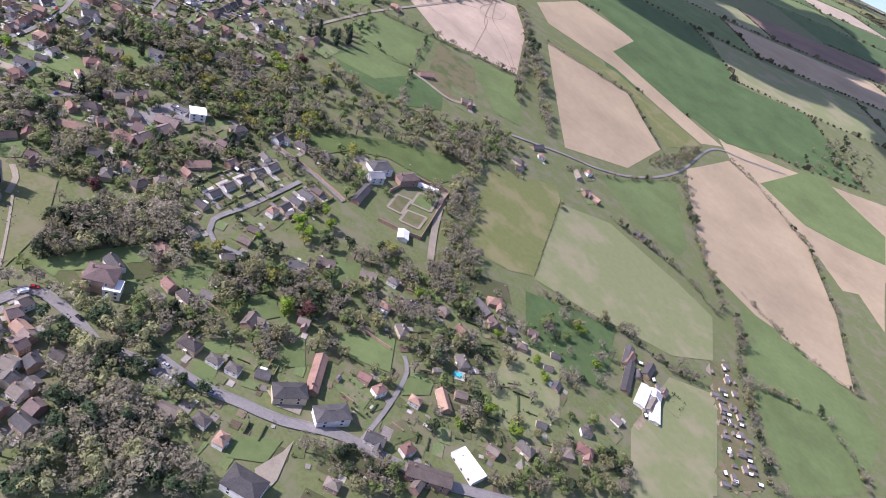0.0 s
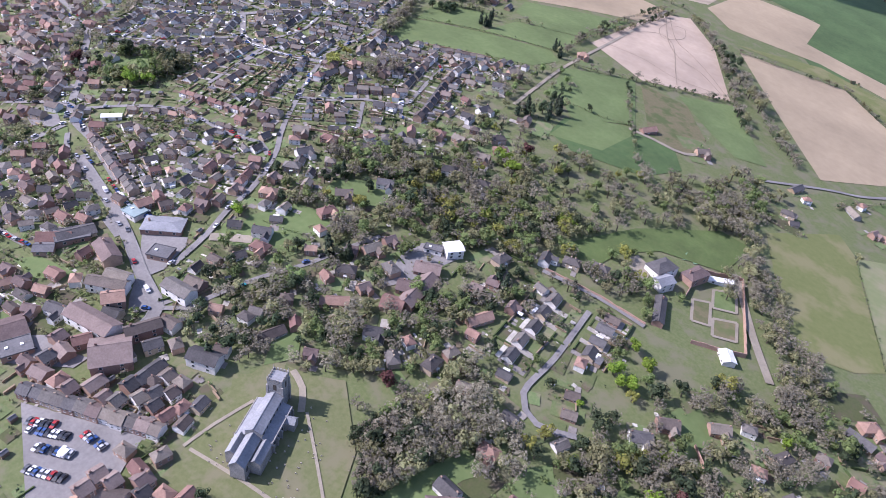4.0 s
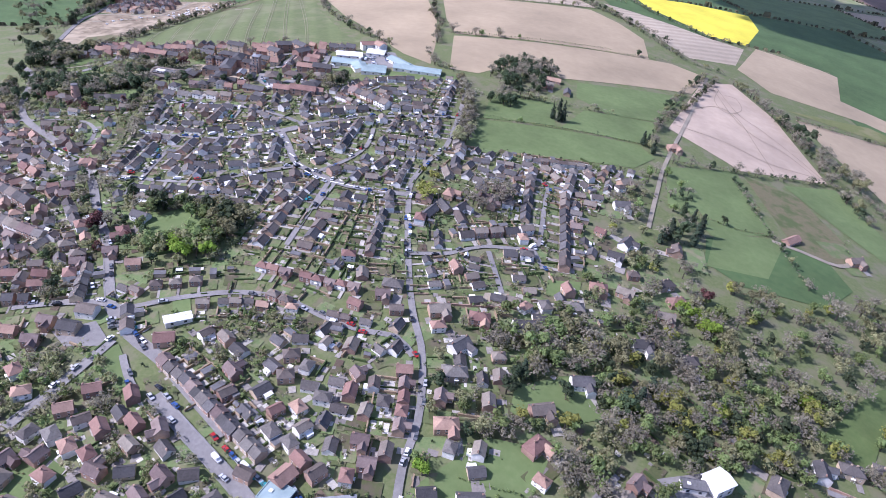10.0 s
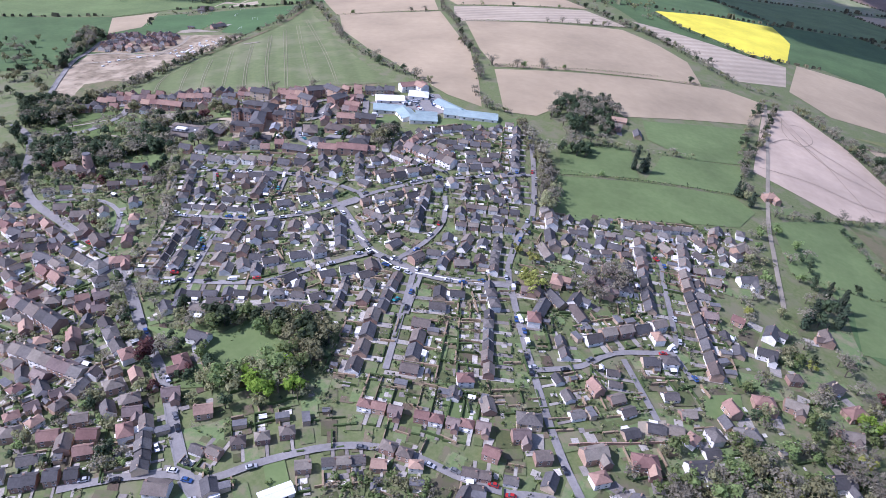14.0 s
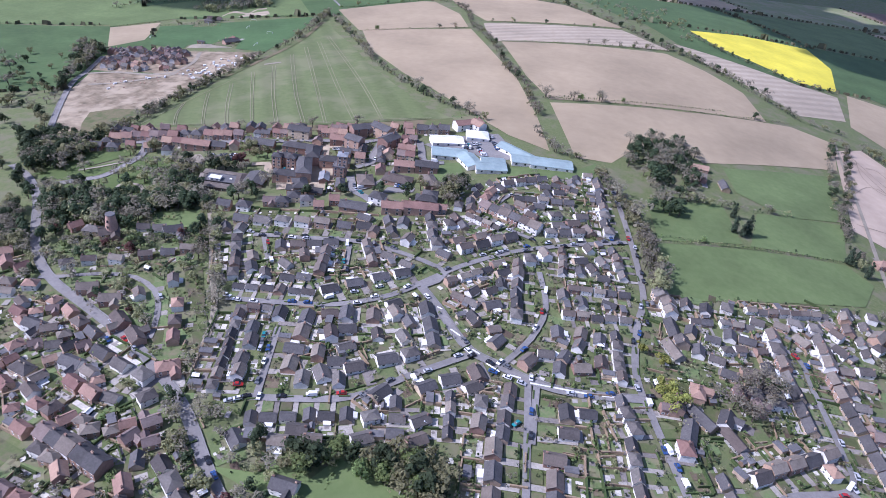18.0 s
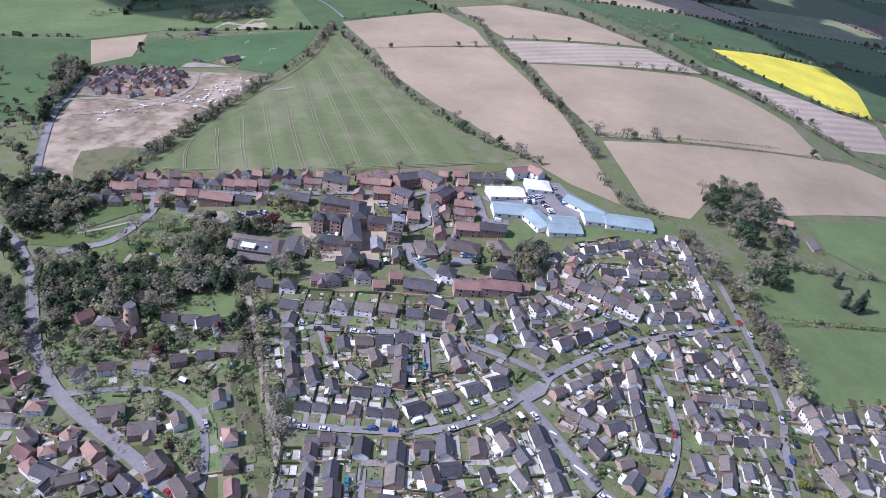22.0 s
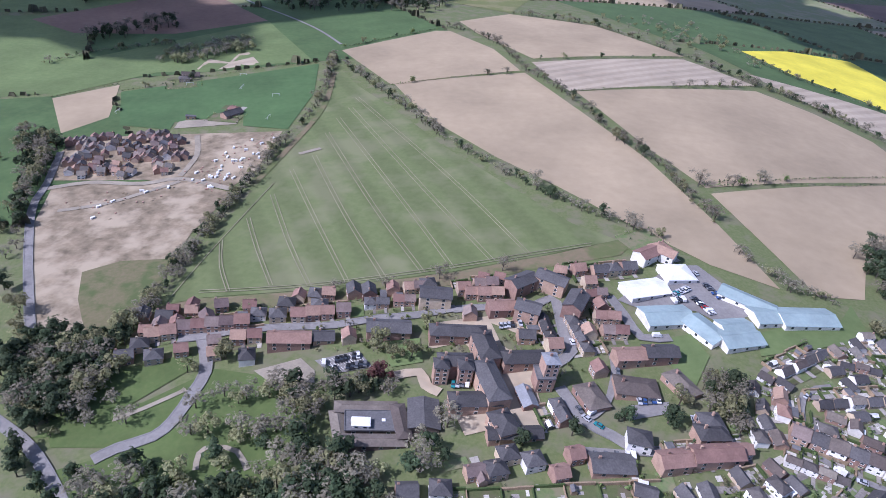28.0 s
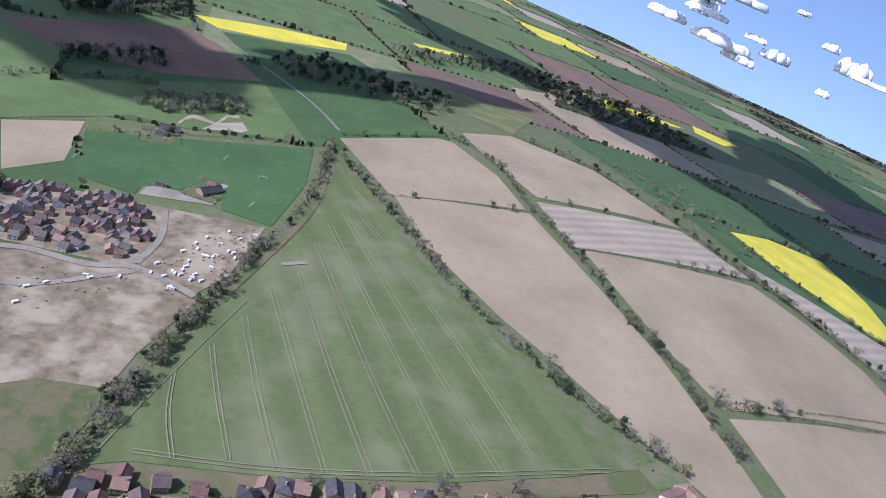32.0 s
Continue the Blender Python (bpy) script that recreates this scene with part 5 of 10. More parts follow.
def proto_sets():
    P = PROTOS
    P["bung"] = [house_proto(9.5, 7.2, 1, 2.7, w, r, f"single-storey {t} bungalow with a {k} roof", i, hip=h, chimneys=c, porch=False, annexe=i == 2, kind="bungalow") for i, (w, r, t, k, h, c) in enumerate((
        ("render", "grey_tile", "cream rendered", "grey tiled", False, 1), ("render", "slate", "white rendered", "dark slate", False, 0), ("buff_brick", "slate", "buff brick", "dark grey", False, 0), ("red_brick", "brown_tile", "red brick", "brown tiled", False, 1)))]
    P["semi"] = [house_proto(9.0, 6.8, 1 if i in (0, 3) else 2, 3.5 if i in (0, 3) else 2.5, w, r, f"steep-roofed {t} chalet with a {k} roof" if i in (0, 3) else f"two-storey {t} house with a {k} roof", 20 + i, hip=h, chimneys=c, porch=False, annexe=i == 4, kind="semi_detached_house") for i, (w, r, t, k, h, c) in enumerate((
        ("render", "grey_tile", "pale rendered", "grey tiled", False, 1), ("red_brick", "brown_tile", "red brick", "brown tiled", False, 1), ("render", "grey_tile", "white rendered", "grey tiled", True, 0), ("buff_brick", "slate", "buff brick", "dark slate", False, 1), ("render", "brown_tile", "cream rendered", "brown tiled", False, 1)))]
    P["red"] = [house_proto(9.0, 7.0, 2, 3.2, w, r, f"two-storey {t} house with a {k} roof", 40 + i, hip=h, chimneys=1, wing=g, porch=i == 2, kind="brick_house") for i, (w, r, t, k, h, c, g) in enumerate((
        ("red_brick", "red_tile", "red brick", "red clay tiled", False, 2, None), ("red_brick", "purple_tile", "red brick", "plum tiled", False, 2, (4.5, 4.5, 4.6, 2.2)), ("render", "red_tile", "white rendered", "red clay tiled", True, 1, None), ("red_brick", "brown_tile", "red brick", "brown tiled", True, 1, None)))]
    P["terr"] = [house_proto(6.4, 8.0, 2, 3.0, w, r, f"{t} terraced house with a {k} roof", 60 + i, chimneys=1, porch=False, kind="terraced_house") for i, (w, r, t, k) in enumerate((
        ("red_brick", "purple_tile", "red brick", "plum tiled"), ("render", "brown_tile", "cream rendered", "brown tiled"), ("red_brick", "slate", "red brick", "slate"), ("buff_brick", "grey_tile", "buff brick", "grey tiled")))]
    P["newred"] = [house_proto(6.5, 7.0, 2, 3.2, w, r, f"new {t} house with a {k} roof", 80 + i, chimneys=c, porch=False, group="new houses", kind="new_house") for i, (w, r, t, k, c) in enumerate((
        ("red_brick", "red_tile", "red brick", "bright red tiled", 1), ("red_brick", "purple_tile", "red brick", "plum tiled", 1), ("buff_brick", "red_tile", "buff brick", "red tiled", 0)))]
    P["newslate"] = [house_proto(8.5, 7.5, 2, 3.2, w, r, f"new {t} house with a {k} roof", 90 + i, hip=h, chimneys=1, porch=False, group="new houses", kind="town_house") for i, (w, r, t, k, h) in enumerate((
        ("red_brick", "slate", "red brick", "dark slate", False), ("render", "slate", "white rendered", "blue-grey slate", True), ("buff_brick", "slate", "buff brick", "slate", True)))]
    P["villa"] = [house_proto(13.0, 8.5, 2, 3.6, w, r, f"large detached {t} house with a {k} roof", 100 + i, hip=h, chimneys=2, wing=g, kind="villa") for i, (w, r, t, k, h, g) in enumerate((
        ("red_brick", "red_tile", "red brick", "red hipped", True, (6.0, 5.5, 4.6, 2.6)), ("render", "slate", "white rendered", "slate", False, (6.0, 5.0, 4.6, 2.4)), ("red_brick", "brown_tile", "red brick", "brown tiled", False, (5.5, 5.5, 4.6, 2.6)), ("buff_brick", "grey_tile", "buff brick", "grey hipped", True, None)))]
    P["barn"] = [house_proto(16.0, 7.5, 1, 3.4, w, r, f"long {t} outbuilding with a {k} roof", 120 + i, chimneys=0, porch=False, kind="outbuilding") for i, (w, r, t, k) in enumerate((
        ("red_brick", "red_tile", "brick", "red tiled"), ("timber", "slate", "timber", "slate"), ("flint", "brown_tile", "flint", "brown tiled")))]
    P["shop"] = [house_proto(11.0, 9.0, 2, 3.2, w, r, f"{t} high street building with a {k} roof", 130 + i, chimneys=1, porch=False, kind="high_street_building") for i, (w, r, t, k) in enumerate((
        ("red_brick", "purple_tile", "red brick", "plum tiled"), ("render", "brown_tile", "white rendered", "brown tiled"), ("red_brick", "red_tile", "red brick", "red tiled"), ("buff_brick", "slate", "buff brick", "slate")))]
    for name in P:
        P[name] = [[ob, False] for ob in P[name]]


proto_sets()
HOUSE_RNG = random.Random(3)
PLACED = Spots()
APART = {"terr": 5.2, "newred": 5.2, "newslate": 6.5, "villa": 11.0, "barn": 11.0, "shop": 8.5}


def free_spot(style, x, y, scale=1.0):
    r = APART.get(style, 7.6) * scale
    return all((x - px) ** 2 + (y - py) ** 2 > max(r, 0.8 * pr) ** 2 for px, py, pr in PLACED.near(x, y))


GARDEN = {"lawn": Geo(), "drive": Geo(), "patio": Geo(), "soil": Geo()}


def place_house(style, x, y, yaw, scale=1.0):
    if not free_spot(style, x, y, scale):
        return None
    PLACED.append((x, y, APART.get(style, 7.6) * scale * 0.95))
    proto = HOUSE_RNG.choice(PROTOS[style])
    k = 1.0 if style in ("terr", "newred", "newslate", "barn") else 0.88
    m = Matrix.LocRotScale((x, y, ground_z(x, y) + 0.2), Euler((0, 0, radians(yaw))), (scale * k, scale * k, scale * k * 0.82))
    if not proto[1]:
        proto[1] = True
        proto[0].matrix_basis = m
        return proto[0]
    keep = proto[0].scale.copy()
    proto[0].scale = (1, 1, 1)
    made = copy_thing(proto[0], m)
    proto[0].scale = keep
    return made


def house_at(style, x, y, yaw, scale=1.0):
    """A house on its own in a garden, with lawn, drive and hedges."""
    rng = HOUSE_RNG
    if not place_house(style, x, y, yaw, scale * 0.9) or style in ("shop", "barn", "newred", "newslate"):
        return
    a = radians(yaw)
    ux, uy = Vector((math.cos(a), math.sin(a))), Vector((-math.sin(a), math.cos(a)))
    big = 1.5 if style == "villa" else 1.0
    w, d = rng.uniform(8, 11) * big, rng.uniform(12, 17) * big
    s = rng.choice((-1, 1))
    patch("lawn", (x, y), ux, uy * s, -w, w * 0.9, 5.5, d, 0.34)
    patch("drive", (x, y), ux, uy * -s, w * 0.1, w * 0.45, 4.5, 8 * big, 0.36)
    patch("lawn", (x, y), ux, uy * -s, -w, 0, 4.5, 9 * big, 0.35)
    c = Vector((x, y))
    for p, q in ((c - ux * w + uy * s * 5, c - ux * w + uy * s * d), (c - ux * w + uy * s * d, c + ux * w + uy * s * d), (c + ux * w + uy * s * d, c + ux * w + uy * s * 4)):
        mid = (p + q) / 2
        if rng.random() < 0.6 and all(open_ground(*e) for e in (p, mid, q)):
            shrub_line(p, q, rng.uniform(0.12, 0.2))
    for _ in range(3):
        e = c + ux * rng.uniform(-w, w) + uy * s * rng.uniform(5, d)
        if open_ground(*e):
            SHRUBS.append((rng.choice(("green", "olive", "bare", "dark", "bare")), e.x, e.y, rng.uniform(0.18, 0.5)))


SHRUBS = []


def open_ground(x, y):
    return all((x - px) ** 2 + (y - py) ** 2 > (w + 0.5) ** 2 for px, py, w in PAVED.near(x, y))


def shrub_line(p, q, size):
    """A run of small bushes along a garden's edge."""
    n = max(2, int((q - p).length / 2.2))
    kind = HOUSE_RNG.choice(("green", "dark", "olive"))
    for k in range(n):
        e = p + (q - p) * ((k + HOUSE_RNG.random()) / n)
        SHRUBS.append((kind, e.x, e.y, size * HOUSE_RNG.uniform(0.8, 1.4)))


def shed_proto(i):
    root = new(("shed", "garage", "greenhouse")[i])
    tagged(root, ("small timber garden shed on a lawn", "flat-roofed brick garage beside a house", "white-framed glass garden greenhouse on a lawn")[i], ("shed", "garage", "greenhouse")[i], "garden outbuildings")
    a, b = Geo(), Geo()
    if i == 1:
        a.box(-1.5, -2.7, -1, 1.5, 2.7, 2.3).make("wall", "buff_brick", root)
        b.box(-1.65, -2.85, 2.3, 1.65, 2.85, 2.5).make("roof", "felt", root)
    else:
        gable_body(a, 3.0, 2.2, 1.9, 0.7).make("wall", "timber" if i == 0 else "glass", root)
        gable_roof(b, 3.0, 2.2, 1.9, 0.7, 0.12, 0.08).make("roof", ("felt", "felt", "white_trim")[i], root)
    return root


SHEDS = [[shed_proto(i), False] for i in range(3)]


def shed_at(x, y, yaw):
    p = HOUSE_RNG.choice(SHEDS[:2] + SHEDS)
    m = pose(x, y, ground_z(x, y) + 0.15, 0, 0, yaw)
    if not p[1]:
        p[1] = True
        p[0].matrix_basis = m
    else:
        copy_thing(p[0], m)


HEDGE_LINES = Geo()
FENCES = Geo()


def patch(kind, o, ux, uy, a0, a1, b0, b1, lift):
    pts = []
    for a, b in ((a0, b0), (a1, b0), (a1, b1), (a0, b1)):
        x, y = o[0] + ux[0] * a + uy[0] * b, o[1] + ux[1] * a + uy[1] * b
        pts.append((x, y, ground_z(x, y) + lift))
    GARDEN[kind].add(pts, [(0, 1, 2, 3)])


def wall_line(g, p, q, h, wide, lift=0.0):
    """A low hedge or fence between two points, with a stepped top."""
    d = Vector((q[0] - p[0], q[1] - p[1]))
    if d.length < 0.5:
        return
    n = max(1, int(d.length / 4))
    side = Vector((-d.y, d.x)).normalized() * wide / 2
    for k in range(n):
        a, b = Vector(p) + d * k / n, Vector(p) + d * (k + 1) / n
        hh = h * HOUSE_RNG.uniform(0.85, 1.15)
        za, zb = ground_z(*a), ground_z(*b)
        v = [(*(a + side), za - 0.3), (*(a - side), za - 0.3), (*(b - side), zb - 0.3), (*(b + side), zb - 0.3)]
        v += [(*(a + side * 0.8), za + hh), (*(a - side * 0.8), za + hh), (*(b - side * 0.8), zb + hh), (*(b + side * 0.8), zb + hh)]
        g.add(v, [(4, 5, 6, 7), (0, 4, 7, 3), (1, 2, 6, 5), (0, 1, 5, 4), (3, 7, 6, 2)])


def house_row(style, a, b, n, side, front, back, jit, scale):
    """Houses with their plots along a line; side 1: fronts face to the right of the way from a to b."""
    d = Vector((b[0] - a[0], b[1] - a[1]))
    step = d.length / n
    ux = d.normalized()
    uy = Vector((-ux.y, ux.x)) * side
    yaw = math.degrees(math.atan2(ux.y, ux.x)) + (0 if side > 0 else 180)
    rng = HOUSE_RNG
    for k in range(n):
        c = Vector(a) + d * (k + 0.5) / n + Vector((rng.uniform(-jit, jit), rng.uniform(-jit, jit)))
        turn = 0
        sc = scale * rng.uniform(0.94, 1.05)
        if style == "bung" and rng.random() < 0.35:
            turn = 90
        fit_in = min(1.0, step / {"bung": 9.8, "semi": 9.4, "red": 9.6, "terr": 6.4, "newred": 6.6, "newslate": 8.7, "villa": 13.5, "barn": 17, "shop": 11.2}[style])
        if not place_house(style, c.x, c.y, yaw + turn + rng.uniform(-1.5, 1.5), sc * max(0.72, fit_in)):
            continue
        if front + back < 1:
            continue
        h = step / 2 - 0.3
        o = (c.x, c.y)
        patch("lawn", o, ux, uy, -h, h * 0.3, -4 - front, -4.2, 0.34)
        patch("drive", o, ux, uy, h * 0.4, h, -4.5 - front, 4, 0.36)
        if back > 3:
            patch("lawn", o, ux, uy, -h, h, 6.5, 4 + back, 0.35)
            patch("patio", o, ux, uy, -h * 0.8, h * 0.7, 4.0, 6.4, 0.37)
            for _ in range(3):
                u0, v0 = rng.uniform(-h, h * 0.7), rng.uniform(6.5, 3 + back)
                patch("patio", o, ux, uy, u0, u0 + rng.uniform(1, 3), v0, v0 + rng.uniform(1, 3), 0.39)
            e0 = c - ux * step / 2 + uy * 3.5
            e1 = c - ux * step / 2 + uy * (4 + back)
            wall_line(HEDGE_LINES if rng.random() < 0.45 else FENCES, e0, e1, 1.5, 0.9 if rng.random() < 0.5 else 0.3)
            wall_line(HEDGE_LINES if rng.random() < 0.5 else FENCES, e1, e1 + ux * step, 1.6, 0.8)
            if rng.random() < 0.42:
                s = c + uy * (back + rng.uniform(-1.5, 2)) + ux * rng.uniform(-h * 0.6, h * 0.6)
                shed_at(s.x, s.y, yaw + rng.choice((0, 90)))
            if rng.random() < 0.75:
                s = c + uy * rng.uniform(8, 3 + back) + ux * rng.uniform(-h, h)
                SHRUBS.append((rng.choice(("green", "bare", "olive", "dark", "green", "bare")), s.x, s.y, rng.uniform(0.22, 0.48)))
        if front > 3 and rng.random() < 0.5:
            s = c - uy * (4 + front)
            wall_line(HEDGE_LINES, s - ux * h, s + ux * h * 0.3, 1.0, 0.8)


house_at("newslate", -797.8, 644.5, 20, 1.0)
house_at("newslate", -794.3, 652.6, 20, 1.0)
house_at("newslate", -784.8, 644.9, 20, 1.0)
house_row("newred", (-794.4, 658.5), (-782.0, 663.0), 2, 1, 2, 5, 0.3, 1.0)
house_row("newred", (-781.9, 664.4), (-749.9, 670.8), 5, 1, 2, 5, 0.3, 1.0)
house_at("newred", -774.3, 649.7, 20, 1.0)
house_at("newred", -761.5, 655.8, 20, 1.0)
house_at("newred", -758.9, 647.8, 20, 1.0)
house_at("newslate", -737.5, 675.3, 13, 1.0)
house_row("newred", (-731.1, 674.4), (-704.0, 680.5), 4, 1, 2, 5, 0.3, 1.0)
house_row("newred", (-755.0, 657.8), (-740.7, 660.6), 2, 1, 2, 5, 0.3, 1.0)
house_at("newslate", -743.7, 646.0, -75, 1.0)
house_at("newred", -701.4, 660.5, -74, 1.0)
house_row("newslate", (-697.2, 685.6), (-687.2, 687.3), 2, 1, 2, 5, 0.3, 1.0)
house_row("newred", (-684.5, 688.3), (-673.9, 689.8), 2, 1, 2, 5, 0.3, 1.0)
house_row("newred", (-655.2, 698.4), (-646.6, 700.5), 1, 1, 2, 5, 0.3, 1.0)
house_row("newred", (-645.6, 703.1), (-633.9, 705.2), 2, 1, 2, 5, 0.3, 1.0)
house_row("newred", (-643.8, 694.9), (-631.4, 696.7), 2, 1, 2, 5, 0.3, 1.0)
house_at("newred", -647.2, 679.1, -85, 1.0)
house_row("newslate", (-613.5, 679.1), (-610.4, 662.5), 3, -1, 2, 5, 0.3, 1.0)
house_row("newred", (-614.0, 657.6), (-605.2, 659.8), 1, 1, 2, 5, 0.3, 1.0)
house_row("newslate", (-600.3, 680.1), (-593.8, 654.9), 4, 1, 2, 5, 0.3, 1.0)
house_at("newred", -591.6, 645.0, -74, 1.0)
house_row("newred", (-591.1, 698.3), (-580.4, 700.6), 2, 1, 2, 5, 0.3, 1.0)
house_row("newred", (-596.3, 718.4), (-587.9, 721.3), 1, 1, 2, 5, 0.3, 1.0)
house_row("newred", (-592.7, 707.8), (-583.5, 710.1), 1, 1, 2, 5, 0.3, 1.0)
house_row("newred", (-589.1, 680.6), (-577.3, 681.7), 2, 1, 2, 5, 0.3, 1.0)
house_row("newred", (-587.1, 670.2), (-574.9, 671.4), 2, 1, 2, 5, 0.3, 1.0)
house_row("newslate", (-585.2, 718.7), (-561.6, 725.7), 3, 1, 2, 5, 0.3, 1.0)
house_row("newslate", (-612.5, 626.3), (-608.2, 613.6), 2, -1, 2, 5, 0.3, 1.0)
house_at("newred", -606.8, 598.3, 20, 1.0)
house_at("newslate", -622.5, 594.4, 20, 1.0)
house_at("newslate", -631.6, 596.7, 20, 1.0)
house_at("newslate", -636.1, 589.7, 20, 1.0)
house_at("newred", -613.2, 589.5, 20, 1.0)
house_at("red", -643.7, 588.5, 20, 1.0)
house_at("red", -389.4, 218.6, -51, 0.95)
house_at("red", -396.9, 205.7, 12, 0.95)
house_at("red", -415.3, 200.7, 62, 0.95)
house_at("semi", -428.9, 186.4, 24, 0.95)
house_at("red", -391.2, 194.7, 14, 0.95)
house_at("villa", -381.4, 200.3, 6, 0.95)
house_at("shop", -331.2, 218.9, -3, 0.95)
house_at("shop", -357.9, 210.7, 9, 0.95)
house_at("red", -320.6, 210.8, -32, 0.95)
house_at("shop", -358.9, 184.2, -16, 0.95)
house_at("semi", -304.9, 239.8, -4, 0.95)
house_at("barn", -289.6, 238.1, 63, 0.95)
house_at("red", -283.2, 248.6, -49, 0.95)
house_at("villa", -329.5, 283.1, 3, 0.95)
house_at("semi", -342.4, 263.1, -6, 0.95)
house_at("red", -389.6, 166.5, 0, 0.95)
house_at("red", -414.7, 173.8, 48, 0.95)
house_at("semi", -405.8, 173.3, 61, 0.95)
house_at("red", -407.7, 183.9, 53, 0.95)
house_at("semi", -425.8, 176.0, 0, 0.95)
house_at("semi", -404.4, 158.4, 0, 0.95)
house_at("shop", -357.1, 192.6, 56, 0.95)
house_at("shop", -334.4, 193.8, 78, 0.95)
house_at("shop", -329.2, 205.6, 57, 0.95)
house_at("red", -400.6, 233.8, 88, 0.95)
house_at("semi", -460.7, 229.9, 104, 0.95)
house_at("semi", -443.1, 235.7, 53, 0.95)
house_at("semi", -440.2, 249.3, 66, 0.95)
house_at("red", -486.2, 250.9, -12, 0.95)
house_at("red", -421.5, 253.1, 3, 0.95)
house_at("semi", -418.6, 275.0, -7, 0.95)
house_at("shop", -364.1, 180.3, -15, 0.95)
house_row("terr", (-358.1, 162.2), (-294.0, 173.9), 12, 1, 0, 4, 0.3, 1.0)
house_at("red", -300.8, 160.8, -2, 0.95)
house_at("red", -287.4, 165.9, 68, 0.95)
house_at("shop", -289.4, 144.8, 19, 0.95)
house_at("red", -253.6, 153.2, 63, 0.95)
house_at("shop", -357.8, 171.4, 2, 0.95)
house_at("red", -295.5, 186.4, 83, 0.95)
house_at("red", -298.1, 180.4, 78, 0.95)
house_at("red", -304.2, 196.3, -4, 0.95)
house_at("semi", -301.5, 218.9, 15, 0.95)
house_at("semi", -290.0, 244.0, 93, 0.95)
house_at("semi", -303.7, 246.2, 9, 0.95)
house_at("shop", -298.2, 134.8, 116, 0.95)
house_at("red", -306.2, 128.7, -20, 0.95)
house_at("villa", -339.3, 245.1, 0, 0.95)
house_at("villa", -330.4, 291.1, 14, 0.95)
house_at("semi", -335.4, 273.0, 65, 0.95)
house_at("red", -213.2, 341.0, -51, 0.95)
house_at("bung", -190.4, 343.7, -27, 0.95)
house_row("terr", (-255.6, 135.9), (-242.0, 137.5), 2, 1, 0, 0, 0.3, 1.0)
house_at("shop", -215.3, 132.8, 2, 0.95)
house_at("semi", -205.7, 126.2, -15, 0.95)
house_at("semi", -225.2, 120.6, 100, 0.95)
house_at("red", -197.6, 142.4, 60, 0.95)
house_at("red", -187.7, 134.4, 7, 0.95)
house_at("red", -190.8, 144.8, -2, 0.95)
house_at("red", -203.3, 106.5, 2, 0.95)
house_at("villa", -145.6, 217.5, -13, 0.95)
house_at("semi", -161.6, 155.6, 4, 0.95)
house_at("bung", -174.6, 255.6, -15, 0.95)
house_at("bung", -150.2, 254.9, 54, 0.95)
house_at("bung", -185.7, 276.6, -6, 0.95)
house_at("villa", -114.0, 227.6, 99, 0.95)
house_at("semi", -111.3, 196.8, 4, 0.95)
house_at("semi", -102.0, 198.9, 9, 0.95)
house_at("bung", -151.7, 272.3, 8, 0.95)
house_at("bung", -153.7, 283.6, 9, 0.95)
house_at("villa", -217.1, 262.4, 79, 0.95)
house_at("red", -155.8, 304.2, 90, 0.95)
house_at("semi", -198.9, 258.4, 6, 0.95)
house_at("villa", -28.2, 211.9, 10, 0.95)
house_at("red", -40.7, 238.6, 62, 0.95)
house_at("red", -50.4, 240.1, 1, 0.95)
house_at("villa", -108.8, 162.8, 8, 0.95)
house_at("semi", -95.2, 168.2, 1, 0.95)
house_at("red", -82.8, 166.1, 96, 0.95)
house_at("red", -32.4, 179.1, 9, 0.95)
house_at("red", -12.6, 218.2, 62, 0.95)
house_at("semi", 0.1, 204.1, 86, 0.95)
house_at("semi", 24.9, 249.4, -6, 0.95)
house_at("villa", 40.3, 264.1, -15, 0.95)
house_at("villa", 71.6, 290.5, 2, 0.95)
house_at("semi", 69.3, 304.4, 29, 0.95)
house_at("villa", -12.4, 292.1, -46, 0.95)
house_at("barn", -10.0, 259.1, -52, 0.95)
house_at("semi", -3.4, 269.0, 23, 0.95)
house_at("red", -37.8, 320.1, -15, 0.95)
house_at("red", -22.8, 314.1, -15, 0.95)
house_at("barn", -19.3, 346.8, -28, 0.95)
house_at("red", -8.9, 339.5, -33, 0.95)
house_at("villa", -86.5, 305.9, 21, 0.95)
house_at("semi", -73.0, 315.0, 3, 0.95)
house_at("red", -66.7, 292.3, 2, 0.95)
house_at("villa", -114.2, 225.9, 62, 0.95)
house_at("villa", -157.3, 162.5, 8, 0.95)
house_at("semi", -111.5, 200.7, 10, 0.95)
house_at("semi", -100.8, 201.8, 10, 0.95)
house_at("bung", -90.0, 206.3, 20, 0.95)
house_at("semi", 92.4, 387.5, -69, 0.95)
house_at("semi", 85.6, 331.5, -18, 0.95)
house_at("red", -50.1, 592.0, 25, 0.95)
house_at("barn", -12.4, 610.2, -58, 0.95)
house_at("barn", 10.7, 589.5, -20, 0.95)
house_at("barn", 64.6, 582.9, -23, 0.95)
house_at("semi", -58.8, 543.6, 18, 0.95)
house_at("bung", 43.3, 324.3, 86, 0.95)
house_at("villa", -144.1, 225.6, 10, 0.95)
house_at("red", 63.1, 279.5, 22, 0.95)
house_at("villa", -714.9, 536.8, 39, 1.0)
house_at("villa", -681.5, 546.0, 38, 1.0)
house_at("semi", -691.1, 548.1, 27, 1.0)
house_at("villa", -694.3, 489.2, 27, 0.95)
house_at("villa", -678.1, 483.2, 24, 0.95)
house_at("villa", -664.0, 469.7, -36, 0.95)
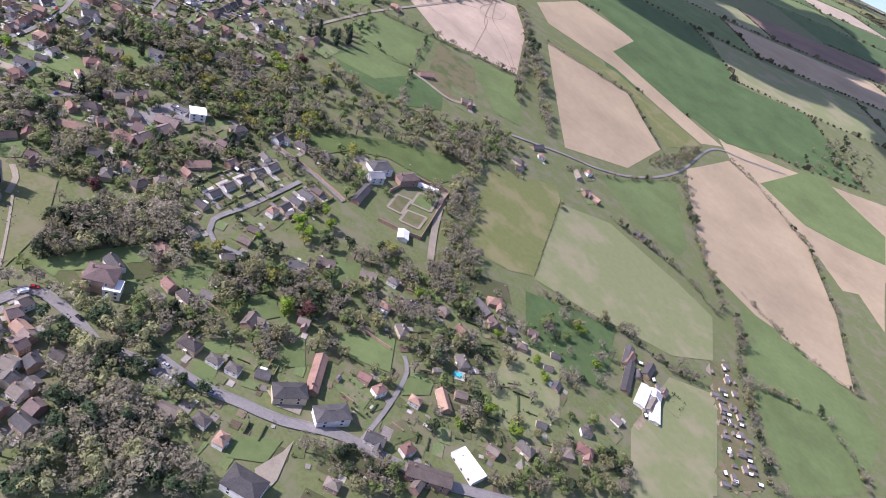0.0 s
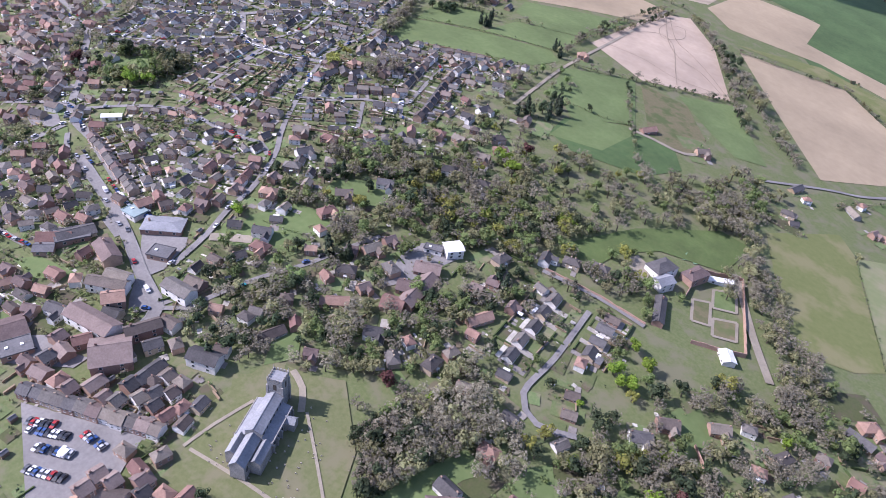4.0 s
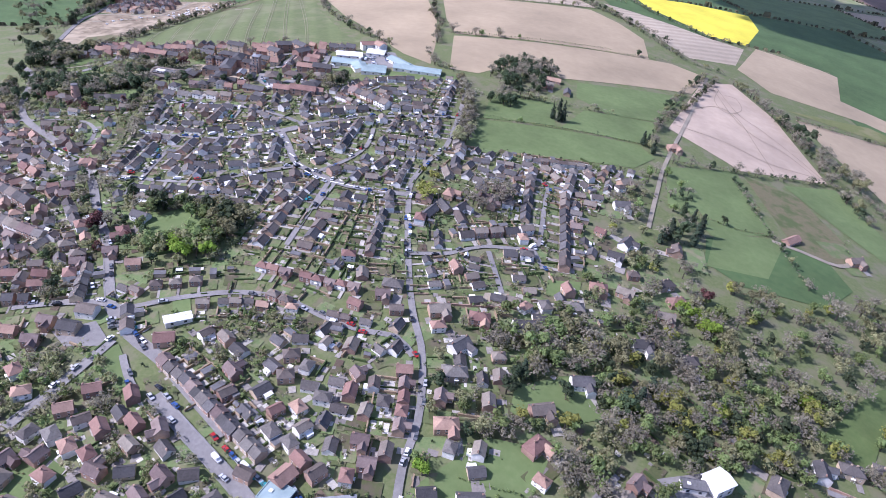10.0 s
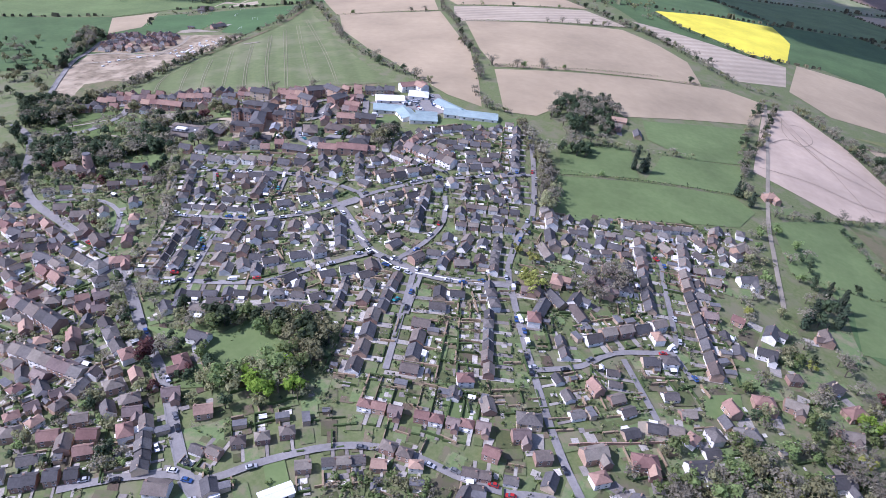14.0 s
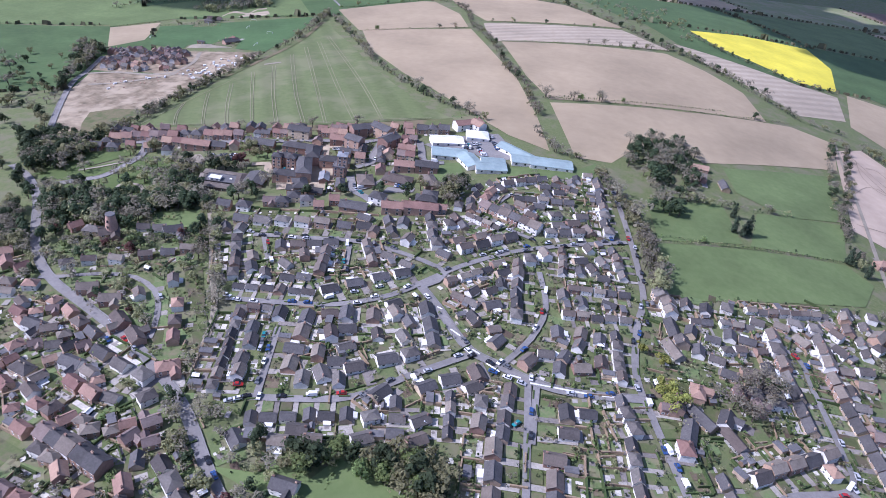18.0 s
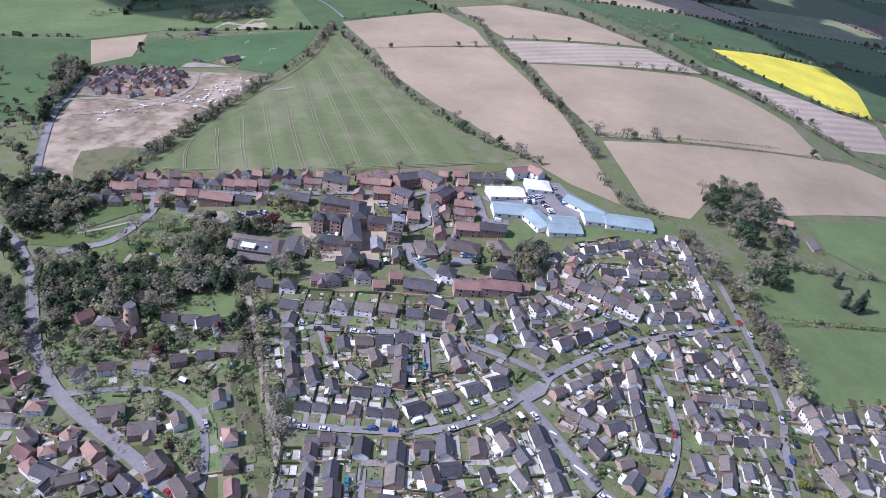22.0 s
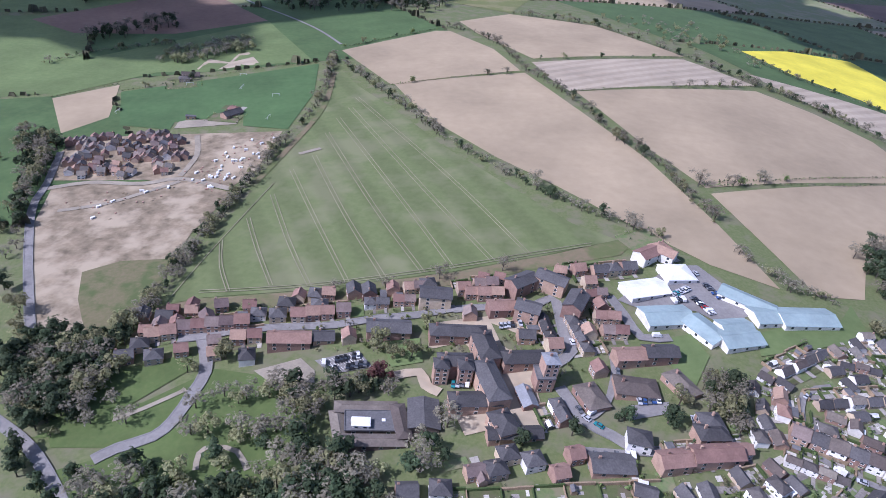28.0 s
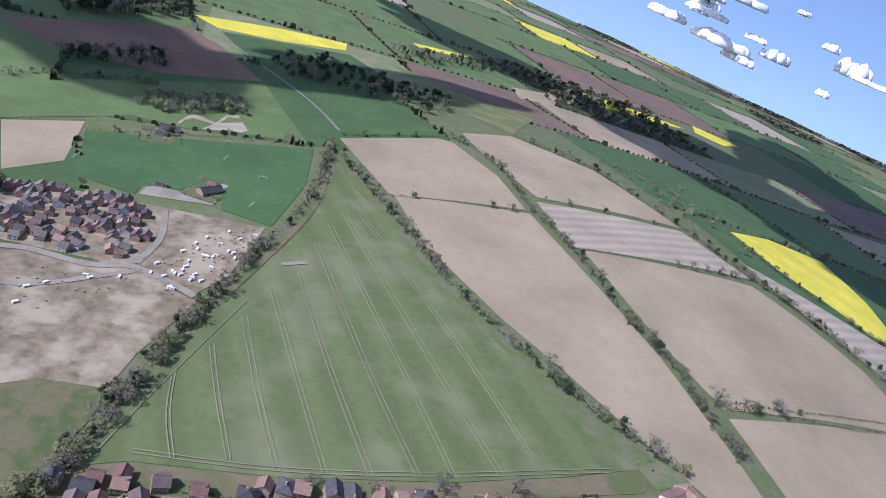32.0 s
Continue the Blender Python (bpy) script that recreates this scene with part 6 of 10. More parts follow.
house_at("villa", -651.0, 461.2, 141, 0.95)
house_at("red", -645.0, 486.4, -63, 0.95)
house_at("red", -639.7, 474.8, -64, 0.95)
house_at("red", -634.5, 464.1, -64, 0.95)
house_at("semi", -657.0, 503.4, -60, 0.95)
house_at("semi", -651.1, 503.1, -61, 0.95)
house_at("semi", -673.5, 526.6, 24, 0.95)
house_at("semi", -664.8, 531.2, 17, 0.95)
house_at("semi", -683.2, 521.2, 31, 0.95)
house_at("semi", -695.8, 514.6, 12, 0.95)
house_at("semi", -709.3, 511.1, 28, 0.95)
house_at("semi", -718.6, 506.1, 44, 0.95)
house_at("villa", -725.5, 538.0, 11, 0.95)
house_at("villa", -687.5, 548.5, 32, 0.95)
house_at("semi", -700.5, 547.3, 20, 0.95)
house_at("villa", -700.0, 458.9, -9, 0.95)
house_at("semi", -683.5, 449.7, 33, 0.95)
house_at("red", -713.6, 465.5, -16, 0.95)
house_at("villa", -667.5, 440.4, -8, 0.95)
house_at("villa", -627.0, 446.9, 35, 0.95)
house_at("red", -657.4, 463.0, 51, 0.95)
house_at("semi", -666.9, 489.5, 129, 0.95)
house_at("red", -738.5, 498.4, 61, 0.95)
house_at("villa", -685.6, 433.0, -13, 0.95)
house_at("villa", -556.4, 403.1, -3, 0.95)
house_at("villa", -555.2, 387.0, -45, 0.95)
house_at("semi", -613.0, 401.6, 116, 0.95)
house_at("red", -621.5, 410.1, 66, 0.95)
house_at("semi", -599.5, 383.4, -51, 0.95)
house_at("red", -658.7, 415.9, 70, 0.95)
house_at("red", -649.6, 412.5, 56, 0.95)
house_at("red", -637.9, 409.9, 32, 0.95)
house_at("red", -663.5, 404.8, -16, 0.95)
house_at("red", -643.9, 395.4, 0, 0.95)
house_at("semi", -650.5, 397.9, -6, 0.95)
house_at("red", -625.8, 369.5, -7, 0.95)
house_at("red", -609.2, 366.1, -9, 0.95)
house_at("red", -643.1, 378.0, -5, 0.95)
house_at("semi", -657.0, 437.0, -19, 0.95)
house_at("semi", -676.3, 450.6, 60, 0.95)
house_at("semi", -692.0, 458.0, 35, 0.95)
house_at("red", -734.5, 496.6, -16, 0.95)
house_at("semi", -709.5, 468.9, 36, 0.95)
house_at("semi", -640.2, 426.9, -4, 0.95)
house_at("red", -684.3, 428.7, 91, 0.95)
house_at("villa", -289.1, 448.0, -11, 0.92)
house_at("villa", -303.7, 444.8, 8, 0.92)
house_at("red", -308.4, 501.6, 159, 0.92)
house_at("red", -338.0, 409.9, 60, 0.92)
house_at("semi", -300.9, 567.8, 43, 0.92)
house_at("villa", -297.2, 480.5, -3, 0.92)
house_at("red", -285.8, 467.3, 15, 0.92)
house_at("villa", -261.2, 509.3, -86, 0.92)
house_at("villa", -266.8, 438.6, 5, 0.92)
house_at("bung", -341.6, 411.6, 20, 0.92)
house_at("bung", -363.1, 405.1, 31, 0.92)
house_at("bung", -364.8, 416.6, 38, 0.92)
house_at("bung", -369.6, 422.6, 35, 0.92)
house_at("bung", -338.6, 424.8, 21, 0.92)
house_at("bung", -345.9, 432.6, 21, 0.92)
house_at("villa", -403.2, 495.2, 86, 0.92)
house_at("villa", -392.4, 482.2, 72, 0.92)
house_at("barn", -408.6, 470.5, 79, 0.92)
house_at("villa", -377.5, 728.0, 1, 0.9)
house_at("barn", -375.5, 745.5, 1, 0.9)
house_at("barn", -359.8, 723.5, -85, 0.9)
house_at("barn", -402.1, 480.5, -49, 0.9)
house_at("barn", -390.1, 473.4, -58, 0.9)
house_at("barn", -406.9, 465.3, -55, 0.9)
house_at("barn", -411.3, 536.9, -80, 0.9)
house_at("barn", -411.9, 520.9, -63, 0.9)
house_row("semi", (-656.2, 565.7), (-574.7, 575.0), 7, 1, 6, 11, 0.6, 1.0)
house_row("semi", (-570.3, 588.3), (-561.5, 569.0), 2, 1, 3, 0, 0.6, 1.0)
house_row("semi", (-548.0, 597.1), (-536.5, 563.8), 4, 1, 3, 6, 0.6, 1.0)
house_row("semi", (-645.6, 548.8), (-628.9, 512.1), 5, -1, 4, 8, 0.6, 1.0)
house_row("bung", (-622.8, 544.2), (-589.1, 556.0), 4, -1, 3, 6, 0.6, 1.0)
house_row("semi", (-593.2, 548.5), (-588.2, 523.3), 3, 1, 3, 6, 0.6, 1.0)
house_row("semi", (-611.8, 532.1), (-604.3, 528.0), 1, 1, 0, 0, 0.6, 1.0)
house_row("bung", (-627.4, 506.0), (-585.2, 511.1), 6, 1, 4, 9, 0.6, 1.0)
house_row("bung", (-584.7, 511.2), (-543.6, 541.5), 4, 1, 5, 9, 0.6, 1.0)
house_row("semi", (-574.9, 559.3), (-564.7, 539.6), 3, 1, 3, 4, 0.6, 1.0)
house_row("semi", (-617.6, 491.3), (-600.3, 494.3), 3, -1, 3, 6, 0.6, 1.0)
house_row("bung", (-583.2, 496.7), (-577.2, 455.3), 4, 1, 8, 9, 0.6, 1.0)
house_row("semi", (-614.1, 488.3), (-603.6, 438.6), 8, -1, 5, 7, 0.6, 1.0)
house_row("bung", (-569.4, 454.4), (-533.5, 478.8), 3, 1, 7, 10, 0.6, 1.0)
house_row("bung", (-571.9, 496.0), (-546.2, 502.0), 2, -1, 3, 8, 0.6, 1.0)
house_row("bung", (-531.9, 516.7), (-519.5, 485.3), 3, -1, 3, 6, 0.6, 1.0)
house_row("bung", (-585.8, 428.9), (-542.2, 441.1), 6, -1, 7, 6, 0.6, 1.0)
house_row("bung", (-529.2, 454.7), (-523.7, 432.7), 3, -1, 6, 6, 0.6, 1.0)
house_row("semi", (-508.3, 463.6), (-503.8, 438.2), 4, -1, 4, 8, 0.6, 1.0)
house_row("bung", (-514.7, 467.0), (-494.3, 479.0), 2, -1, 3, 5, 0.6, 1.0)
house_row("bung", (-484.4, 475.3), (-483.3, 443.3), 4, -1, 6, 8, 0.6, 1.0)
house_row("bung", (-460.2, 468.8), (-457.1, 450.6), 2, 1, 8, 6, 0.6, 1.0)
house_row("semi", (-435.7, 475.6), (-429.7, 461.2), 2, -1, 3, 5, 0.6, 1.0)
house_row("bung", (-472.0, 502.2), (-470.3, 493.9), 1, 1, 6, 3, 0.6, 1.0)
house_row("bung", (-467.6, 518.4), (-465.9, 507.9), 1, 1, 3, 3, 0.6, 1.0)
house_row("bung", (-460.4, 490.9), (-448.2, 495.0), 1, 1, 4, 5, 0.6, 1.0)
house_row("semi", (-439.5, 524.0), (-436.8, 488.4), 5, -1, 5, 6, 0.6, 1.0)
house_row("semi", (-465.4, 527.9), (-431.5, 535.7), 5, 1, 3, 8, 0.6, 1.0)
house_row("semi", (-464.7, 550.3), (-431.8, 556.1), 5, 1, 3, 6, 0.6, 1.0)
house_row("semi", (-469.5, 586.3), (-467.3, 560.5), 4, 1, 4, 4, 0.6, 1.0)
house_row("semi", (-491.9, 565.9), (-487.1, 514.8), 6, -1, 5, 8, 0.6, 1.0)
house_row("semi", (-525.2, 535.1), (-503.9, 555.0), 4, -1, 4, 6, 0.6, 1.0)
house_row("bung", (-521.2, 528.5), (-506.1, 522.6), 2, -1, 3, 4, 0.6, 1.0)
house_row("bung", (-499.0, 505.9), (-493.0, 509.7), 1, 1, 3, 4, 0.6, 1.0)
house_row("semi", (-441.3, 598.3), (-435.0, 568.8), 4, -1, 5, 6, 0.6, 1.0)
house_row("semi", (-452.3, 682.4), (-442.9, 610.2), 8, -1, 3, 6, 0.6, 1.0)
house_row("semi", (-480.5, 599.9), (-457.2, 608.6), 3, 1, 3, 6, 0.6, 1.0)
house_row("terr", (-520.0, 617.2), (-483.5, 601.0), 6, 1, 3, 6, 0.6, 1.0)
house_row("semi", (-526.3, 603.8), (-505.8, 595.7), 4, 1, 3, 6, 0.6, 1.0)
house_row("semi", (-524.7, 565.3), (-495.8, 591.4), 4, 1, 3, 6, 0.6, 1.0)
house_row("red", (-523.1, 615.4), (-516.1, 639.8), 3, -1, 3, 4, 0.6, 1.0)
house_row("semi", (-512.1, 651.2), (-484.5, 669.0), 4, 1, 3, 5, 0.6, 1.0)
house_row("semi", (-480.5, 663.0), (-463.3, 659.6), 3, 1, 3, 4, 0.6, 1.0)
house_row("semi", (-503.2, 634.3), (-465.5, 642.5), 5, 1, 3, 5, 0.6, 1.0)
house_row("villa", (-631.1, 447.0), (-626.6, 447.5), 1, 1, 6, 8, 0.6, 1.0)
house_row("semi", (-703.5, 459.7), (-658.6, 438.8), 4, -1, 4, 9, 0.6, 1.0)
house_row("red", (-686.1, 439.4), (-642.6, 424.1), 4, -1, 4, 9, 0.6, 1.0)
house_row("red", (-670.1, 417.7), (-640.1, 410.7), 4, -1, 4, 9, 0.6, 1.0)
house_at("villa", -625.7, 410.4, 40, 1.0)
house_row("terr", (-413.1, 557.6), (-406.8, 524.1), 6, -1, 0, 8, 0.6, 1.0)
house_at("villa", -378.8, 745.7, 30, 1.2)
house_at("villa", -403.6, 475.7, 20, 1.2)
house_at("villa", -403.5, 493.3, 60, 1.2)
house_at("barn", -357.6, 729.4, 20, 1.0)
house_row("bung", (-488.8, 477.6), (-482.6, 399.9), 7, -1, 6, 8, 0.6, 1.0)
house_row("bung", (-464.4, 473.9), (-459.5, 406.0), 7, 1, 6, 8, 0.6, 1.0)
house_row("semi", (-437.4, 482.8), (-425.8, 415.4), 9, -1, 7, 10, 0.6, 1.0)
house_row("bung", (-551.9, 462.8), (-520.0, 445.3), 3, -1, 4, 6, 0.6, 1.0)
house_row("red", (-414.9, 488.4), (-410.2, 454.0), 3, 1, 4, 5, 0.6, 1.0)
house_at("villa", -394.7, 478.2, 10, 1.0)
house_at("villa", -404.9, 495.3, 70, 1.0)
house_row("semi", (-397.6, 453.0), (-393.2, 438.6), 2, -1, 3, 3, 0.6, 1.0)
house_row("semi", (-386.3, 454.3), (-347.4, 481.2), 5, 1, 5, 7, 0.6, 1.0)
house_row("bung", (-397.3, 428.0), (-381.2, 401.7), 6, 1, 5, 6, 0.6, 1.0)
house_row("bung", (-371.6, 440.7), (-368.0, 409.9), 5, -1, 5, 6, 0.6, 1.0)
house_row("semi", (-359.9, 449.7), (-341.1, 455.4), 2, -1, 3, 5, 0.6, 1.0)
house_row("bung", (-352.3, 436.4), (-337.1, 427.7), 2, 1, 5, 6, 0.6, 1.0)
house_row("semi", (-335.3, 533.8), (-323.5, 450.4), 9, 1, 6, 7, 0.6, 1.0)
house_row("semi", (-360.7, 555.5), (-353.6, 487.4), 7, -1, 5, 6, 0.6, 1.0)
house_row("semi", (-401.1, 547.3), (-369.5, 555.2), 6, 1, 3, 4, 0.6, 1.0)
house_row("semi", (-370.4, 569.2), (-322.5, 585.4), 8, 1, 3, 4, 0.6, 1.0)
house_row("semi", (-334.4, 572.6), (-334.7, 536.0), 4, -1, 4, 5, 0.6, 1.0)
house_row("terr", (-417.1, 564.1), (-408.1, 532.4), 5, 1, 4, 8, 0.6, 1.0)
house_row("semi", (-388.1, 529.9), (-365.0, 537.8), 4, -1, 3, 4, 0.6, 1.0)
house_row("semi", (-386.4, 547.4), (-365.9, 552.8), 3, -1, 2, 3, 0.6, 1.0)
house_at("villa", -292.2, 497.4, 70, 1.0)
house_at("villa", -294.9, 485.5, 20, 1.0)
house_at("villa", -293.8, 454.1, 10, 1.0)
house_at("villa", -285.0, 448.9, 15, 1.0)
house_at("villa", -298.3, 577.7, 50, 1.0)
house_at("villa", -298.2, 543.1, 20, 1.0)
house_at("villa", -258.1, 512.4, 40, 1.0)
house_at("villa", -260.7, 455.2, 30, 1.0)
house_at("villa", -261.6, 439.1, 60, 1.0)
house_at("villa", -278.0, 409.6, 20, 1.0)
house_at("villa", -255.1, 409.1, 10, 1.0)
house_at("villa", -314.2, 421.1, 15, 1.0)
house_at("villa", -377.6, 389.0, 30, 1.0)
house_at("villa", -357.4, 391.5, 10, 1.0)
house_at("villa", -336.1, 395.6, 20, 1.0)
house_at("villa", -361.5, 369.2, 60, 1.0)
house_at("villa", -404.9, 397.3, 10, 1.0)
house_at("bung", -345.0, 413.1, 5, 1.0)
house_at("bung", -352.5, 411.3, 5, 1.0)
house_at("bung", -362.4, 409.3, 5, 1.0)
house_row("red", (-474.6, 385.3), (-419.9, 388.2), 9, 1, 4, 14, 0.6, 1.0)
house_at("red", -407.1, 388.5, 20, 1.0)
house_at("red", -429.7, 334.9, 30, 1.0)
house_at("red", -426.6, 323.3, 30, 1.0)
house_at("red", -380.2, 344.9, 20, 1.0)
house_at("red", -377.7, 294.8, 10, 1.0)
house_at("red", -384.1, 303.7, 10, 1.0)
house_row("red", (-459.9, 368.0), (-445.6, 367.0), 2, -1, 2, 6, 0.6, 1.0)
house_row("semi", (-426.3, 365.3), (-404.9, 367.6), 4, -1, 3, 8, 0.6, 1.0)
house_at("semi", -423.2, 355.5, 80, 1.0)
house_at("semi", -430.9, 346.2, 20, 1.0)
house_at("semi", -393.1, 371.2, 80, 1.0)
house_at("semi", -388.6, 357.0, 80, 1.0)
house_at("semi", -389.8, 300.0, 10, 1.0)
house_at("semi", -414.7, 322.5, 10, 1.0)
house_at("semi", -406.8, 317.9, 10, 1.0)
house_row("red", (-379.7, 349.1), (-371.5, 311.6), 5, -1, 2, 9, 0.6, 1.0)
house_row("red", (-515.1, 354.1), (-493.9, 365.8), 5, 1, 4, 9, 0.6, 1.0)
house_row("semi", (-528.7, 349.2), (-516.4, 347.7), 2, -1, 3, 4, 0.6, 1.0)
house_row("semi", (-486.9, 350.5), (-463.5, 360.9), 5, -1, 4, 6, 0.6, 1.0)
house_at("red", -550.3, 370.3, 30, 1.0)
house_at("red", -532.9, 365.3, 30, 1.0)
house_at("red", -559.5, 357.5, 30, 1.0)
house_at("red", -554.3, 306.8, 15, 1.0)
house_at("red", -543.1, 317.3, 10, 1.0)
house_at("red", -569.6, 343.6, 20, 1.0)
house_row("terr", (-549.0, 349.0), (-540.5, 334.2), 4, -1, 3, 9, 0.6, 1.0)
house_at("shop", -530.7, 329.0, 10, 1.0)
house_at("shop", -531.0, 317.2, 10, 1.0)
house_at("shop", -526.7, 311.0, 10, 1.0)
house_at("shop", -486.6, 324.4, 30, 1.0)
house_row("shop", (-514.1, 335.5), (-505.9, 324.7), 3, 1, 0, 4, 0.6, 1.0)
house_row("terr", (-582.8, 318.3), (-562.3, 328.2), 6, 1, 4, 10, 0.6, 1.0)
house_row("terr", (-631.2, 377.6), (-596.1, 371.0), 6, 1, 4, 8, 0.6, 1.0)
house_row("red", (-614.3, 355.2), (-611.1, 364.0), 3, 1, 4, 6, 0.6, 1.0)
house_row("terr", (-589.1, 359.6), (-588.7, 375.2), 4, 1, 4, 6, 0.6, 1.0)
house_row("red", (-595.5, 341.2), (-590.3, 356.5), 3, 1, 5, 8, 0.6, 1.0)
house_row("red", (-459.2, 359.3), (-441.4, 363.3), 4, -1, 4, 8, 0.6, 1.0)
house_row("semi", (-426.0, 359.5), (-412.5, 361.0), 3, -1, 4, 6, 0.6, 1.0)
house_row("semi", (-443.7, 343.2), (-428.5, 337.7), 2, 1, 4, 6, 0.6, 1.0)
house_row("semi", (-419.0, 350.8), (-420.5, 340.1), 2, 1, 4, 6, 0.6, 1.0)
house_row("semi", (-397.6, 355.0), (-387.9, 350.4), 2, 1, 4, 6, 0.6, 1.0)
house_row("red", (-729.0, 452.7), (-698.3, 473.4), 6, 1, 4, 7, 0.6, 1.0)
house_row("red", (-701.2, 423.5), (-691.4, 444.6), 4, 1, 4, 7, 0.6, 1.0)
house_row("red", (-693.8, 446.0), (-676.9, 461.3), 4, 1, 4, 7, 0.6, 1.0)
house_row("red", (-676.4, 411.1), (-648.6, 435.1), 6, 1, 4, 7, 0.6, 1.0)
house_row("terr", (-656.0, 406.0), (-621.6, 394.9), 5, 1, 4, 7, 0.6, 1.0)
house_row("red", (-636.6, 405.6), (-623.5, 417.0), 3, 1, 4, 6, 0.6, 1.0)
house_row("red", (-655.3, 381.1), (-624.4, 374.9), 4, 1, 4, 6, 0.6, 1.0)
house_row("terr", (-620.4, 373.3), (-591.6, 370.5), 5, 1, 4, 6, 0.6, 1.0)
house_row("red", (-603.2, 349.5), (-591.5, 365.8), 4, 1, 4, 6, 0.6, 1.0)
house_row("red", (-610.7, 337.0), (-600.5, 349.6), 4, 1, 4, 6, 0.6, 1.0)
house_row("red", (-588.1, 365.5), (-578.0, 378.0), 3, 1, 4, 6, 0.6, 1.0)
house_row("semi", (-606.5, 403.7), (-585.1, 386.6), 3, 1, 4, 6, 0.6, 1.0)
house_row("semi", (-678.7, 455.6), (-627.5, 437.6), 4, 1, 4, 6, 0.6, 1.0)
house_row("red", (-707.3, 456.1), (-703.3, 479.6), 5, 1, 3, 6, 0.6, 1.0)
house_row("red", (-685.0, 431.7), (-668.9, 452.8), 6, 1, 3, 6, 0.6, 1.0)
house_row("red", (-663.2, 415.5), (-628.8, 412.1), 6, 1, 3, 6, 0.6, 1.0)
house_row("red", (-654.9, 398.6), (-633.6, 397.8), 4, 1, 3, 6, 0.6, 1.0)
house_row("semi", (-621.2, 411.0), (-601.9, 394.2), 3, 1, 3, 6, 0.6, 1.0)
house_at("red", -479.9, 292.8, -45, 1.0)
house_at("red", -459.3, 282.2, -45, 1.0)
house_at("red", -486.9, 263.9, -35, 1.0)
house_at("red", -500.7, 278.3, 40, 1.0)
house_at("red", -496.8, 290.1, 40, 1.0)
house_at("red", -533.8, 288.3, -30, 1.0)
house_at("red", -548.6, 291.8, -30, 1.0)
house_at("red", -522.4, 279.9, 40, 1.0)
house_at("red", -540.7, 305.3, 20, 1.0)
house_at("red", -534.0, 272.9, 30, 1.0)
house_at("red", -518.5, 258.1, 20, 1.0)
house_at("barn", -501.4, 297.1, 80, 1.15)
house_at("barn", -480.1, 326.4, 25, 1.15)
house_at("barn", -422.6, 235.8, 35, 1.15)
house_at("barn", -412.2, 247.9, 35, 1.15)
house_row("terr", (-479.8, 314.3), (-412.3, 282.0), 15, 1, 0, 9, 0.6, 1.0)
house_at("semi", -488.4, 237.8, 0, 1.0)
house_at("semi", -473.6, 249.3, 60, 1.0)
house_at("semi", -461.7, 239.5, -30, 1.0)
house_at("semi", -460.4, 262.2, 30, 1.0)
house_at("semi", -446.4, 243.1, 30, 1.0)
house_at("semi", -443.1, 254.9, 30, 1.0)
house_at("semi", -437.9, 268.7, 30, 1.0)
house_at("semi", -424.0, 261.2, 60, 1.0)
house_at("semi", -496.2, 266.4, -30, 1.0)
house_at("semi", -561.3, 296.2, 20, 1.0)
house_at("shop", -404.6, 278.7, 70, 1.0)
house_at("villa", -309.0, 243.4, 40, 1.0)
house_at("villa", -292.5, 237.8, 60, 1.0)
house_at("villa", -336.4, 287.5, 30, 1.0)
house_at("villa", -303.4, 370.7, 20, 1.0)
house_at("villa", -318.1, 346.9, 30, 1.0)
house_at("villa", -354.3, 323.6, 20, 1.0)
house_at("villa", -317.0, 327.5, 60, 1.0)
house_at("villa", -285.6, 252.3, 70, 1.0)
house_at("villa", -248.8, 263.9, 20, 1.0)
house_at("villa", -216.6, 346.7, 70, 1.0)
house_at("villa", -195.1, 348.4, 50, 1.0)
house_at("villa", -280.2, 314.6, 60, 1.0)
house_at("villa", -282.6, 292.8, 20, 1.0)
house_at("villa", -369.9, 370.8, 70, 1.0)
house_at("villa", -358.5, 352.3, 20, 1.0)
house_at("villa", -299.5, 451.8, 10, 1.0)
house_at("villa", -265.0, 443.8, 40, 1.0)
house_at("villa", -279.7, 409.4, 20, 1.0)
house_at("villa", -261.4, 511.8, 20, 1.0)
house_at("villa", -301.6, 487.7, 60, 1.0)
house_at("villa", -267.9, 468.0, 40, 1.0)
house_row("shop", (-290.0, 178.1), (-290.8, 193.9), 3, 1, 0, 3, 0.6, 1.0)
house_row("bung", (-180.5, 345.6), (-190.7, 270.3), 6, -1, 6, 8, 0.6, 1.0)
house_row("bung", (-149.7, 350.7), (-155.4, 298.4), 5, 1, 4, 6, 0.6, 1.0)
house_row("bung", (-157.5, 286.2), (-154.6, 270.0), 2, 1, 5, 4, 0.6, 1.0)
house_at("villa", -151.5, 254.8, 30, 1.0)
house_at("villa", -218.9, 259.7, 60, 1.0)
house_at("villa", -202.5, 259.7, 20, 1.0)
house_at("villa", -217.5, 350.4, 70, 1.0)
house_at("villa", -195.8, 348.7, 50, 1.0)
house_at("villa", -183.0, 196.1, -20, 1.0)
house_at("villa", -308.9, 253.2, 30, 1.0)
house_at("villa", -336.0, 293.6, 20, 1.0)
house_at("villa", -372.2, 314.2, 10, 1.0)
house_at("villa", -280.1, 249.4, 40, 1.0)
house_at("villa", -14.6, 358.0, 30, 1.0)
house_at("villa", -176.2, 258.3, 30, 1.0)
house_at("barn", -210.1, 302.1, 55, 1.0)
house_at("barn", -276.3, 271.7, 30, 1.0)
house_at("barn", -284.0, 269.9, 30, 1.0)
house_at("barn", -251.2, 266.9, 20, 1.0)
house_at("red", -212.2, 273.0, 60, 1.0)
house_at("red", 2.1, 587.5, 60, 1.0)
house_at("red", 13.1, 595.9, 60, 1.0)
house_at("red", -4.9, 629.2, 60, 1.0)
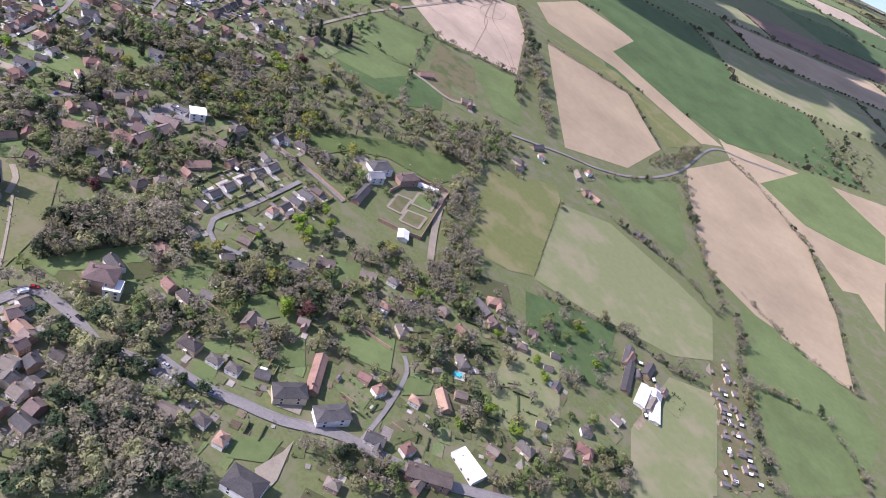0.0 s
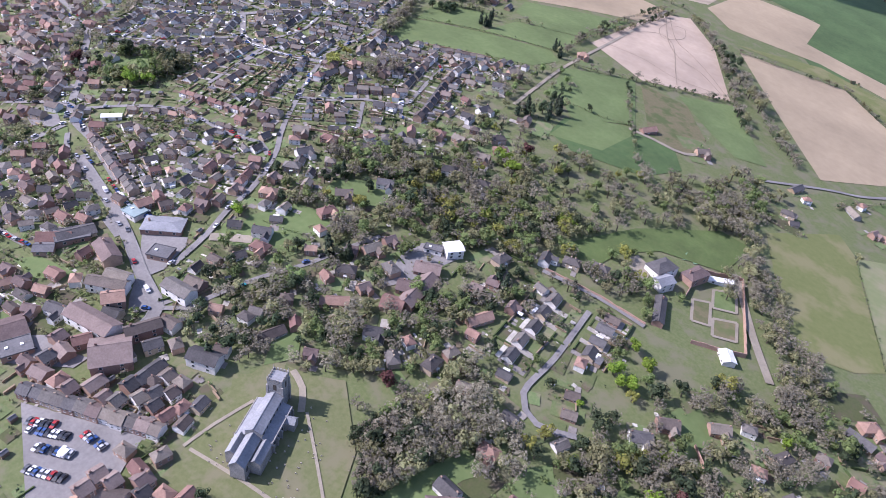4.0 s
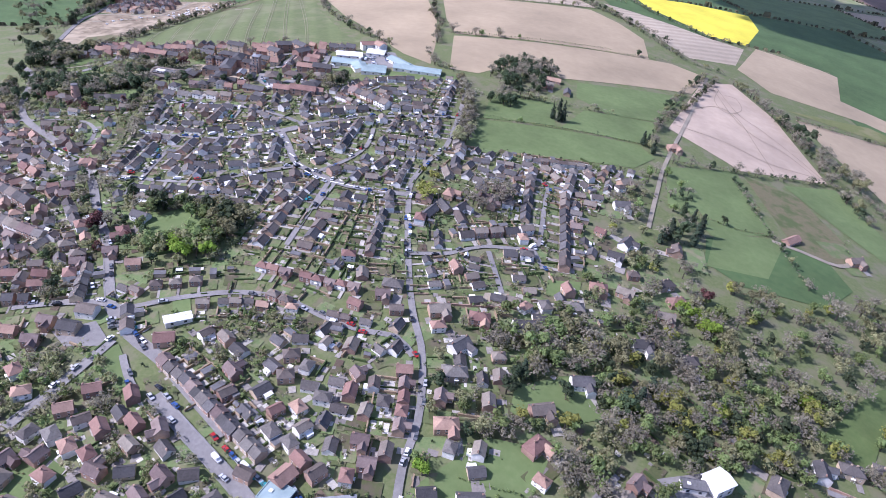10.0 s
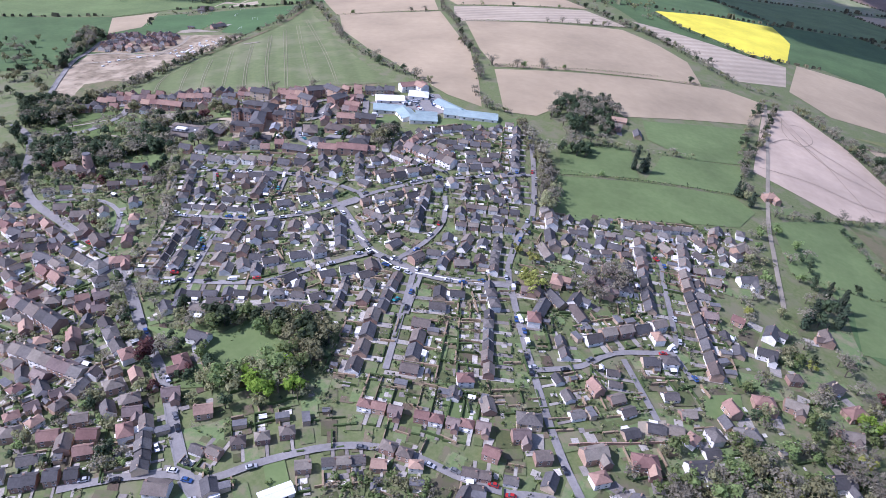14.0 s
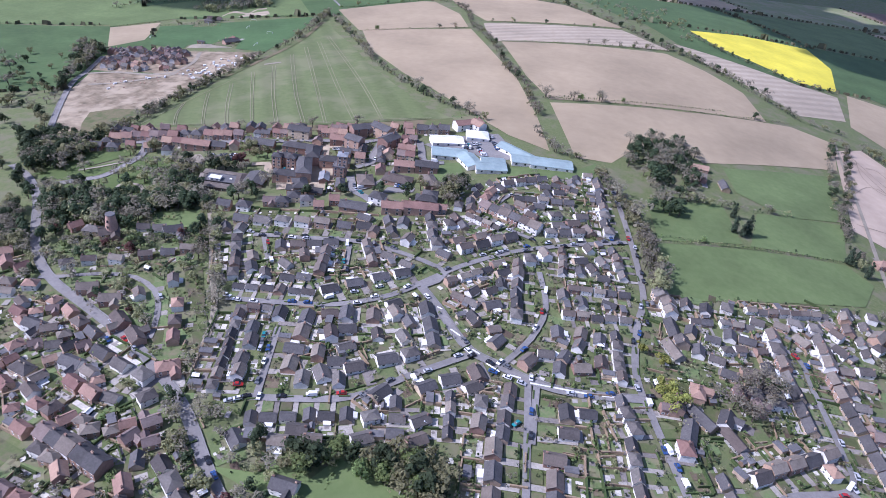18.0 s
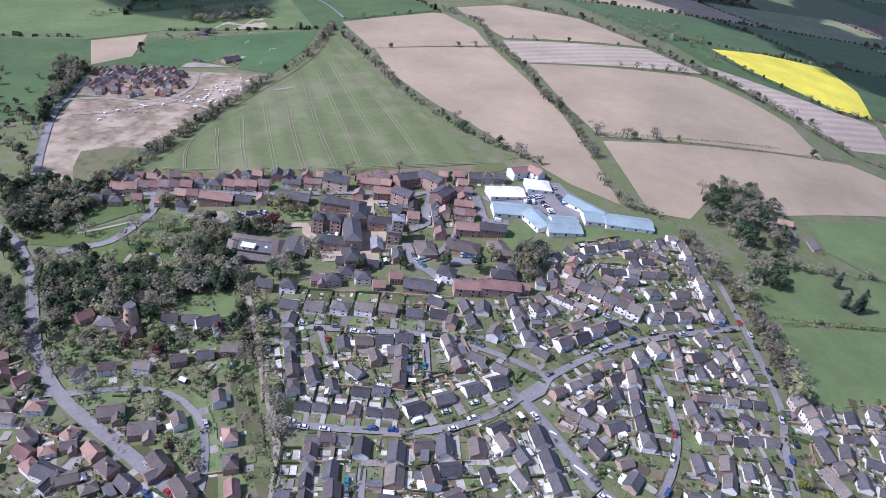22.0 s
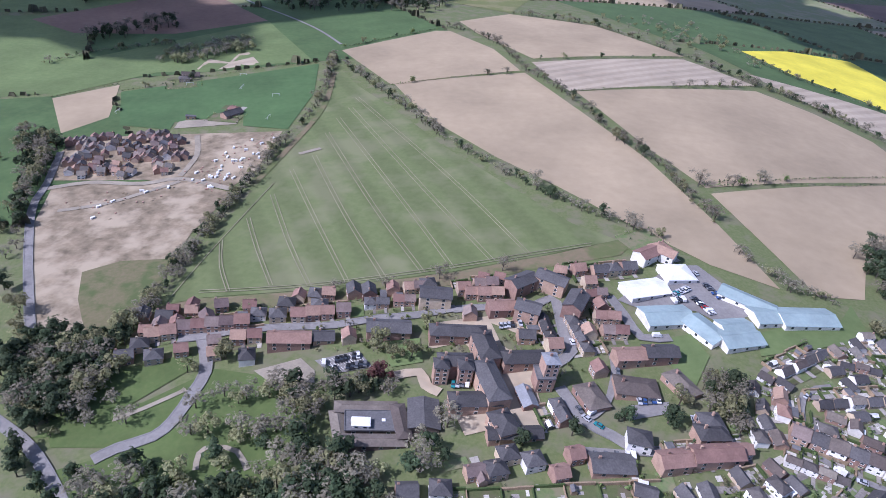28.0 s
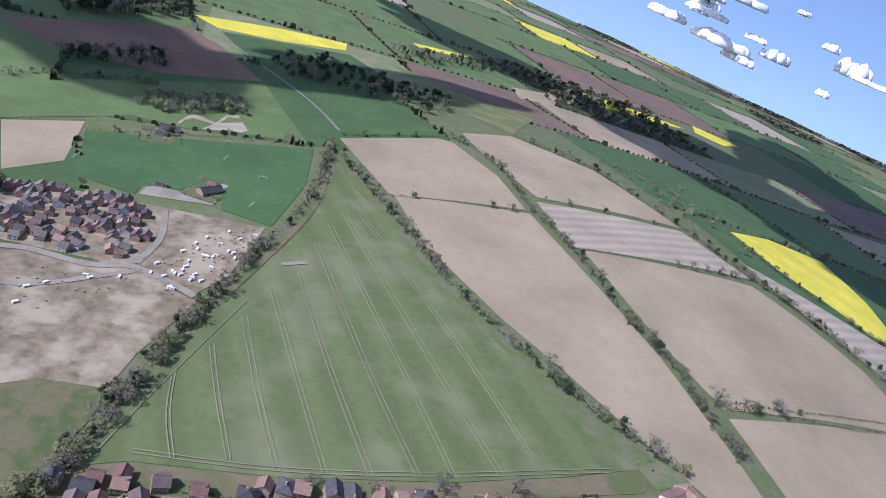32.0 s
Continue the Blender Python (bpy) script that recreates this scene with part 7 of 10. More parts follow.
house_at("villa", -147.7, 226.3, -10, 1.0)
house_at("villa", -183.3, 209.1, -20, 1.0)
house_at("villa", -54.2, 594.6, -10, 1.0)
house_at("villa", -217.4, 270.3, 10, 1.0)
house_at("villa", -63.6, 552.4, -10, 1.0)
house_at("barn", 84.7, 337.4, 70, 1.0)
house_at("barn", 83.1, 396.2, 80, 1.0)
house_at("barn", 105.7, 365.4, 80, 1.0)
house_at("barn", 63.0, 588.2, -20, 1.0)
house_at("barn", 99.0, 399.0, 80, 1.0)
house_at("semi", 112.1, 385.6, 80, 1.0)
house_at("villa", -544.5, 746.1, 30, 1.1)
house_row("newred", (-571.5, 599.7), (-539.7, 606.2), 6, 1, 2, 4, 0.2, 1.0)
house_at("newslate", -667.4, 578.5, 10, 1.0)
house_at("newslate", -655.7, 580.0, 5, 1.0)
house_at("red", -648.3, 585.1, 10, 1.0)
house_at("red", -608.2, 586.5, 10, 1.0)
house_row("villa", (-736.7, 548.9), (-728.2, 541.2), 1, 1, 0, 0, 0.6, 1.0)
house_at("red", -737.9, 540.1, 60, 1.0)
house_at("red", -705.3, 550.9, 40, 1.0)
house_at("barn", -910.9, 1035.2, 20, 1.1)
house_at("villa", -843.5, 948.5, -10, 0.9)
house_at("villa", -912.8, 1023.5, 20, 0.9)
house_at("villa", -263.7, 671.1, 20, 1.0)
house_at("villa", -135.4, 586.5, 30, 1.0)
house_at("villa", -65.6, 555.1, 10, 1.0)
house_at("barn", -180.3, 582.3, 50, 1.0)
house_at("barn", -58.9, 604.0, 60, 1.0)
house_at("red", -319.9, 237.0, 20, 0.9)
house_at("red", -296.4, 260.2, 30, 0.9)
house_at("red", -267.0, 237.7, 20, 0.9)
house_at("red", -306.7, 296.1, 30, 0.9)
house_at("red", -288.5, 308.2, 20, 0.9)
house_at("red", -351.5, 325.4, 20, 0.9)
house_at("red", -320.6, 329.3, 10, 0.9)

# ---- larger buildings ----
def block(name, a, b, width, storeys, wall, roof, label, rise, hip, cat):
    """A range along a line: walls, roof, each window and a parapet or ridge; hip 2 is a flat roof."""
    d = Vector((b[0] - a[0], b[1] - a[1]))
    L, D = max(d.length, 6.0), width
    yaw = math.atan2(d.y, d.x)
    c = (Vector(a) + Vector(b)) / 2
    E = 0.4 + 3.0 * storeys
    root = new(name)
    tagged(root, label, cat)
    root.matrix_basis = Matrix.LocRotScale((c.x, c.y, ground_z(c.x, c.y) + 0.2), Euler((0, 0, yaw)), (1, 1, 0.78))
    body, top = Geo(), Geo()
    if hip == 0:
        gable_body(body, L, D, E, rise), gable_roof(top, L, D, E, rise, 0.5, 0.25)
    else:
        hip_body(body, L, D, E)
        if hip == 1:
            hip_roof(top, L, D, E, rise)
        else:
            top.box(-L / 2 - 0.3, -D / 2 - 0.3, E - 0.1, L / 2 + 0.3, D / 2 + 0.3, E + rise)
            for s in (-1, 1):
                top.box(-L / 2 - 0.3, s * (D / 2 + 0.15) - 0.15, E + rise, L / 2 + 0.3, s * (D / 2 + 0.15) + 0.15, E + rise + 0.35)
                top.box(s * (L / 2 + 0.15) - 0.15, -D / 2, E + rise, s * (L / 2 + 0.15) + 0.15, D / 2, E + rise + 0.35)
    body.make("wall", wall, root)
    top.make("roof", roof, root)
    pane = Geo().box(-0.65, -0.06, 0, 0.65, 0.06, 1.6, 1).box(-0.75, -0.04, -0.1, 0.75, 0.04, 1.7, 0)
    first = None
    n = max(2, int(L / 6.0))
    for s in range(storeys):
        for k in range(n):
            for face in (-1, 1):
                if first is None:
                    w = pane.make("window", ["white_trim", "glass"], root)
                    first = w
                else:
                    w = new("window", first.data)
                    w.parent = root
                w.location = (-L / 2 + (k + 0.5) * L / n, face * D / 2, 0.9 + 3.0 * s)
    if hip == 2 and L > 10:
        for k in range(int(L / 6)):
            Geo().box(-0.7, -0.7, E + rise, 0.7, 0.7, E + rise + 0.5).make("rooflight", "white_trim", root).location = (-L / 2 + 3 + 6 * k, 0, 0)
    elif wall == "red_brick":
        for k in range(max(1, int(L / 14))):
            chimney_geo(-L / 2 + 3 + 14 * k if L > 8 else 0, 0.6, E, E + rise + 1.6).make("chimney", "red_brick", root)
    PLACED.append((c.x, c.y, 0.5 * (L + D) / 2))
    for k in range(int(L / 6) + 1):
        p = Vector(a).lerp(Vector(b), k / max(1, int(L / 6)))
        PAVED.append((p.x, p.y, D / 2 + 1))
    return root


def church(line):
    a, b = (Vector(p) for p in line)
    d = b - a
    L = d.length
    root = new("church")
    tagged(root, "flint parish church with a square battlemented tower and grey lead roofs", "church")
    root.matrix_basis = Matrix.LocRotScale((a.x, a.y, ground_z(a.x, a.y)), Euler((0, 0, math.atan2(d.y, d.x))), None)
    t = Geo()
    t.box(-3.3, -3.3, -2, 3.3, 3.3, 16.4)
    for z in (5.5, 10.2, 15.9):
        t.box(-3.45, -3.45, z, 3.45, 3.45, z + 0.3)
    tower = t.make("tower", "flint", root)
    Geo().box(-2.9, -2.9, 16.4, 2.9, 2.9, 16.7).make("tower_roof", "lead", tower)
    for k in range(5):
        for s in (-1, 1):
            x = -2.9 + 1.45 * k
            Geo().box(x - 0.42, s * 3.25 - 0.2, 16.4, x + 0.42, s * 3.25 + 0.2, 17.7).make("merlon", "flint", tower)
            Geo().box(s * 3.25 - 0.2, x - 0.42, 16.4, s * 3.25 + 0.2, x + 0.42, 17.7).make("merlon", "flint", tower)
    for sx in (-1, 1):
        for sy in (-1, 1):
            g = Geo().tube((0, 0, 16.4), (0, 0, 19.2), 0.35, 0.06, 4)
            g.box(-0.6, -0.6, -2, 0.6, 0.6, 9).box(-0.45, -0.45, 9, 0.45, 0.45, 14)
            g.make("buttress", "flint", tower).location = (sx * 3.3, sy * 3.3, 0)
    for yaw in range(4):
        Geo().box(-0.75, -3.36, 11.4, 0.75, -3.28, 14.6).make("louvre", "dark_wood", tower).rotation_euler = (0, 0, yaw * math.pi / 2)

    def span(name, x0, x1, D, E, rise, y=0.0):
        n, r = Geo(), Geo()
        gable_body(n, x1 - x0, D, E, rise), gable_roof(r, x1 - x0, D, E, rise, 0.2, 0.2)
        for geo in (n, r):
            geo.v = [(px + (x0 + x1) / 2, py + y, pz) for px, py, pz in geo.v]
        n.make(name + "_wall", "flint", root)
        r.make(name + "_roof", "lead", root)

    def windows(x0, x1, n, y, z, wide, high):
        for k in range(n):
            x = x0 + (x1 - x0) * (k + 0.5) / n
            g = Geo().box(-wide, -0.07, 0, wide, 0.07, high)
            g.add([(-wide, -0.07, high), (wide, -0.07, high), (0, -0.07, high + wide * 1.3), (-wide, 0.07, high), (wide, 0.07, high), (0, 0.07, high + wide * 1.3)], [(0, 1, 2), (5, 4, 3), (1, 4, 5, 2), (0, 2, 5, 3)])
            g.make("window", "glass", root).location = (x, y, z)

    nave = L * 0.62
    span("nave", 3.2, nave, 7.0, 8.6, 1.9)
    span("chancel", nave - 0.3, L, 6.2, 5.8, 2.8)
    span("chapel", nave - 0.2, L - 4.0, 4.6, 4.4, 1.9, 5.4)
    span("chapel", nave - 0.2, L - 5.5, 4.6, 4.4, 1.9, -5.4)
    for s in (-1, 1):
        y0, y1 = s * 3.5, s * 7.8
        Geo().box(4.0, min(y0, y1), -2, nave, max(y0, y1), 4.5).make("aisle_wall", "flint", root)
        q = [(3.8, y0, 6.0), (nave + 0.2, y0, 6.0), (nave + 0.2, y1 + s * 0.3, 4.5), (3.8, y1 + s * 0.3, 4.5)]
        Geo().add(q + [(x, y, z + 0.22) for x, y, z in q], [(0, 1, 2, 3), (7, 6, 5, 4), (0, 4, 5, 1), (2, 6, 7, 3), (1, 5, 6, 2), (3, 7, 4, 0)]).make("aisle_roof", "lead", root)
        Geo().box(3.9, y1 - 0.2, 4.4, nave + 0.1, y1 + 0.2, 5.1).make("parapet", "flint", root)
        windows(5.5, nave - 0.5, 5, s * 7.84, 1.2, 0.8, 1.8)
        windows(4.5, nave - 0.5, 6, s * 3.54, 6.5, 0.5, 0.9)
        windows(L - 4.0, L - 0.5, 1, s * 3.14, 1.6, 0.7, 2.0)
        for k in range(6):
            x = 4.4 + (nave - 4.8) * k / 5
            Geo().box(x - 0.35, min(y1, y1 + s * 0.9), -1, x + 0.35, max(y1, y1 + s * 0.9), 3.6).make("aisle_buttress", "flint", root)
    n, r = Geo(), Geo()
    gable_body(n, 4.6, 4.2, 3.3, 1.9), gable_roof(r, 4.6, 4.2, 3.3, 1.9, 0.2, 0.2)
    for geo in (n, r):
        geo.v = [(9.5 - py, 9.6 + px, pz) for px, py, pz in geo.v]
    n.make("porch_wall", "flint", root)
    r.make("porch_roof", "lead", root)
    for k in range(6):
        p = a.lerp(b, k / 5)
        PLACED.append((p.x, p.y, 9))


def mill_tower(at):
    x, y = at
    root = new("mill_tower")
    tagged(root, "tapering round brick mill tower without sails", "tower")
    root.matrix_basis = pose(x, y, ground_z(x, y))
    g = Geo()
    g.tube((0, 0, -1), (0, 0, 13.4), 4.2, 2.4, 18)
    g.make("wall", "brick_wall", root)
    Geo().tube((0, 0, 13.4), (0, 0, 13.9), 2.7, 2.5, 18).make("cap", "felt", root)
    for k in range(3):
        Geo().box(-0.4, -0.2, 0, 0.4, 0.2, 1.2).make("window", "glass", root).location = (0, -3.95 + 0.3 * k * 1.4, 3 + 3.4 * k)


def garden_walls(line, mat, height):
    g = Geo()
    for p, q in zip(line, line[1:]):
        wall_line(g, p, q, height, 0.5)
    tagged(g.make("boundary_wall", mat), "weathered brick boundary wall round a garden", "wall", kind="structure")


def beds(corners, i):
    ob = draped("garden_bed", corners, ("rough", "grass", "margin")[i], 0.42)
    tagged(ob, ("dug kitchen garden bed", "square walled garden lawn", "bare planted garden bed")[i] + " edged with gravel", "garden bed", kind="structure")
    pts = list(corners) + [corners[0]]
    g = Geo()
    for p, q in zip(pts, pts[1:]):
        d = Vector((q[0] - p[0], q[1] - p[1])).normalized()
        n = Vector((-d.y, d.x)) * 0.9
        v = [Vector(p) + n, Vector(p) - n, Vector(q) - n, Vector(q) + n]
        g.add([(c.x, c.y, ground_z(c.x, c.y) + 0.5) for c in v], [(0, 1, 2, 3)])
    tagged(g.make("garden_path", "gravel"), "pale gravel path round the garden bed", "path", kind="structure")


def spread(outline, n, seed):
    rng = random.Random(seed)
    xs, ys = [p[0] for p in outline], [p[1] for p in outline]
    out, tries = [], 0
    while len(out) < n and tries < 40 * n:
        tries += 1
        x, y = rng.uniform(min(xs), max(xs)), rng.uniform(min(ys), max(ys))
        if inside(x, y, outline):
            out.append((x, y))
    return out


def headstones(outline, n):
    stone = Geo().box(-0.35, -0.08, -0.2, 0.35, 0.08, 0.9).box(-0.22, -0.07, 0.9, 0.22, 0.07, 1.1)
    proto = stone.make("headstone", "stone_wall")
    tagged(proto, "weathered pale churchyard headstone in the grass", "headstone", "churchyard headstones")
    for i, (x, y) in enumerate(spread(outline, n, 4)):
        m = pose(x, y, ground_z(x, y) + 0.3, 0, 0, 20)
        if i == 0:
            proto.matrix_basis = m
        else:
            copy_thing(proto, m)


SITE = []


def site_protos():
    """A cabin, a stacked pallet and a spoil heap of the building site."""
    cabin = new("site_cabin")
    tagged(cabin, "white flat-roofed site cabin on bare earth", "cabin", "site cabins")
    Geo().box(-3, -1.3, -0.5, 3, 1.3, 2.5).make("body", "white_trim", cabin)
    Geo().box(-3.1, -1.4, 2.5, 3.1, 1.4, 2.65).make("roof", "white_roof", cabin)
    Geo().box(-0.5, -1.36, 0, 0.4, -1.3, 2.0).make("door", "lead", cabin)
    pallet = new("pallet_stack")
    tagged(pallet, "stack of wrapped bricks on a pallet", "pallet stack", "stacked building materials")
    Geo().box(-1.2, -0.9, 0.1, 1.2, 0.9, 1.5).make("load", "brick_wall", pallet)
    Geo().box(-1.3, -1.0, -0.3, 1.3, 1.0, 0.1).make("pallet", "timber", pallet)
    heap = Geo()
    rings = 4
    for k in range(rings):
        for j in range(9):
            a = j * 2 * math.pi / 9
            r = (1 - k / rings) * (3.2 + 0.8 * math.sin(3 * a + k))
            heap.v.append((r * math.cos(a), 0.7 * r * math.sin(a), -0.3 + 1.7 * (k / rings) ** 0.8))
    for k in range(rings - 1):
        for j in range(9):
            heap.f.append((k * 9 + j, k * 9 + (j + 1) % 9, (k + 1) * 9 + (j + 1) % 9, (k + 1) * 9 + j))
            heap.m.append(0)
    heap.f.append(tuple(range((rings - 1) * 9, rings * 9)))
    heap.m.append(0)
    spoil = tagged(heap.make("spoil_heap", "bare"), "heap of pale dug earth", "spoil heap", "heaps of earth")
    spoil["label"] = "rounded heap of pale dug earth"
    SITE.extend([[cabin, False], [pallet, False], [spoil, False]])


def site_clutter(outline, n):
    rng = random.Random(9 + n)
    if not SITE:
        site_protos()
    protos = SITE
    for x, y in spread(outline, n, 21):
        if not free_spot("semi", x, y):
            continue
        p = rng.choice((protos[0], protos[1], protos[1], protos[2]))
        m = pose(x, y, ground_z(x, y) + 0.35, 0, 0, rng.choice((10, 100, 55)) + rng.uniform(-8, 8)) @ Matrix.Scale(0.68, 4)
        if not p[1]:
            p[1] = True
            p[0].matrix_basis = m
        else:
            copy_thing(p[0], m)


def allotments(outline, n):
    rng = random.Random(n)
    for x, y in spread(outline, n, n):
        shed_at(x, y, rng.choice((0, 90)) + 20)
    for i, (x, y) in enumerate(spread(outline, n, n + 1)):
        a = radians(-15)
        w, l = rng.uniform(2, 4), rng.uniform(4, 8)
        pts = [(x + px * math.cos(a) - py * math.sin(a), y + px * math.sin(a) + py * math.cos(a)) for px, py in ((-w, -l), (w, -l), (w, l), (-w, l))]
        g = Geo()
        g.add([(px, py, ground_z(px, py) + 0.4 + 0.004 * i) for px, py in pts], [(0, 1, 2, 3)])
        tagged(g.make("allotment_bed", rng.choice(("margin", "bare", "rough", "gravel"))), "dug allotment bed of bare brown soil", "allotment", kind="structure")


def goals(places):
    for i, (x, y) in enumerate(places):
        root = new("goal")
        tagged(root, "white metal football goal on the grass", "goal", "football goals")
        root.matrix_basis = pose(x, y, ground_z(x, y) + 0.3, 0, 0, 25 + 60 * (i % 2))
        for s in (-1, 1):
            Geo().tube((s * 3, 0, -0.3), (s * 3, 0, 2.3), 0.12, 0.12, 6).make("post", "white_trim", root)
            Geo().tube((s * 3, 0, 2.3), (s * 3, 1.6, 0), 0.09, 0.09, 6).make("stay", "white_trim", root)
        Geo().tube((-3.1, 0, 2.3), (3.1, 0, 2.3), 0.12, 0.12, 6).make("crossbar", "white_trim", root)


def junction_marks(pts):
    g = Geo()
    for (x0, y0), (x1, y1) in zip(pts[::2], pts[1::2]):
        d = Vector((x1 - x0, y1 - y0)).normalized()
        n = Vector((-d.y, d.x)) * 0.45
        v = [Vector((x0, y0)) + n, Vector((x0, y0)) - n, Vector((x1, y1)) - n, Vector((x1, y1)) + n]
        g.add([(c.x, c.y, ground_z(c.x, c.y) + 0.82) for c in v], [(0, 1, 2, 3)])
    tagged(g.make("road_marking", "white_line"), "white hatched markings along the estate road", "road marking", kind="structure")


def car_bays(c, n):
    a, b, e, f = (Vector(p) for p in c)
    g = Geo()
    for r in range(3):
        for k in range(14):
            t = (k + 0.5) / 14
            s0, s1 = r / 3 + 0.05, r / 3 + 0.25
            p, q = (a.lerp(b, t)).lerp(f.lerp(e, t), s0), (a.lerp(b, t)).lerp(f.lerp(e, t), s1)
            d = (q - p).normalized()
            w = Vector((-d.y, d.x)) * 0.1
            g.add([(v.x, v.y, ground_z(v.x, v.y) + 0.7) for v in (p + w, p - w, q - w, q + w)], [(0, 1, 2, 3)])
    tagged(g.make("parking_bay_line", "white_line"), "white painted parking bay lines on asphalt", "road marking", kind="structure")


def swimming_pool(line):
    (x0, y0), (x1, y1) = line
    x, y = (x0 + x1) / 2, (y0 + y1) / 2
    root = new("swimming_pool")
    tagged(root, "small turquoise garden swimming pool with pale paving", "swimming pool")
    root.matrix_basis = pose(x, y, ground_z(x, y) + 0.3, 0, 0, 20)
    Geo().box(-5.5, -3.5, -0.4, 5.5, 3.5, 0.15).make("paving", "patio", root)
    Geo().box(-4, -2, 0.0, 4, 2, 0.2).make("water", "pool_water", root)


material("pool_water", (0.05, 0.42, 0.50), (0.07, 0.48, 0.55), 0.1, 4, 1, spec=0.5)
material("brown_clad", (0.120, 0.092, 0.080), (0.160, 0.125, 0.110), 0.85, 4, 0.5)

block("terrace_range", (-736.8, 654.8), (-718.3, 658.2), 8, 2, "red_brick", "red_tile", "long red-roofed brick terrace of new houses", 2.8, 0, "building")
block("terrace_range", (-717.4, 659.7), (-708.3, 661.6), 7, 1, "red_brick", "slate", "low slate-roofed brick garage range", 2.8, 0, "building")
block("terrace_range", (-693.8, 664.1), (-674.3, 666.9), 9, 2, "red_brick", "slate", "slate-roofed brick terrace of new houses", 3.0, 0, "building")
block("town_terrace", (-671.9, 688.2), (-656.8, 689.5), 9, 3, "buff_brick", "slate", "three-storey buff brick terrace with a slate roof", 2.4, 0, "building")
block("town_terrace", (-628.2, 697.1), (-616.9, 706.8), 9, 3, "red_brick", "slate", "three-storey brick flats with a slate roof", 2.6, 0, "building")
block("town_terrace", (-614.4, 708.0), (-600.4, 701.6), 9, 3, "red_brick", "slate", "three-storey brick flats with a slate roof", 2.6, 0, "building")
block("terrace_range", (-638.9, 682.1), (-626.5, 685.3), 8, 2, "red_brick", "red_tile", "red-roofed brick terrace of new houses", 2.8, 0, "building")
block("town_terrace", (-626.1, 681.7), (-615.0, 679.0), 9, 3, "red_brick", "slate", "slate-roofed brick corner flats", 2.6, 0, "building")
block("town_terrace", (-594.7, 693.6), (-600.5, 680.2), 9, 3, "red_brick", "slate", "slate-roofed brick corner flats", 2.6, 0, "building")
block("terrace_range", (-584.2, 651.7), (-571.3, 654.8), 8, 2, "red_brick", "red_tile", "red-roofed brick terrace of new houses", 2.8, 0, "building")
block("terrace_range", (-570.9, 654.9), (-556.2, 657.9), 8, 2, "red_brick", "slate", "slate-roofed brick terrace of new houses", 2.8, 0, "building")
block("school_house", (-558.7, 732.6), (-547.0, 741.9), 9, 2, "render", "red_tile", "white-walled school building with a red roof", 2.6, 0, "building")
block("school_house", (-546.8, 741.9), (-538.2, 736.3), 9, 2, "render", "red_tile", "white-walled school building with a red roof", 2.6, 0, "building")
block("hospital_wing", (-665.3, 661.8), (-639.3, 665.4), 8, 2, "red_brick", "slate", "red brick former hospital wing with a dark slate roof", 3.0, 1, "building")
block("hospital_wing", (-642.8, 659.6), (-638.1, 643.4), 9, 3, "red_brick", "slate", "red brick former hospital wing with a dark slate roof", 3.0, 1, "building")
block("hospital_wing", (-660.5, 640.5), (-645.6, 642.9), 8, 3, "red_brick", "slate", "red brick former hospital wing with a dark slate roof", 3.0, 1, "building")
block("hospital_wing", (-642.2, 641.5), (-634.6, 619.6), 9.5, 3, "red_brick", "slate", "red brick former hospital wing with a dark slate roof", 3.0, 1, "building")
block("hospital_wing", (-633.1, 645.4), (-613.8, 649.8), 8, 2, "red_brick", "slate", "red brick former hospital wing with a dark slate roof", 3.0, 1, "building")
block("hospital_wing", (-654.7, 619.6), (-634.0, 623.7), 8, 2, "red_brick", "slate", "red brick former hospital wing with a dark slate roof", 3.0, 1, "building")
block("hospital_wing", (-635.8, 615.7), (-630.4, 604.7), 9, 2, "red_brick", "slate", "red brick former hospital wing with a dark slate roof", 3.0, 1, "building")
block("hospital_bay", (-660.5, 636.4), (-657.7, 636.8), 6, 4, "red_brick", "slate", "square gabled end bay of the former hospital", 2.2, 1, "building")
block("hospital_bay", (-650.5, 636.2), (-647.6, 636.6), 6, 4, "red_brick", "slate", "square gabled end bay of the former hospital", 2.2, 1, "building")
block("hospital_tower", (-616.5, 636.6), (-613.3, 637.3), 7, 6, "red_brick", "lead", "tall square red brick water tower with a lead cap", 1.2, 1, "tower")
block("boiler_house", (-620.0, 635.3), (-612.7, 636.4), 8, 3, "red_brick", "felt", "flat-roofed red brick block below the tower", 0.3, 2, "building")
block("low_range", (-639.3, 605.2), (-618.2, 609.4), 6, 1, "red_brick", "slate", "low slate-roofed brick range", 2.2, 0, "building")
block("low_range", (-624.7, 631.7), (-621.7, 621.4), 6, 1, "red_brick", "lead", "low blue-grey roofed range in the court", 2.0, 0, "building")
block("clinic_wing", (-699.6, 615.7), (-675.1, 619.5), 5.5, 1, "brown_clad", "brown_tile", "low brown clinic wing with a tiled roof", 1.5, 1, "building")
block("clinic_wing", (-695.2, 598.8), (-669.6, 602.7), 5.5, 1, "brown_clad", "brown_tile", "low brown clinic wing with a tiled roof", 1.5, 1, "building")
block("clinic_wing", (-698.8, 614.9), (-694.0, 599.7), 5.5, 1, "brown_clad", "brown_tile", "low brown clinic wing with a tiled roof", 1.5, 1, "building")
block("clinic_wing", (-675.1, 619.1), (-670.3, 602.4), 5.5, 1, "brown_clad", "brown_tile", "low brown clinic wing with a tiled roof", 1.5, 1, "building")
block("clinic_core", (-694.3, 608.8), (-674.3, 611.9), 10, 1, "brown_clad", "felt", "flat-roofed clinic core with rooflights", 0.3, 2, "building")
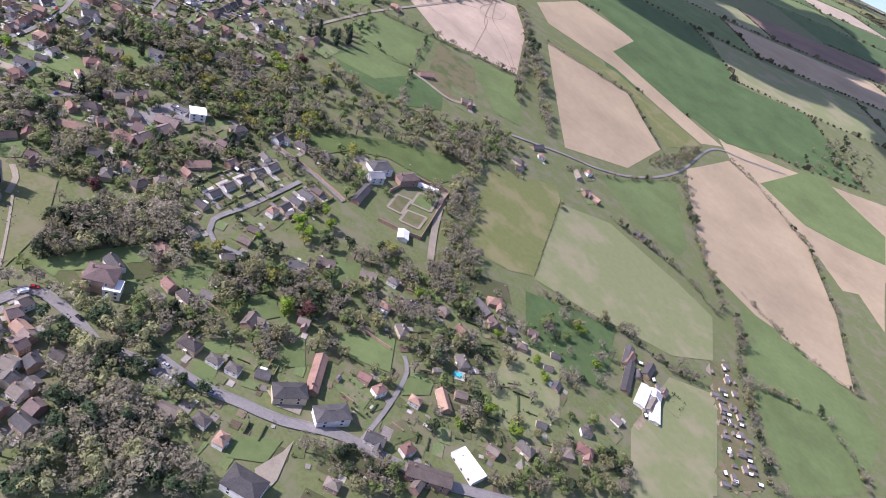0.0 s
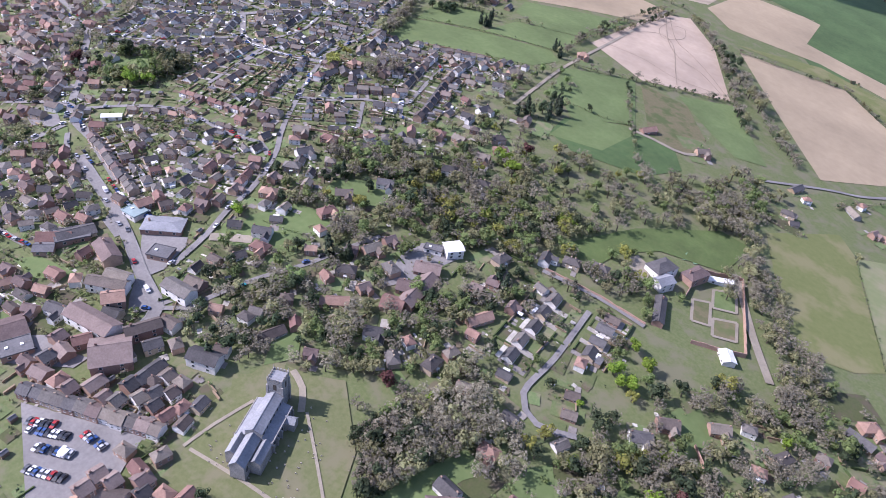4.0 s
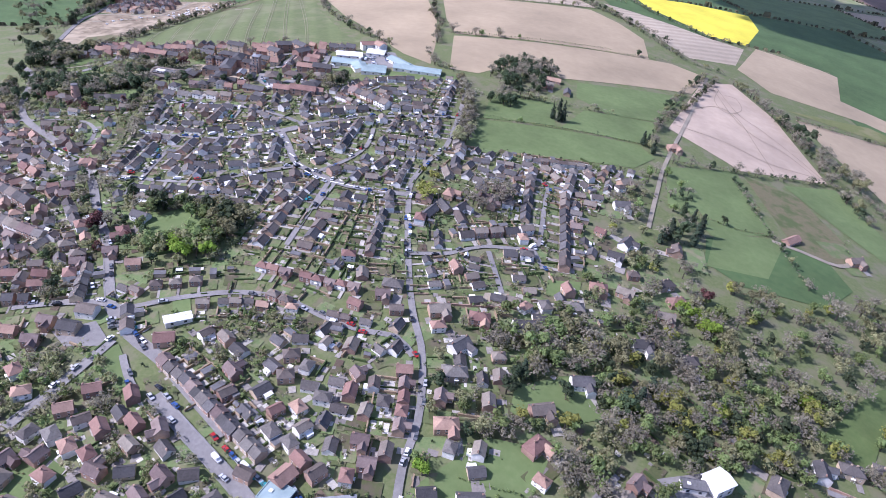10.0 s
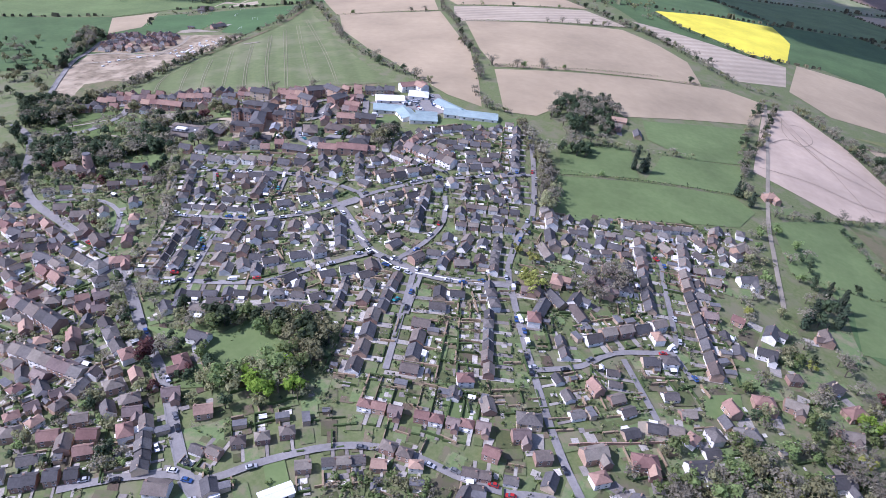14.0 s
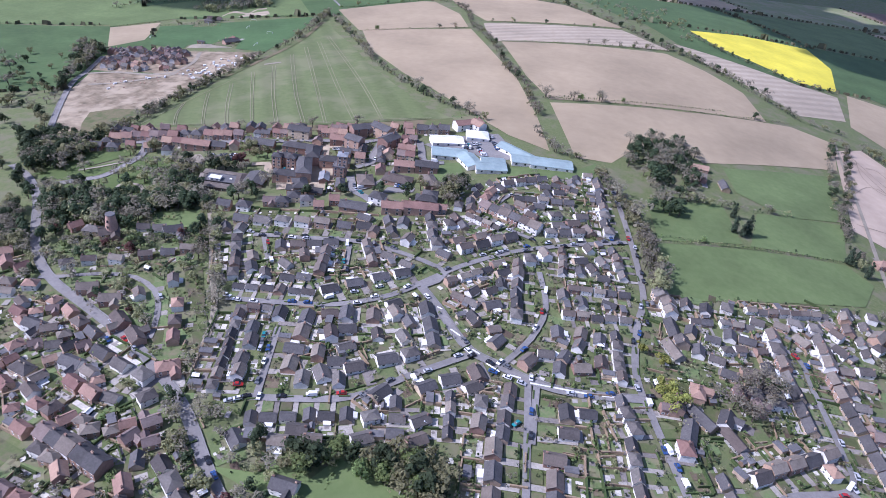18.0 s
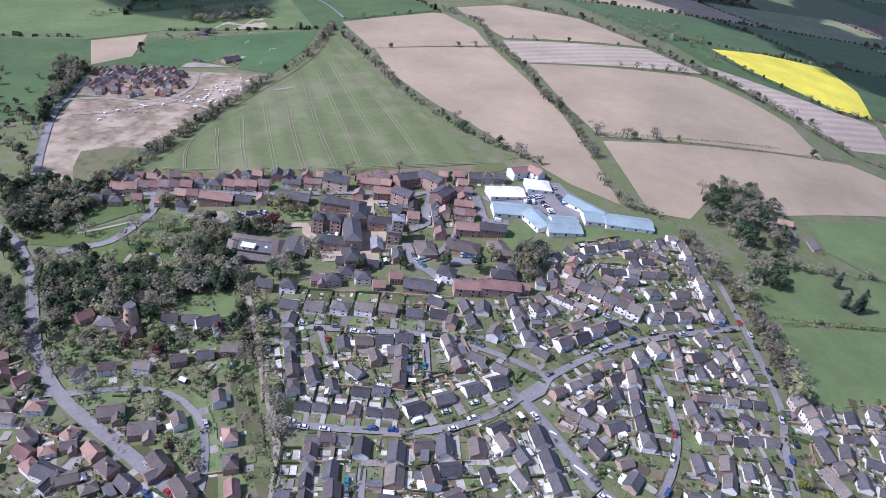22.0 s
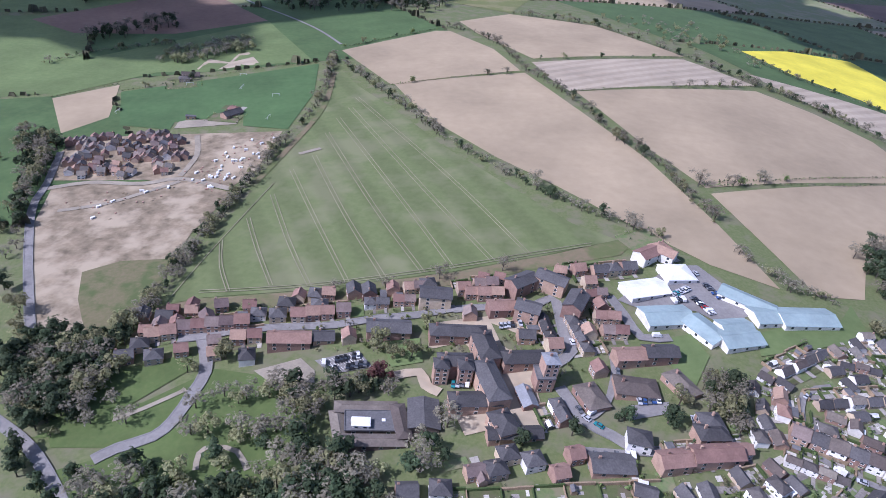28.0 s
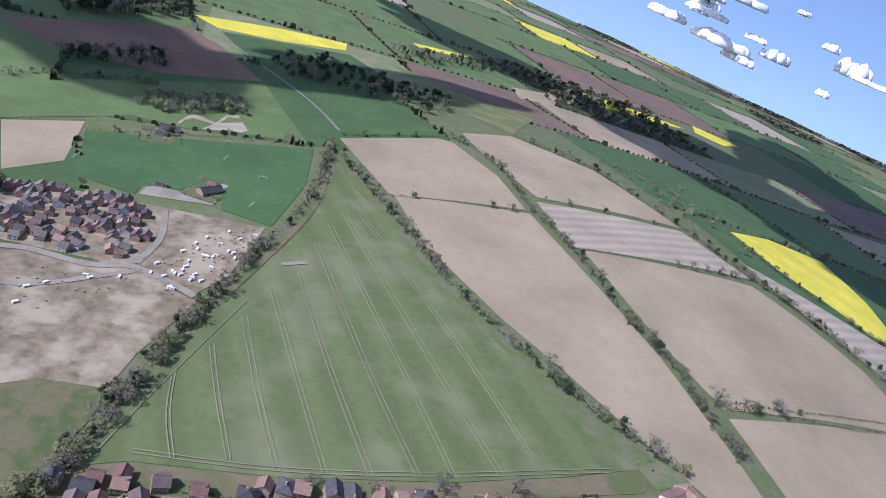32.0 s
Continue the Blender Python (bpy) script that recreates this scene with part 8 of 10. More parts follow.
block("roof_lantern", (-691.3, 607.3), (-684.7, 608.1), 4, 2, "render", "white_trim", "white flat roof lantern over the clinic court", 0.3, 1, "building")
block("clinic_annexe", (-664.9, 622.4), (-663.4, 607.4), 12, 1, "brown_clad", "slate", "slate-roofed clinic annexe wing", 2.0, 0, "building")
block("school_wing", (-565.6, 682.3), (-542.1, 688.6), 14, 1, "render", "blue_metal", "pale blue metal-roofed school wing with glazed walls", 2.4, 0, "building")
block("school_wing", (-543.1, 684.9), (-532.0, 669.8), 13, 1, "render", "blue_metal", "pale blue metal-roofed school wing with glazed walls", 2.4, 0, "building")
block("school_wing", (-533.0, 669.7), (-513.4, 676.4), 13, 1, "render", "blue_metal", "pale blue metal-roofed school wing with glazed walls", 2.4, 0, "building")
block("school_wing", (-530.3, 678.1), (-514.9, 682.5), 12, 1, "render", "blue_metal", "pale blue metal-roofed school wing with glazed walls", 2.4, 0, "building")
block("school_wing", (-520.9, 711.1), (-498.2, 696.8), 11, 1, "render", "blue_metal", "pale blue metal-roofed school wing with glazed walls", 2.4, 0, "building")
block("school_wing", (-511.0, 690.9), (-499.4, 693.6), 13, 1, "render", "blue_metal", "pale blue metal-roofed school wing with glazed walls", 2.4, 0, "building")
block("school_wing", (-498.3, 691.5), (-469.4, 696.6), 14, 1, "render", "blue_metal", "pale blue metal-roofed school wing with glazed walls", 2.4, 0, "building")
block("school_hall", (-570.4, 702.3), (-549.4, 711.3), 13, 1, "render", "white_roof", "white-roofed school sports hall", 2.4, 0, "building")
block("school_hall", (-547.9, 721.3), (-532.1, 725.0), 14, 1, "render", "white_roof", "white-roofed school hall with rendered walls", 2.8, 1, "building")
block("ward", (-599.4, 635.2), (-593.9, 622.3), 10, 1, "red_brick", "brown_tile", "low brown-roofed brick ward building", 2.6, 1, "building")
block("ward", (-586.4, 635.6), (-568.2, 635.7), 11, 1, "red_brick", "brown_tile", "low brown-roofed brick ward building", 2.6, 1, "building")
block("ward", (-561.3, 646.0), (-553.9, 632.8), 9, 1, "red_brick", "brown_tile", "low brown-roofed brick ward building", 2.6, 1, "building")
block("villa_block", (-586.4, 606.7), (-577.5, 605.6), 8, 2, "render", "slate", "white-walled house with a slate roof", 2.6, 1, "building")
block("flats", (-552.9, 621.3), (-551.5, 612.2), 9, 2, "red_brick", "slate", "two-storey slate-roofed brick flats", 2.8, 1, "building")
block("flats", (-559.6, 610.2), (-547.0, 612.3), 8, 2, "red_brick", "slate", "two-storey slate-roofed brick flats", 2.8, 1, "building")
block("terrace_range", (-576.7, 595.8), (-564.8, 598.9), 8, 2, "red_brick", "red_tile", "long red-roofed brick terrace", 2.8, 0, "building")
block("terrace_range", (-564.1, 599.3), (-544.6, 603.5), 8, 2, "red_brick", "red_tile", "long red-roofed brick terrace", 2.8, 0, "building")
block("low_range", (-601.5, 594.4), (-585.6, 596.1), 9, 1, "red_brick", "slate", "low slate-roofed brick range", 2.2, 0, "building")
block("supermarket", (-392.4, 266.1), (-373.7, 275.6), 13, 1, "red_brick", "lead", "single-storey supermarket with a wide pale grey roof", 1.6, 1, "building")
block("filling_station", (-408.8, 272.1), (-398.4, 270.6), 9, 1, "render", "blue_metal", "white and blue filling station canopy", 0.6, 2, "building")
block("shop_unit", (-374.3, 252.2), (-363.4, 255.0), 9, 1, "red_brick", "felt", "flat-roofed brick shop unit", 0.5, 2, "building")
block("white_inn", (-349.8, 237.3), (-333.9, 235.9), 8, 2, "render", "grey_tile", "long white-walled inn with a grey tiled roof", 2.8, 0, "building")
block("works_building", (-421.5, 234.4), (-412.1, 248.0), 11, 1, "red_brick", "felt", "long dark-roofed works building", 0.6, 2, "building")
block("works_building", (-424.1, 224.8), (-416.4, 230.1), 8, 1, "red_brick", "felt", "small dark-roofed brick works building", 1.8, 0, "building")
block("shop_range", (-397.8, 242.9), (-382.7, 235.6), 9, 2, "red_brick", "purple_tile", "brick shop range with a plum roof", 2.8, 0, "building")
block("shop_range", (-378.0, 227.8), (-366.2, 229.7), 7, 2, "render", "brown_tile", "rendered shop range with a brown roof", 2.6, 0, "building")
block("shop_range", (-381.7, 219.7), (-363.7, 225.6), 7, 2, "render", "brown_tile", "white-walled shop range with a brown roof", 2.6, 0, "building")
block("shop_range", (-366.8, 213.5), (-360.0, 220.6), 9, 2, "red_brick", "red_tile", "brick shop range with a bright red roof", 3.0, 0, "building")
block("old_inn", (-373.8, 202.7), (-347.7, 201.7), 10, 2, "render", "purple_tile", "long white-walled old inn with a plum roof", 3.4, 0, "building")
block("shop_range", (-342.4, 203.2), (-334.4, 216.3), 7, 2, "red_brick", "brown_tile", "brick shop range with a brown roof", 2.6, 0, "building")
block("works_hall", (-393.8, 174.5), (-386.7, 188.1), 14, 1, "red_brick", "purple_tile", "large works hall with a dark plum roof", 3.0, 0, "building")
block("works_annexe", (-381.7, 170.7), (-375.2, 181.8), 10, 1, "red_brick", "felt", "flat-roofed annexe of the works", 0.4, 2, "building")
block("market_hall", (-346.0, 187.0), (-334.2, 199.0), 18, 2, "red_brick", "purple_tile", "broad brick hall with a large plum roof", 4.5, 0, "building")
block("slate_house", (-310.9, 209.3), (-297.1, 211.6), 8, 2, "render", "slate", "slate-roofed house with white gables", 2.8, 0, "building")
block("manor_house", (-140.2, 400.5), (-130.7, 414.4), 11, 2, "render", "slate", "large pale manor house with a slate roof", 3.2, 1, "building")
block("manor_house", (-135.0, 390.3), (-128.4, 398.9), 8, 2, "render", "lead", "pale gabled wing of the manor house", 2.6, 0, "building")
block("manor_wing", (-120.2, 409.0), (-111.5, 422.8), 9, 2, "red_brick", "purple_tile", "brick wing of the manor with a plum roof", 2.8, 1, "building")
block("stable_block", (-130.0, 382.3), (-127.6, 358.8), 6, 1, "red_brick", "slate", "long slate-roofed stable block", 2.2, 0, "building")
block("glasshouse", (-108.7, 422.7), (-93.8, 427.3), 4, 1, "render", "white_trim", "white lean-to glasshouse against the garden wall", 1.2, 0, "building")
block("glasshouse", (-90.6, 363.5), (-87.2, 355.0), 7, 1, "render", "white_trim", "white-framed glasshouse in a garden", 1.6, 0, "building")
block("courtyard_range", (-248.8, 145.7), (-250.0, 161.6), 7, 2, "red_brick", "red_tile", "old brick courtyard range with a red roof", 2.4, 0, "building")
block("courtyard_range", (-235.0, 148.7), (-233.6, 161.4), 7, 2, "red_brick", "brown_tile", "old brick courtyard range with a brown roof", 2.4, 0, "building")
block("courtyard_range", (-238.3, 136.3), (-218.2, 144.4), 7, 2, "render", "brown_tile", "white-walled street range with a brown roof", 2.4, 0, "building")
block("courtyard_range", (-231.3, 158.8), (-219.9, 158.2), 7, 2, "red_brick", "purple_tile", "old brick courtyard range with a plum roof", 2.4, 0, "building")
block("courtyard_range", (-215.0, 149.7), (-210.4, 160.3), 7, 2, "red_brick", "purple_tile", "old brick street range with a plum roof", 2.4, 0, "building")
block("courtyard_range", (-236.7, 124.9), (-223.7, 131.9), 8, 2, "red_brick", "brown_tile", "brick street range with a brown roof", 2.4, 0, "building")
block("mansion", (-186.2, 194.5), (-173.1, 200.9), 12, 3, "red_brick", "purple_tile", "large gabled brick mansion with a plum roof", 3.6, 1, "building")
block("mansion", (-175.4, 195.0), (-168.7, 198.7), 8, 2, "render", "white_roof", "flat pale-roofed mansion wing", 0.4, 2, "building")
block("roadside_villa", (-80.3, 200.0), (-67.7, 210.1), 9, 2, "buff_brick", "slate", "pale brick roadside villa with a slate roof", 2.8, 1, "building")
block("long_barn", (-66.5, 213.0), (-74.5, 235.7), 6, 1, "red_brick", "red_tile", "long red-roofed brick barn by the road", 2.4, 0, "building")
block("roadside_villa", (-57.7, 202.5), (-45.6, 214.5), 9, 2, "render", "slate", "white-walled roadside villa with a slate roof", 2.6, 1, "building")
block("terrace_range", (-7.9, 208.2), (13.0, 214.9), 8, 2, "red_brick", "brown_tile", "brick roadside terrace with a brown roof", 2.6, 0, "building")
block("white_range", (9.1, 236.7), (24.9, 227.8), 9, 1, "render", "white_roof", "flat white-roofed range of buildings", 0.4, 2, "building")
block("depot_shed", (85.0, 393.7), (85.9, 361.5), 6, 1, "timber", "slate", "slate-roofed timber depot shed", 1.4, 0, "building")
block("depot_shed", (106.0, 382.1), (109.7, 352.2), 7, 1, "render", "white_roof", "pale metal-roofed depot shed", 1.0, 0, "building")
block("slate_house", (-70.5, 154.6), (-53.9, 155.5), 11, 2, "render", "slate", "large slate-roofed house by the road", 3.0, 1, "building")
allotments(((148.3, 462.1), (163.2, 478.0), (188.3, 359.8), (166.6, 341.6)), 34)
car_bays(((-712.6, 646.4), (-695.6, 652.6), (-689.0, 643.4), (-704.6, 638.8)), 5)
block("long_shed", (-493.2, 333.9), (-484.5, 342.0), 5, 1, "render", "white_roof", "long white-roofed store behind the shops", 0.8, 0, "building")
block("primary_school", (-256.4, 285.0), (-245.5, 286.9), 10, 1, "red_brick", "red_tile", "red-roofed brick range of the village school", 3.4, 0, "building")
block("primary_school", (-245.7, 287.5), (-243.9, 315.1), 9, 1, "red_brick", "purple_tile", "plum-roofed brick range of the village school", 3.4, 0, "building")
block("primary_school", (-255.5, 299.6), (-245.1, 301.8), 9, 1, "red_brick", "purple_tile", "plum-roofed brick range of the village school", 3.4, 0, "building")
block("primary_school", (-254.6, 317.0), (-241.4, 320.7), 9, 1, "red_brick", "purple_tile", "plum-roofed brick range of the village school", 3.0, 0, "building")
block("school_hall", (-246.5, 337.0), (-239.5, 343.6), 9, 2, "render", "white_roof", "white-roofed school hall with rendered walls", 1.2, 0, "building")
block("school_hut", (-257.7, 334.6), (-247.8, 336.2), 5, 1, "render", "felt", "long flat-roofed school hut", 0.3, 2, "building")
block("library", (-420.7, 235.3), (-412.0, 251.2), 10, 1, "buff_brick", "slate", "long slate-roofed buff brick hall", 2.6, 0, "building")
block("depot_shed", (97.2, 358.3), (99.4, 379.3), 7, 1, "render", "white_roof", "pale metal-roofed depot shed", 1.0, 0, "building")
block("depot_shed", (106.3, 361.2), (107.3, 380.7), 8, 1, "render", "lead", "pale metal-roofed depot shed", 1.0, 0, "building")
block("depot_shed", (82.2, 388.1), (81.9, 409.4), 6, 1, "timber", "slate", "slate-roofed timber depot shed", 1.4, 0, "building")
block("pavilion", (-847.5, 933.4), (-838.2, 947.5), 8, 1, "red_brick", "slate", "sports pavilion with a slate roof", 3.0, 0, "building")
block("stand", (-877.1, 931.7), (-869.6, 932.5), 2.5, 1, "timber", "felt", "low covered stand beside the pitch", 0.4, 2, "building")

church(((-264.5, 210.1), (-256.5, 172.9)))
mill_tower((-714.0, 538.6))
garden_walls(((-118.0, 393.6), (-113.1, 427.2), (-87.6, 438.8), (-79.3, 368.6), (-90.6, 364.0), (-108.6, 359.0)), "brick_wall", 2.8)
garden_walls(((-194.1, 361.6), (-161.4, 360.3), (-133.4, 355.5)), "brick_wall", 1.8)
garden_walls(((-49.4, 268.7), (-81.9, 268.8), (-95.6, 290.9)), "brick_wall", 2.0)
garden_walls(((-387.7, 391.7), (-361.8, 401.1), (-337.5, 410.3)), "brick_wall", 1.6)
beds(((-113.2, 397.0), (-103.0, 401.7), (-100.9, 380.5), (-111.1, 377.6)), 0)
beds(((-103.2, 415.4), (-90.0, 423.1), (-87.6, 403.5), (-101.4, 397.9)), 1)
beds(((-99.9, 388.4), (-86.5, 394.8), (-85.1, 377.7), (-98.4, 373.1)), 2)
headstones(((-274.8, 190.4), (-272.3, 216.1), (-257.5, 210.3), (-245.3, 219.1), (-228.5, 186.9), (-232.7, 171.3), (-247.2, 171.0), (-277.6, 173.9)), 90)
site_clutter(((-847.0, 830.1), (-831.8, 846.9), (-815.6, 896.1), (-794.6, 902.7), (-793.7, 873.6), (-803.9, 825.4), (-814.2, 804.7), (-831.8, 817.2)), 95)
site_clutter(((-889.7, 783.4), (-889.2, 801.1), (-852.4, 821.7), (-837.3, 809.3), (-854.4, 780.3), (-860.8, 762.9)), 12)
site_clutter(((-909.4, 795.2), (-870.5, 808.1), (-838.6, 816.8), (-840.1, 784.7), (-876.8, 764.1)), 16)
allotments(((146.9, 465.1), (164.4, 483.9), (186.5, 361.2), (162.1, 335.7)), 26)
allotments(((89.1, 402.6), (105.7, 420.6), (111.4, 354.3), (96.6, 340.3)), 10)
goals(((-818.2, 985.9), (-810.9, 934.5), (-863.3, 1041.0), (-854.1, 1007.6), (-903.7, 1013.0), (-938.3, 943.7)))
junction_marks(((-525.7, 516.6), (-522.9, 515.5), (-516.0, 502.3), (-510.8, 499.1), (-503.9, 491.8), (-499.9, 489.7), (-496.3, 484.8), (-489.8, 481.4), (-485.0, 480.7), (-480.2, 480.3), (-476.0, 478.6), (-449.5, 479.9), (-444.8, 480.5), (-438.9, 481.9), (-434.1, 483.2)))
swimming_pool(((-13.8, 281.6), (-10.1, 283.7)))




# ---- houses filling the plots between the streets ----
def infill(styles, n, outline, scale=0.92, apart=1.15, garden=True):
    rng = random.Random(n + int(abs(outline[0][0])))
    styles = styles.split()
    xs, ys = [p[0] for p in outline], [p[1] for p in outline]
    made, tries = 0, 0
    while made < n and tries < 80 * n:
        tries += 1
        x, y = rng.uniform(min(xs), max(xs)), rng.uniform(min(ys), max(ys))
        style = rng.choice(styles)
        if not inside(x, y, outline) or not free_spot(style, x, y, scale * apart):
            continue
        if any((x - px) ** 2 + (y - py) ** 2 < (w + 4.8) ** 2 for px, py, w in PAVED.near(x, y)):
            continue
        near = sorted(ROADWAY.near(x, y), key=lambda r: (x - r[0]) ** 2 + (y - r[1]) ** 2)
        yaw = (near[0][2] if near else 20.0) + rng.choice((0, 0, 90, 180)) + rng.uniform(-4, 4)
        if not place_house(style, x, y, yaw, scale * rng.uniform(0.9, 1.06)):
            continue
        made += 1
        if not garden:
            continue
        a = radians(yaw)
        ux, uy = Vector((math.cos(a), math.sin(a))), Vector((-math.sin(a), math.cos(a)))
        patch("lawn", (x, y), ux, uy, -5, 5, 5.2, 9.5, 0.33)
        patch("drive", (x, y), ux, uy, 1.5, 4.5, -8.5, -4.0, 0.36)
        for _ in range(3):
            u0, v0 = rng.uniform(-6, 4), rng.uniform(4, 8)
            patch("patio", (x, y), ux, uy, u0, u0 + rng.uniform(1, 3), v0, v0 + rng.uniform(1, 2.5), 0.39)
            s = Vector((x, y)) + ux * rng.uniform(-7, 7) + uy * rng.uniform(5, 10)
            SHRUBS.append((rng.choice(("green", "bare", "olive", "dark", "green", "bare")), s.x, s.y, rng.uniform(0.18, 0.42)))


infill("terr shop red", 16, ((-309.1, 145.4), (-285.7, 162.4), (-245.0, 155.3), (-294.8, 125.9)), 0.9, 1.05, False)
infill("red shop terr", 18, ((-389.0, 185.7), (-332.4, 208.4), (-305.4, 201.5), (-298.0, 180.7), (-363.2, 165.6)), 0.9, 1.05, False)
infill("red semi", 14, ((-447.0, 188.6), (-395.3, 211.4), (-361.5, 175.7), (-408.5, 154.9)), 0.9, 1.05, True)
infill("red terr semi", 14, ((-244.5, 127.0), (-220.5, 135.2), (-188.7, 110.3), (-206.8, 97.6)), 0.9, 1.05, False)
infill("red semi", 12, ((-631.2, 386.5), (-582.4, 391.0), (-534.9, 339.2), (-571.3, 323.4)), 0.9, 1.05, True)
infill("red semi", 16, ((-763.6, 515.0), (-743.0, 517.4), (-638.6, 435.3), (-602.1, 390.2), (-644.6, 371.6)), 0.9, 1.1, True)
infill("semi bung bung", 84, ((-657, 558), (-429, 641), (-432, 486), (-472, 446), (-584, 416)))
infill("bung semi", 34, ((-416, 555), (-293, 603), (-331, 493), (-349, 487), (-406, 523)))
infill("red semi", 26, ((-555, 272), (-471, 299), (-409, 262), (-410, 240), (-435, 223), (-501, 224)), 0.9, 1.3)
infill("red shop", 8, ((-465, 193), (-425, 212), (-377, 230), (-341, 197), (-429, 160)), 0.85, 1.6)
infill("red", 14, ((-799, 478), (-765, 484), (-538, 278), (-547, 265)), 0.9, 1.2)
infill("semi red bung", 44, ((-475, 333), (-346, 585), (-290, 450), (-340, 365), (-329, 292), (-326, 215)), 0.9, 1.2)
infill("red semi", 14, ((-463, 307), (-391, 339), (-344, 277), (-378, 276), (-419, 281)), 0.85, 1.3)
infill("terr shop red", 26, ((-247, 152), (-230, 166), (-190, 169), (-141, 126), (-179, 98)), 0.9, 1.1)
infill("villa red semi", 16, ((-186, 239), (61, 430), (76, 300), (-115, 165)), 0.85, 1.5)
infill("villa red", 14, ((-364, 314), (-163, 391), (-140, 293), (-310, 211)), 0.85, 1.5)
infill("newred newslate", 30, ((-808, 678), (-660, 704), (-558, 734), (-550, 659), (-592, 633), (-624, 653), (-664, 671), (-791, 649)), 0.9, 1.0, False)
infill("bung semi", 22, ((-523, 652), (-456, 687), (-495, 613), (-540, 608)), 0.85, 1.1)
infill("terr newred terr", 84, ((-931, 825), (-947, 883), (-891, 901), (-853, 890), (-844, 832), (-863, 824), (-924, 816)), 0.8, 0.9, False)
infill("red semi", 8, ((-700, 448), (-624, 440), (-585, 392), (-555, 331), (-579, 314)), 0.9, 1.2)
infill("red semi", 16, ((-805, 496), (-768, 498), (-627, 360), (-554, 310), (-543, 254)), 0.9, 1.2)
infill("red semi", 10, ((-543, 254), (-506, 237), (-501, 220), (-466, 214), (-449, 189), (-469, 182)), 0.9, 1.2)


# ---- hedges, woods and single trees ----
hedgerow("mixed", ((-803, 663), (-801, 694), (-799, 749), (-795, 805), (-787, 877), (-779, 958), (-781, 1020), (-790, 1105)), 1.15)
hedgerow("mixed", ((-779, 1088), (-749, 1033), (-712, 970), (-694, 939), (-669, 892), (-629, 839), (-586, 793), (-555, 772), (-540, 762)), 1.2)
hedgerow("mixed", ((-686, 1242), (-646, 1212), (-623, 1162), (-599, 1067), (-574, 1016), (-553, 957), (-541, 906), (-517, 856), (-509, 809), (-500, 786)), 1.1)
hedgerow("mixed", ((-499, 755), (-482, 720), (-458, 712)), 1.0)
hedgerow("low", ((-722, 1015), (-671, 1037), (-600, 1062)), 1.0)
hedgerow("low", ((-597, 1106), (-511, 1132), (-422, 1170)), 1.0)
hedgerow("low", ((-564, 1011), (-474, 1045), (-369, 1094)), 1.0)
hedgerow("low", ((-497, 839), (-436, 859), (-333, 903)), 1.0)
hedgerow("low", ((-500, 833), (-380, 870), (-263, 928)), 1.0)
hedgerow("mixed", ((-603, 1343), (-500, 1299), (-420, 1177), (-368, 1096), (-314, 1048), (-271, 999)), 1.0)
hedgerow("mixed", ((-379, 1127), (-328, 1053), (-283, 989), (-251, 947), (-205, 946)), 1.0)
hedgerow("mixed", ((-335, 1224), (-297, 1158), (-261, 1126), (-220, 1094), (-168, 1107)), 0.8)
hedgerow("bare", ((-440, 679), (-426, 636), (-419, 608), (-415, 564)), 1.6)
hedgerow("low", ((-413, 621), (-356, 642), (-291, 660), (-278, 658)), 1.0)
hedgerow("mixed", ((-217, 910), (-253, 783), (-278, 716), (-281, 665)), 1.0)
hedgerow("mixed", ((-418, 675), (-381, 689), (-361, 693), (-315, 706)), 1.0)
hedgerow("mixed", ((-274, 742), (-250, 849), (-230, 908)), 1.0)
hedgerow("mixed", ((-265, 644), (-207, 674), (-128, 722)), 1.0)
hedgerow("mixed", ((-196, 921), (-159, 857), (-143, 803), (-122, 729), (-106, 667)), 1.6)
hedgerow("low", ((-267, 571), (-220, 570), (-191, 580)), 1.0)
hedgerow("mixed", ((-176, 523), (-205, 615), (-215, 656)), 0.7)
hedgerow("mixed", ((-160, 854), (-114, 769), (-78, 686), (-59, 648)), 2.0)
hedgerow("mixed", ((-136, 873), (-14, 906), (54, 814)), 0.7)
hedgerow("mixed", ((-26, 607), (28, 671), (86, 770)), 0.7)
hedgerow("mixed", ((90, 773), (114, 684), (137, 610), (158, 549)), 1.3)
hedgerow("mixed", ((32, 581), (77, 577), (121, 567), (152, 542)), 1.0)
hedgerow("mixed", ((144, 920), (188, 899), (260, 814), (286, 690), (288, 562)), 0.8)
hedgerow("mixed", ((174, 611), (238, 570), (292, 557)), 0.8)
hedgerow("mixed", ((4, 400), (51, 416), (74, 423), (113, 421), (137, 424)), 1.2)
hedgerow("low", ((-13, 543), (-7, 477), (-1, 416)), 1.0)
hedgerow("mixed", ((169, 562), (175, 463), (188, 395), (199, 362)), 1.3)
hedgerow("mixed", ((185, 473), (246, 488), (267, 466), (279, 428)), 1.0)
hedgerow("low", ((-762, 681), (-722, 685), (-697, 691)), 1.0)
hedgerow("low", ((-957, 991), (-897, 1035), (-841, 1069), (-801, 1083)), 1.0)
hedgerow("low", ((-1009, 970), (-967, 1010)), 1.0)
hedgerow("mixed", ((-1060, 1051), (-1036, 1091), (-965, 1138)), 1.0)
hedgerow("low", ((-788, 1136), (-691, 1228)), 1.0)
hedgerow("low", ((-434, 623), (-370, 637), (-323, 651)), 1.0)
hedgerow("mixed", ((-671, 573), (-642, 520), (-627, 489), (-620, 456), (-612, 432)), 1.0)
hedgerow("mixed", ((-678, 574), (-663, 546), (-653, 522)), 1.0)

